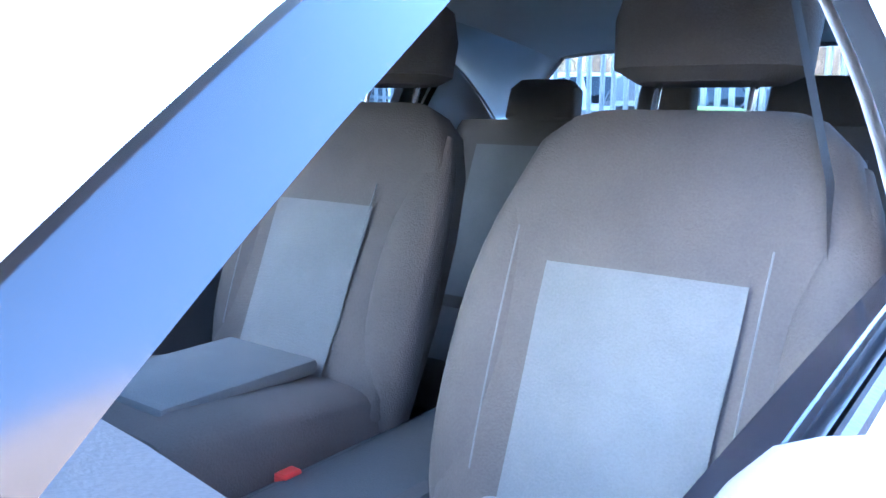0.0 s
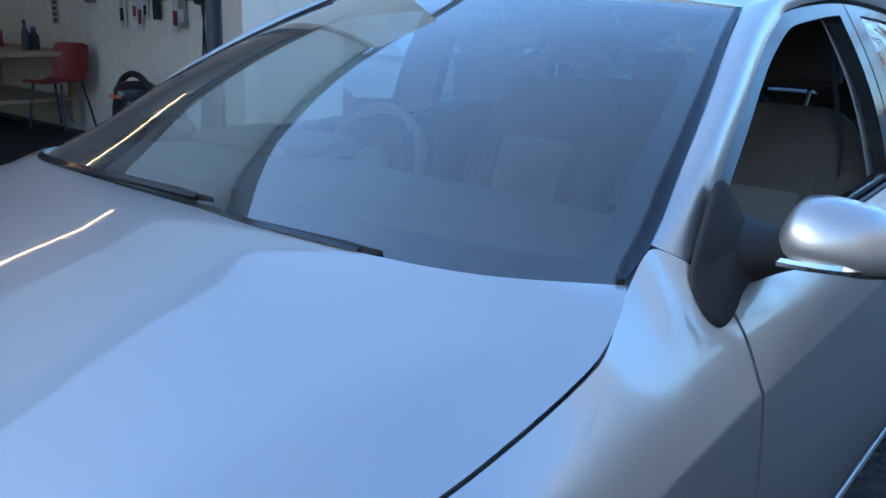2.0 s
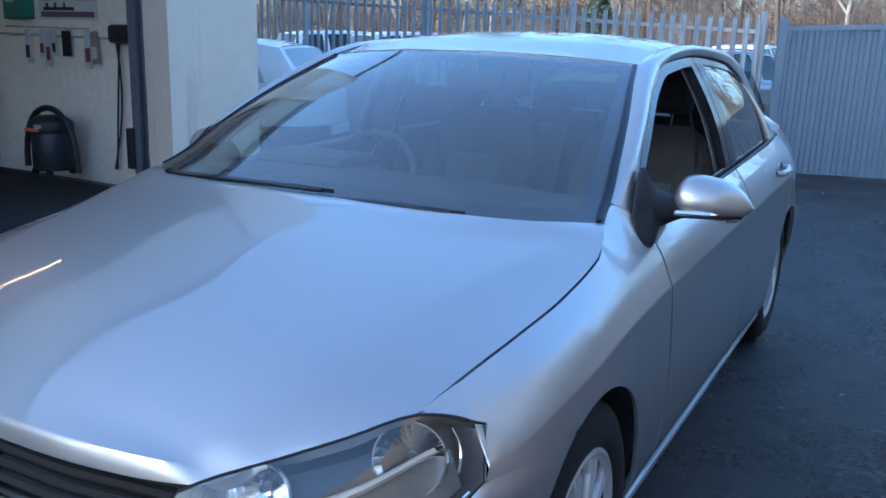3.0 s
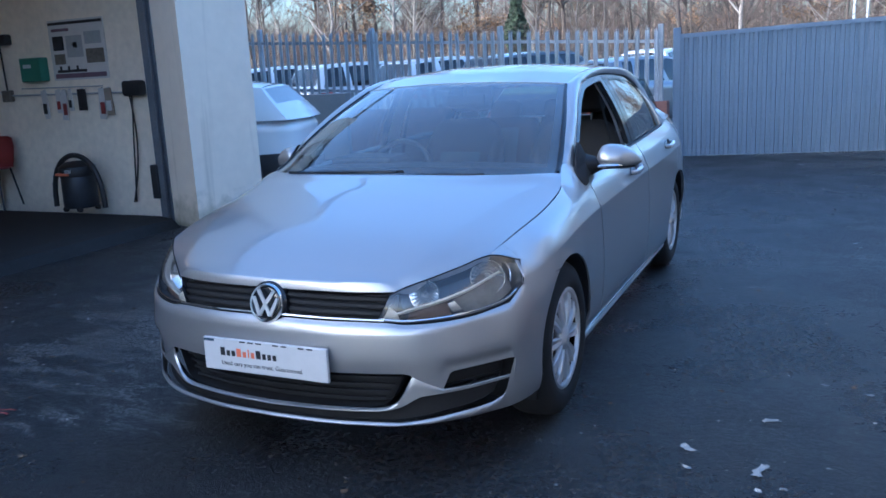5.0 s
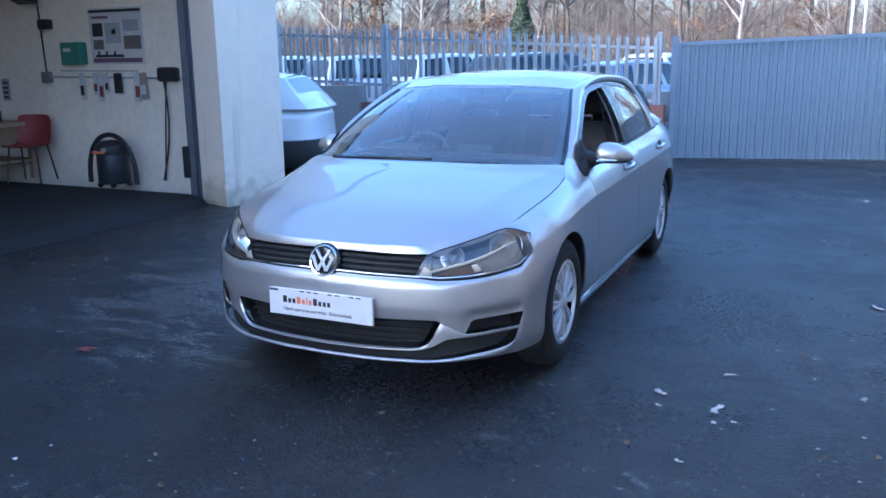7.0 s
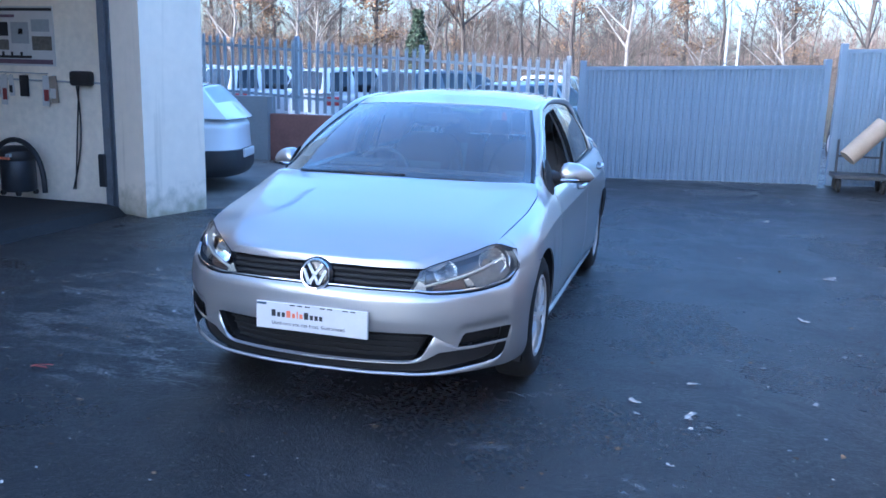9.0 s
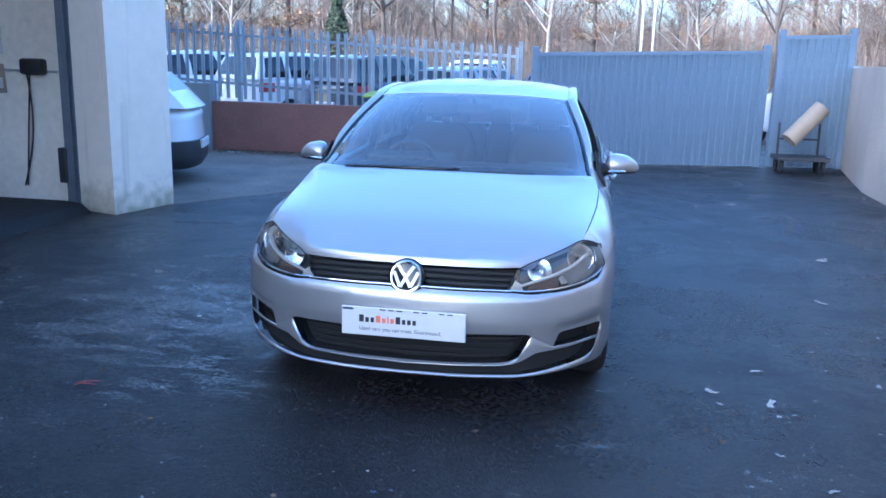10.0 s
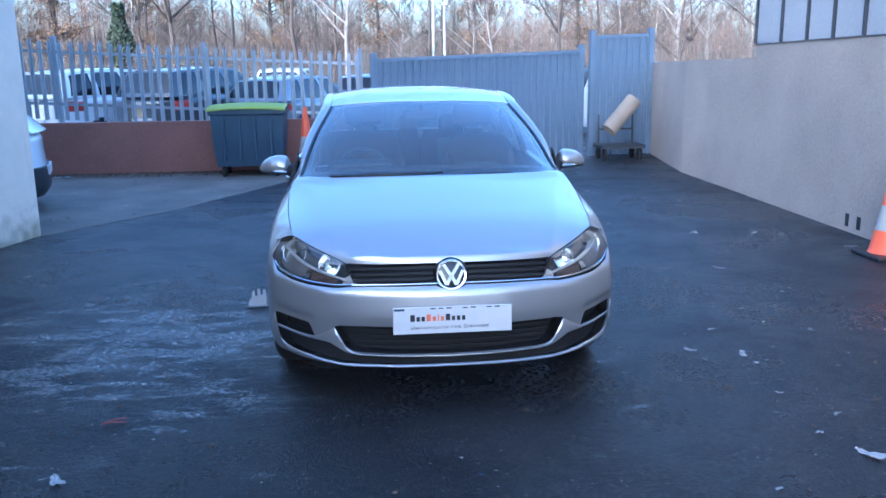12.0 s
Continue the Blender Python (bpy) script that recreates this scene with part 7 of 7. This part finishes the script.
for a in (0.6, 2.5, 4.0, 5.4):
    part("castor", rod(bmesh.new(), (0.16 * cos(a) - 0.015, 0.16 * sin(a), 0.03), (0.16 * cos(a) + 0.015, 0.16 * sin(a), 0.03), 0.03, n=12), M["black"], vac)


def red_chair(x, y, rz):
    t = thing("plastic_chair", "red moulded plastic chair with steel legs", "chair", at=(x, y, SLAB), rz=rz)
    bm = bmesh.new()
    grid(bm, [[(w * f, yy - 0.03 * f * f, z + 0.015 * f * f) for f in steps(-1, 1, 8)] for yy, z, w in ((-0.22, 0.43, 0.2), (-0.18, 0.45, 0.22), (0.05, 0.43, 0.22), (0.17, 0.45, 0.21))])
    part("seat", bm, M["red_dark"], t, smooth=True)
    bm = bmesh.new()
    grid(bm, [[(w * f, yy - 0.05 * f * f, z) for f in steps(-1, 1, 8)] for yy, z, w in ((0.17, 0.45, 0.21), (0.22, 0.52, 0.2), (0.25, 0.68, 0.21), (0.27, 0.78, 0.19), (0.275, 0.80, 0.14))])
    part("backrest", bm, M["red_dark"], t, smooth=True)
    for sx in (-1, 1):
        for ya, yb in ((-0.15, -0.2), (0.14, 0.24)):
            part("leg", rod(bmesh.new(), (sx * 0.16, ya, 0.44), (sx * 0.2, yb, 0), 0.011), M["steel_dark"], t)


red_chair(-6.82, WY - 0.42, 25)
bench = thing("workbench", "cluttered wooden workbench against the wall", "workbench", at=(-7.75, WY - 0.55, SLAB))
part("benchtop", box(bmesh.new(), (-1.2, -0.45, 0.66), (0.72, 0.5, 0.71), bev=0.006), M["wood"], bench)
for x in (-1.1, 0.62):
    for y in (-0.38, 0.42):
        part("leg", boxes(((x - 0.035, y - 0.035, 0), (x + 0.035, y + 0.035, 0.66))), M["wood"], bench)
part("shelf", box(bmesh.new(), (-1.15, -0.4, 0.22), (0.66, 0.45, 0.25)), M["wood"], bench)
for x, y, r, h, c, c2 in ((0.35, 0.2, 0.05, 0.2, "black", "blue_paint"), (0.50, 0.05, 0.035, 0.26, "steel_dark", "black"), (0.1, 0.25, 0.06, 0.16, "bin_body", "paper"), (-0.3, 0.1, 0.07, 0.24, "red_dark", "black"), (-0.6, 0.2, 0.05, 0.3, "clad", "green")):
    bot = thing("bottle", "small workshop bottle on the bench", "bottle", "bottles on the bench", (-7.75 + x, WY - 0.55 + y, SLAB + 0.71))
    bm = bmesh.new()
    lathe(bm, [(0.0005, 0.0), (r, 0.002), (r, h * 0.65), (r * 0.45, h * 0.85), (r * 0.42, h)], None, 18)
    part("bottle_body", bm, M[c], bot, smooth=True)
    bm = bmesh.new()
    lathe(bm, [(r * 0.5, h * 0.95), (r * 0.5, h * 1.12), (0.0005, h * 1.13)], None, 14)
    part("cap", bm, M[c2], bot, smooth=True)
stack = thing("paper_stack", "loose white papers on the bench", "paper", at=(-7.7, WY - 0.8, SLAB + 0.71))
part("sheets", box(bmesh.new(), (-0.16, -0.11, 0), (0.16, 0.11, 0.02), bev=0.002), M["paper"], stack)
drawing = thing("notice_sheet", "white notice with dark symbols on the wall", "notice", at=(-7.62, WY, 1.2))
part("sheet", boxes(((-0.07, -0.006, -0.14), (0.07, 0, 0.14))), M["paper"], drawing)
for k in range(4):
    part("printed_block", boxes(((-0.05, -0.009, -0.11 + 0.06 * k), (0.04, -0.006, -0.08 + 0.06 * k))), M["ink"], drawing)
flood = thing("wall_floodlight", "dark metal floodlight on a wall bracket", "lamp", at=(-6.9, WY, 2.26))
part("lamp_body", box(bmesh.new(), (-0.16, -0.24, -0.09), (0.16, -0.10, 0.09), Matrix.Rotation(radians(-20), 4, "X"), bev=0.015), M["steel_dark"], flood)
part("lamp_front", box(bmesh.new(), (-0.13, -0.25, -0.07), (0.13, -0.238, 0.07), Matrix.Rotation(radians(-20), 4, "X")), M["alloy"], flood)
part("bracket", rod(bmesh.new(), (0, -0.12, 0), (0, 0, -0.02), 0.02), M["steel_dark"], flood)
part("supply_cable", rod(bmesh.new(), (0.02, -0.012, -0.05), (0.05, -0.012, -0.85), 0.010), M["black"], flood)
sw = thing("isolator_switch", "black isolator switch on the wall", "switch", at=(-6.76, WY, 1.98))
part("case", box(bmesh.new(), (-0.07, -0.1, -0.06), (0.1, 0, 0.06), bev=0.02), M["black"], sw, smooth=True)
guide = thing("shutter_guide", "dark steel roller shutter guide beside the pier", "shutter guide", at=(-4.24, 4.12, 0))
part("channel", boxes(((-0.06, -0.07, 0), (-0.02, 0.02, OPENH)), ((-0.02, -0.07, 0), (0.02, -0.055, OPENH)), ((-0.02, 0.005, 0), (0.02, 0.02, OPENH))), M["steel_grey"], guide)
part("buffer", box(bmesh.new(), (-0.12, -0.10, 0.28), (-0.04, -0.02, 0.62), bev=0.01), M["black"], guide)
roller = thing("shutter_box", "dark steel roller shutter box over the opening", "shutter")
part("box_housing", boxes(((WX1 - 0.75, OPEN0, OPENH + 0.02), (WX1 - 0.3, OPEN1 + 0.1, OPENH + 0.24)), bev=0.01), M["steel_dark"], roller)
for x, y0 in ((-5.3, 2.22),):
    tl = thing("tube_light", "lit fluorescent tube under the workshop ceiling", "lamp", "tube lights", (x, y0, 3.2))
    part("batten", boxes(((-0.05, -0.78, 0.04), (0.05, 0.78, 0.1)), bev=0.006), M["plate"], tl)
    part("lit_tube", rod(bmesh.new(), (0, -0.74, 0.015), (0, 0.74, 0.015), 0.0065, n=12), M["tube"], tl, "glowing tube")

# ---- woodland behind the car park ----
def add_strip(bm, p, q, r, n=3):
    d = (q - p)
    u = d.orthogonal().normalized()
    w = d.normalized().cross(u)
    ring = [bm.verts.new(p + r * (cos(2 * pi * k / n) * u + sin(2 * pi * k / n) * w)) for k in range(n)]
    tip = bm.verts.new(q)
    for k in range(n):
        bm.faces.new((ring[k], ring[(k + 1) % n], tip))


def bare_tree(seed, height, bark, spread):
    """A bare winter tree: tapered trunk and limbs, and a crown of fine twigs."""
    r = random.Random(seed)
    wood, fine = bmesh.new(), bmesh.new()
    lean = Vector((r.uniform(-0.05, 0.05), r.uniform(-0.05, 0.05), 1))
    pts, p = [], Vector((0, 0, 0))
    for k in range(9):
        pts.append(p.copy())
        p += lean * height / 8 + Vector((r.uniform(-1, 1), r.uniform(-1, 1), 0)) * 0.018 * height
    r0 = height * 0.0062
    tube(wood, pts, [r0 * (1 - 0.9 * k / 8) + 0.008 for k in range(9)], 7)

    def twigs(a, b, count, size):
        for _ in range(count):
            o = a.lerp(b, r.uniform(0.2, 1.0))
            d = ((b - a).normalized() * 0.6 + Vector((r.uniform(-1, 1), r.uniform(-1, 1), r.uniform(-0.3, 1.0)))).normalized()
            e = o + d * size * r.uniform(0.5, 1.2)
            add_strip(fine, o, e, 0.007)
            for _ in range(2):
                o2 = o.lerp(e, r.uniform(0.3, 0.8))
                d2 = (d + Vector((r.uniform(-1, 1), r.uniform(-1, 1), r.uniform(-0.5, 0.9)))).normalized()
                add_strip(fine, o2, o2 + d2 * size * 0.5, 0.005)
    for k in range(17):
        f = r.uniform(0.22, 0.98)
        i = min(7, int(f * 8))
        base = pts[i].lerp(pts[i + 1], f * 8 - i)
        a = r.uniform(0, 2 * pi)
        ln = height * spread * (1.15 - f) * r.uniform(0.7, 1.1) + 0.4
        d = Vector((cos(a), sin(a), r.uniform(0.5, 1.3))).normalized()
        m1 = base + d * ln * 0.5 + Vector((0, 0, 0.03 * ln))
        end = base + d * ln + Vector((r.uniform(-0.2, 0.2), r.uniform(-0.2, 0.2), 0.15)) * ln
        rr = r0 * (1 - 0.8 * f) * 0.55 + 0.006
        limb = wood if bark != "birch" or f < 0.45 else fine
        tube(limb, [base, m1, end], [rr, rr * 0.6, rr * 0.2], 5)
        for q in range(4):
            o = (base.lerp(m1, 0.4 + 0.2 * q) if q < 3 else m1.lerp(end, 0.5))
            d3 = (d + Vector((r.uniform(-1, 1), r.uniform(-1, 1), r.uniform(-0.2, 0.8)))).normalized()
            e = o + d3 * ln * r.uniform(0.3, 0.6)
            tube(fine, [o, e], [rr * 0.4, 0.004], 3)
            twigs(o, e, 9, 0.5)
        twigs(m1, end, 12, 0.55)
    return wood, fine, bark


kinds = []
for seed, h, bark, sp in ((1, 9.5, "birch", 0.26), (2, 11.0, "bark", 0.36), (3, 8.0, "birch", 0.24), (4, 12.5, "bark", 0.33), (5, 10.5, "birch", 0.28), (6, 7.0, "bark", 0.42)):
    wood, fine, bark = bare_tree(seed, h, bark, sp)
    t = thing("tree", "pale bare winter birch with fine twigs" if bark == "birch" else "brown bare winter tree with fine twigs", "tree", "bare trees")
    part("trunk", wood, M[bark], t, smooth=True)
    part("crown", fine, M["twig"], t)
    kinds.append(t)
tr = random.Random(21)
spots = []
for k in range(96):
    depth = 25 + 45 * (k / 96) ** 1.1
    x = tr.uniform(-1, 1) * (depth * 0.62 + 5) - 1.5
    if any((x - a) ** 2 + (depth - b) ** 2 < 1.2 for a, b in spots):
        continue
    spots.append((x, depth))
for k, (x, y) in enumerate(spots):
    m = pose(x, y, -0.1, 0, 0, tr.uniform(0, 360)) @ Matrix.Diagonal((1, 1, 1, 1))
    if k < len(kinds):
        kinds[k].matrix_basis = m
    else:
        src = kinds[tr.randrange(len(kinds))]
        c = copy_thing(src, m)
        s = tr.uniform(0.8, 1.3)
        c.scale = (s, s, s)

# one dark ivy-clad tree
ivy = thing("evergreen_tree", "dark ivy-clad evergreen tree among the bare ones", "tree", at=(-9.3, 29, 0))
part("trunk", tube(bmesh.new(), [(0, 0, 0), (0.1, 0, 2.2), (0, 0.1, 3.9)], [0.2, 0.12, 0.02], 8), M["bark"], ivy, smooth=True)
bm = bmesh.new()
for k in range(2600):
    z = tr.uniform(0.6, 4.1)
    rad = 0.46 * (0.35 + 0.65 * sin(pi * min(1, z / 4.35)) ** 0.6) * (0.6 + 0.4 * tr.random()) * (0.85 + 0.3 * sin(3 * z))
    a = tr.uniform(0, 2 * pi)
    c = Vector((rad * cos(a), rad * sin(a), z))
    s = tr.uniform(0.05, 0.12)
    u = Vector((tr.uniform(-1, 1), tr.uniform(-1, 1), tr.uniform(-1, 1))).normalized()
    w = u.orthogonal().normalized()
    bm.faces.new([bm.verts.new(c + u * s), bm.verts.new(c + w * s * 0.6), bm.verts.new(c - u * s), bm.verts.new(c - w * s * 0.6)])
part("crown", bm, M["ivy"], ivy)

# thicket and rough ground
bm = bmesh.new()
for k in range(5200):
    y = tr.uniform(22, 46)
    x = tr.uniform(-1, 1) * (y * 0.66 + 6)
    p = Vector((x, y, 0))
    h = tr.uniform(0.8, 3.6)
    q = p + Vector((tr.uniform(-0.5, 0.5) * h * 0.5, tr.uniform(-0.3, 0.3) * h * 0.5, h))
    add_strip(bm, p, q, 0.016)
    for _ in range(3):
        o = p.lerp(q, tr.uniform(0.3, 0.9))
        add_strip(bm, o, o + Vector((tr.uniform(-1, 1), tr.uniform(-1, 1), tr.uniform(0.1, 1.0))) * h * 0.25, 0.009)
tagged(part("thicket", bm, M["twig"]), "dense brown winter thicket behind the car park", "undergrowth", kind="stuff")
bm = bmesh.new()
grid(bm, [[(x, y, z) for x in steps(-160, 160, 40)] for y, z in ((22.5, 0.006), (24, 0.15), (34, 0.9), (60, 1.6), (75, 2.2), (120, 4.2), (125, -1))])
structure(part("bank", bm, M["grass"]), "brown wooded bank", "ground")
bm = bmesh.new()
for k in range(1900):
    y = tr.uniform(58, 118)
    x = tr.uniform(-1, 1) * (20 + 0.66 * y)
    z0 = curve([(34, 0.9), (60, 1.6), (75, 2.2), (120, 4.2)], y) - 0.2
    h = (6.2 + 1.3 * sin(0.11 * x + 0.05 * y) + 1.0 * sin(0.29 * x + 2)) * tr.uniform(0.75, 1.15)
    p = Vector((x, y, z0))
    top = p + Vector((tr.uniform(-1, 1) * 0.5, tr.uniform(-1, 1) * 0.5, h))
    add_strip(bm, p, top, 0.07)
    for _ in range(9):
        f = tr.uniform(0.15, 0.95)
        o = p.lerp(top, f)
        q = o + Vector((tr.uniform(-1, 1), tr.uniform(-1, 1), tr.uniform(0.2, 1.1))) * h * 0.24 * (1.3 - f)
        add_strip(bm, o, q, 0.03)
        for _ in range(3):
            o2 = o.lerp(q, tr.uniform(0.3, 0.9))
            add_strip(bm, o2, o2 + Vector((tr.uniform(-1, 1), tr.uniform(-1, 1), tr.uniform(-0.1, 1.0))) * h * 0.11, 0.02)
tagged(part("far_woods", bm, M["far_twig"]), "far russet-brown bare woods on the bank", "woods", kind="stuff")

# oaks and beeches that keep their dead leaves
first = None
for x, y, s in ((-19.5, 36, 1.0), (-15.5, 40, 1.15), (-23.5, 41, 1.1), (-11.8, 43, 1.0), (-5.5, 46, 1.1), (0.5, 50, 1.2), (6.5, 48, 1.1), (12.5, 47, 1.15), (-28, 44, 1.2), (18, 52, 1.2)):
    if first is None:
        first = thing("russet_tree", "slender winter tree holding rust-brown leaves", "tree", "russet trees", (x, y, 0.8))
        tips = []
        wood, leaves = bmesh.new(), bmesh.new()
        tube(wood, [(0, 0, -0.6), (0.1, 0.05, 2.5), (-0.05, 0.1, 5.2), (0.1, 0, 7.5)], [0.13, 0.1, 0.06, 0.015], 7)
        for k in range(46):
            z = tr.uniform(1.2, 7.2)
            a, ln = tr.uniform(0, 2 * pi), tr.uniform(0.7, 2.1) * (1.15 - z / 9)
            e = Vector((cos(a) * ln, sin(a) * ln, z + ln * tr.uniform(0.2, 0.8)))
            tube(wood, [(0, 0, z), e * 0.5 + Vector((0, 0, z * 0.5 + 0.05)), e], [0.03, 0.018, 0.004], 4)
            tips.append((Vector((0, 0, z)), e))
        for k in range(3400):
            a, e = tips[tr.randrange(len(tips))]
            c = a.lerp(e, tr.uniform(0.35, 1.1)) + Vector((tr.gauss(0, 0.16), tr.gauss(0, 0.16), tr.gauss(0, 0.14)))
            u = Vector((tr.uniform(-1, 1), tr.uniform(-1, 1), tr.uniform(-1, 1))).normalized() * tr.uniform(0.03, 0.07)
            w = u.orthogonal() * 0.6
            leaves.faces.new([leaves.verts.new(c + d) for d in (u, w, -u, -w)])
        part("trunk", wood, M["bark"], first, smooth=True)
        part("crown", leaves, M["russet"], first)
    else:
        copy_thing(first, pose(x, y, 1.0, 0, 0, tr.uniform(0, 360))).scale = (s, s, s)

# street lamps among the trees
for x, y, h, head in ((2.85, 30.0, 4.05, True), (2.45, 30.5, 6.5, True)):
    t = thing("street_lamp", "slim pale street lamp post", "street lamp", "street lamps", (x, y, 0))
    part("lamp_post", rod(bmesh.new(), (0, 0, 0), (0, 0, h), 0.06, 0.04, n=12), M["galv"], t, smooth=True)
    part("lantern", box(bmesh.new(), (-0.1, -0.22, h - 0.02), (0.1, 0.1, h + 0.08), bev=0.03), M["clad"], t, smooth=True)
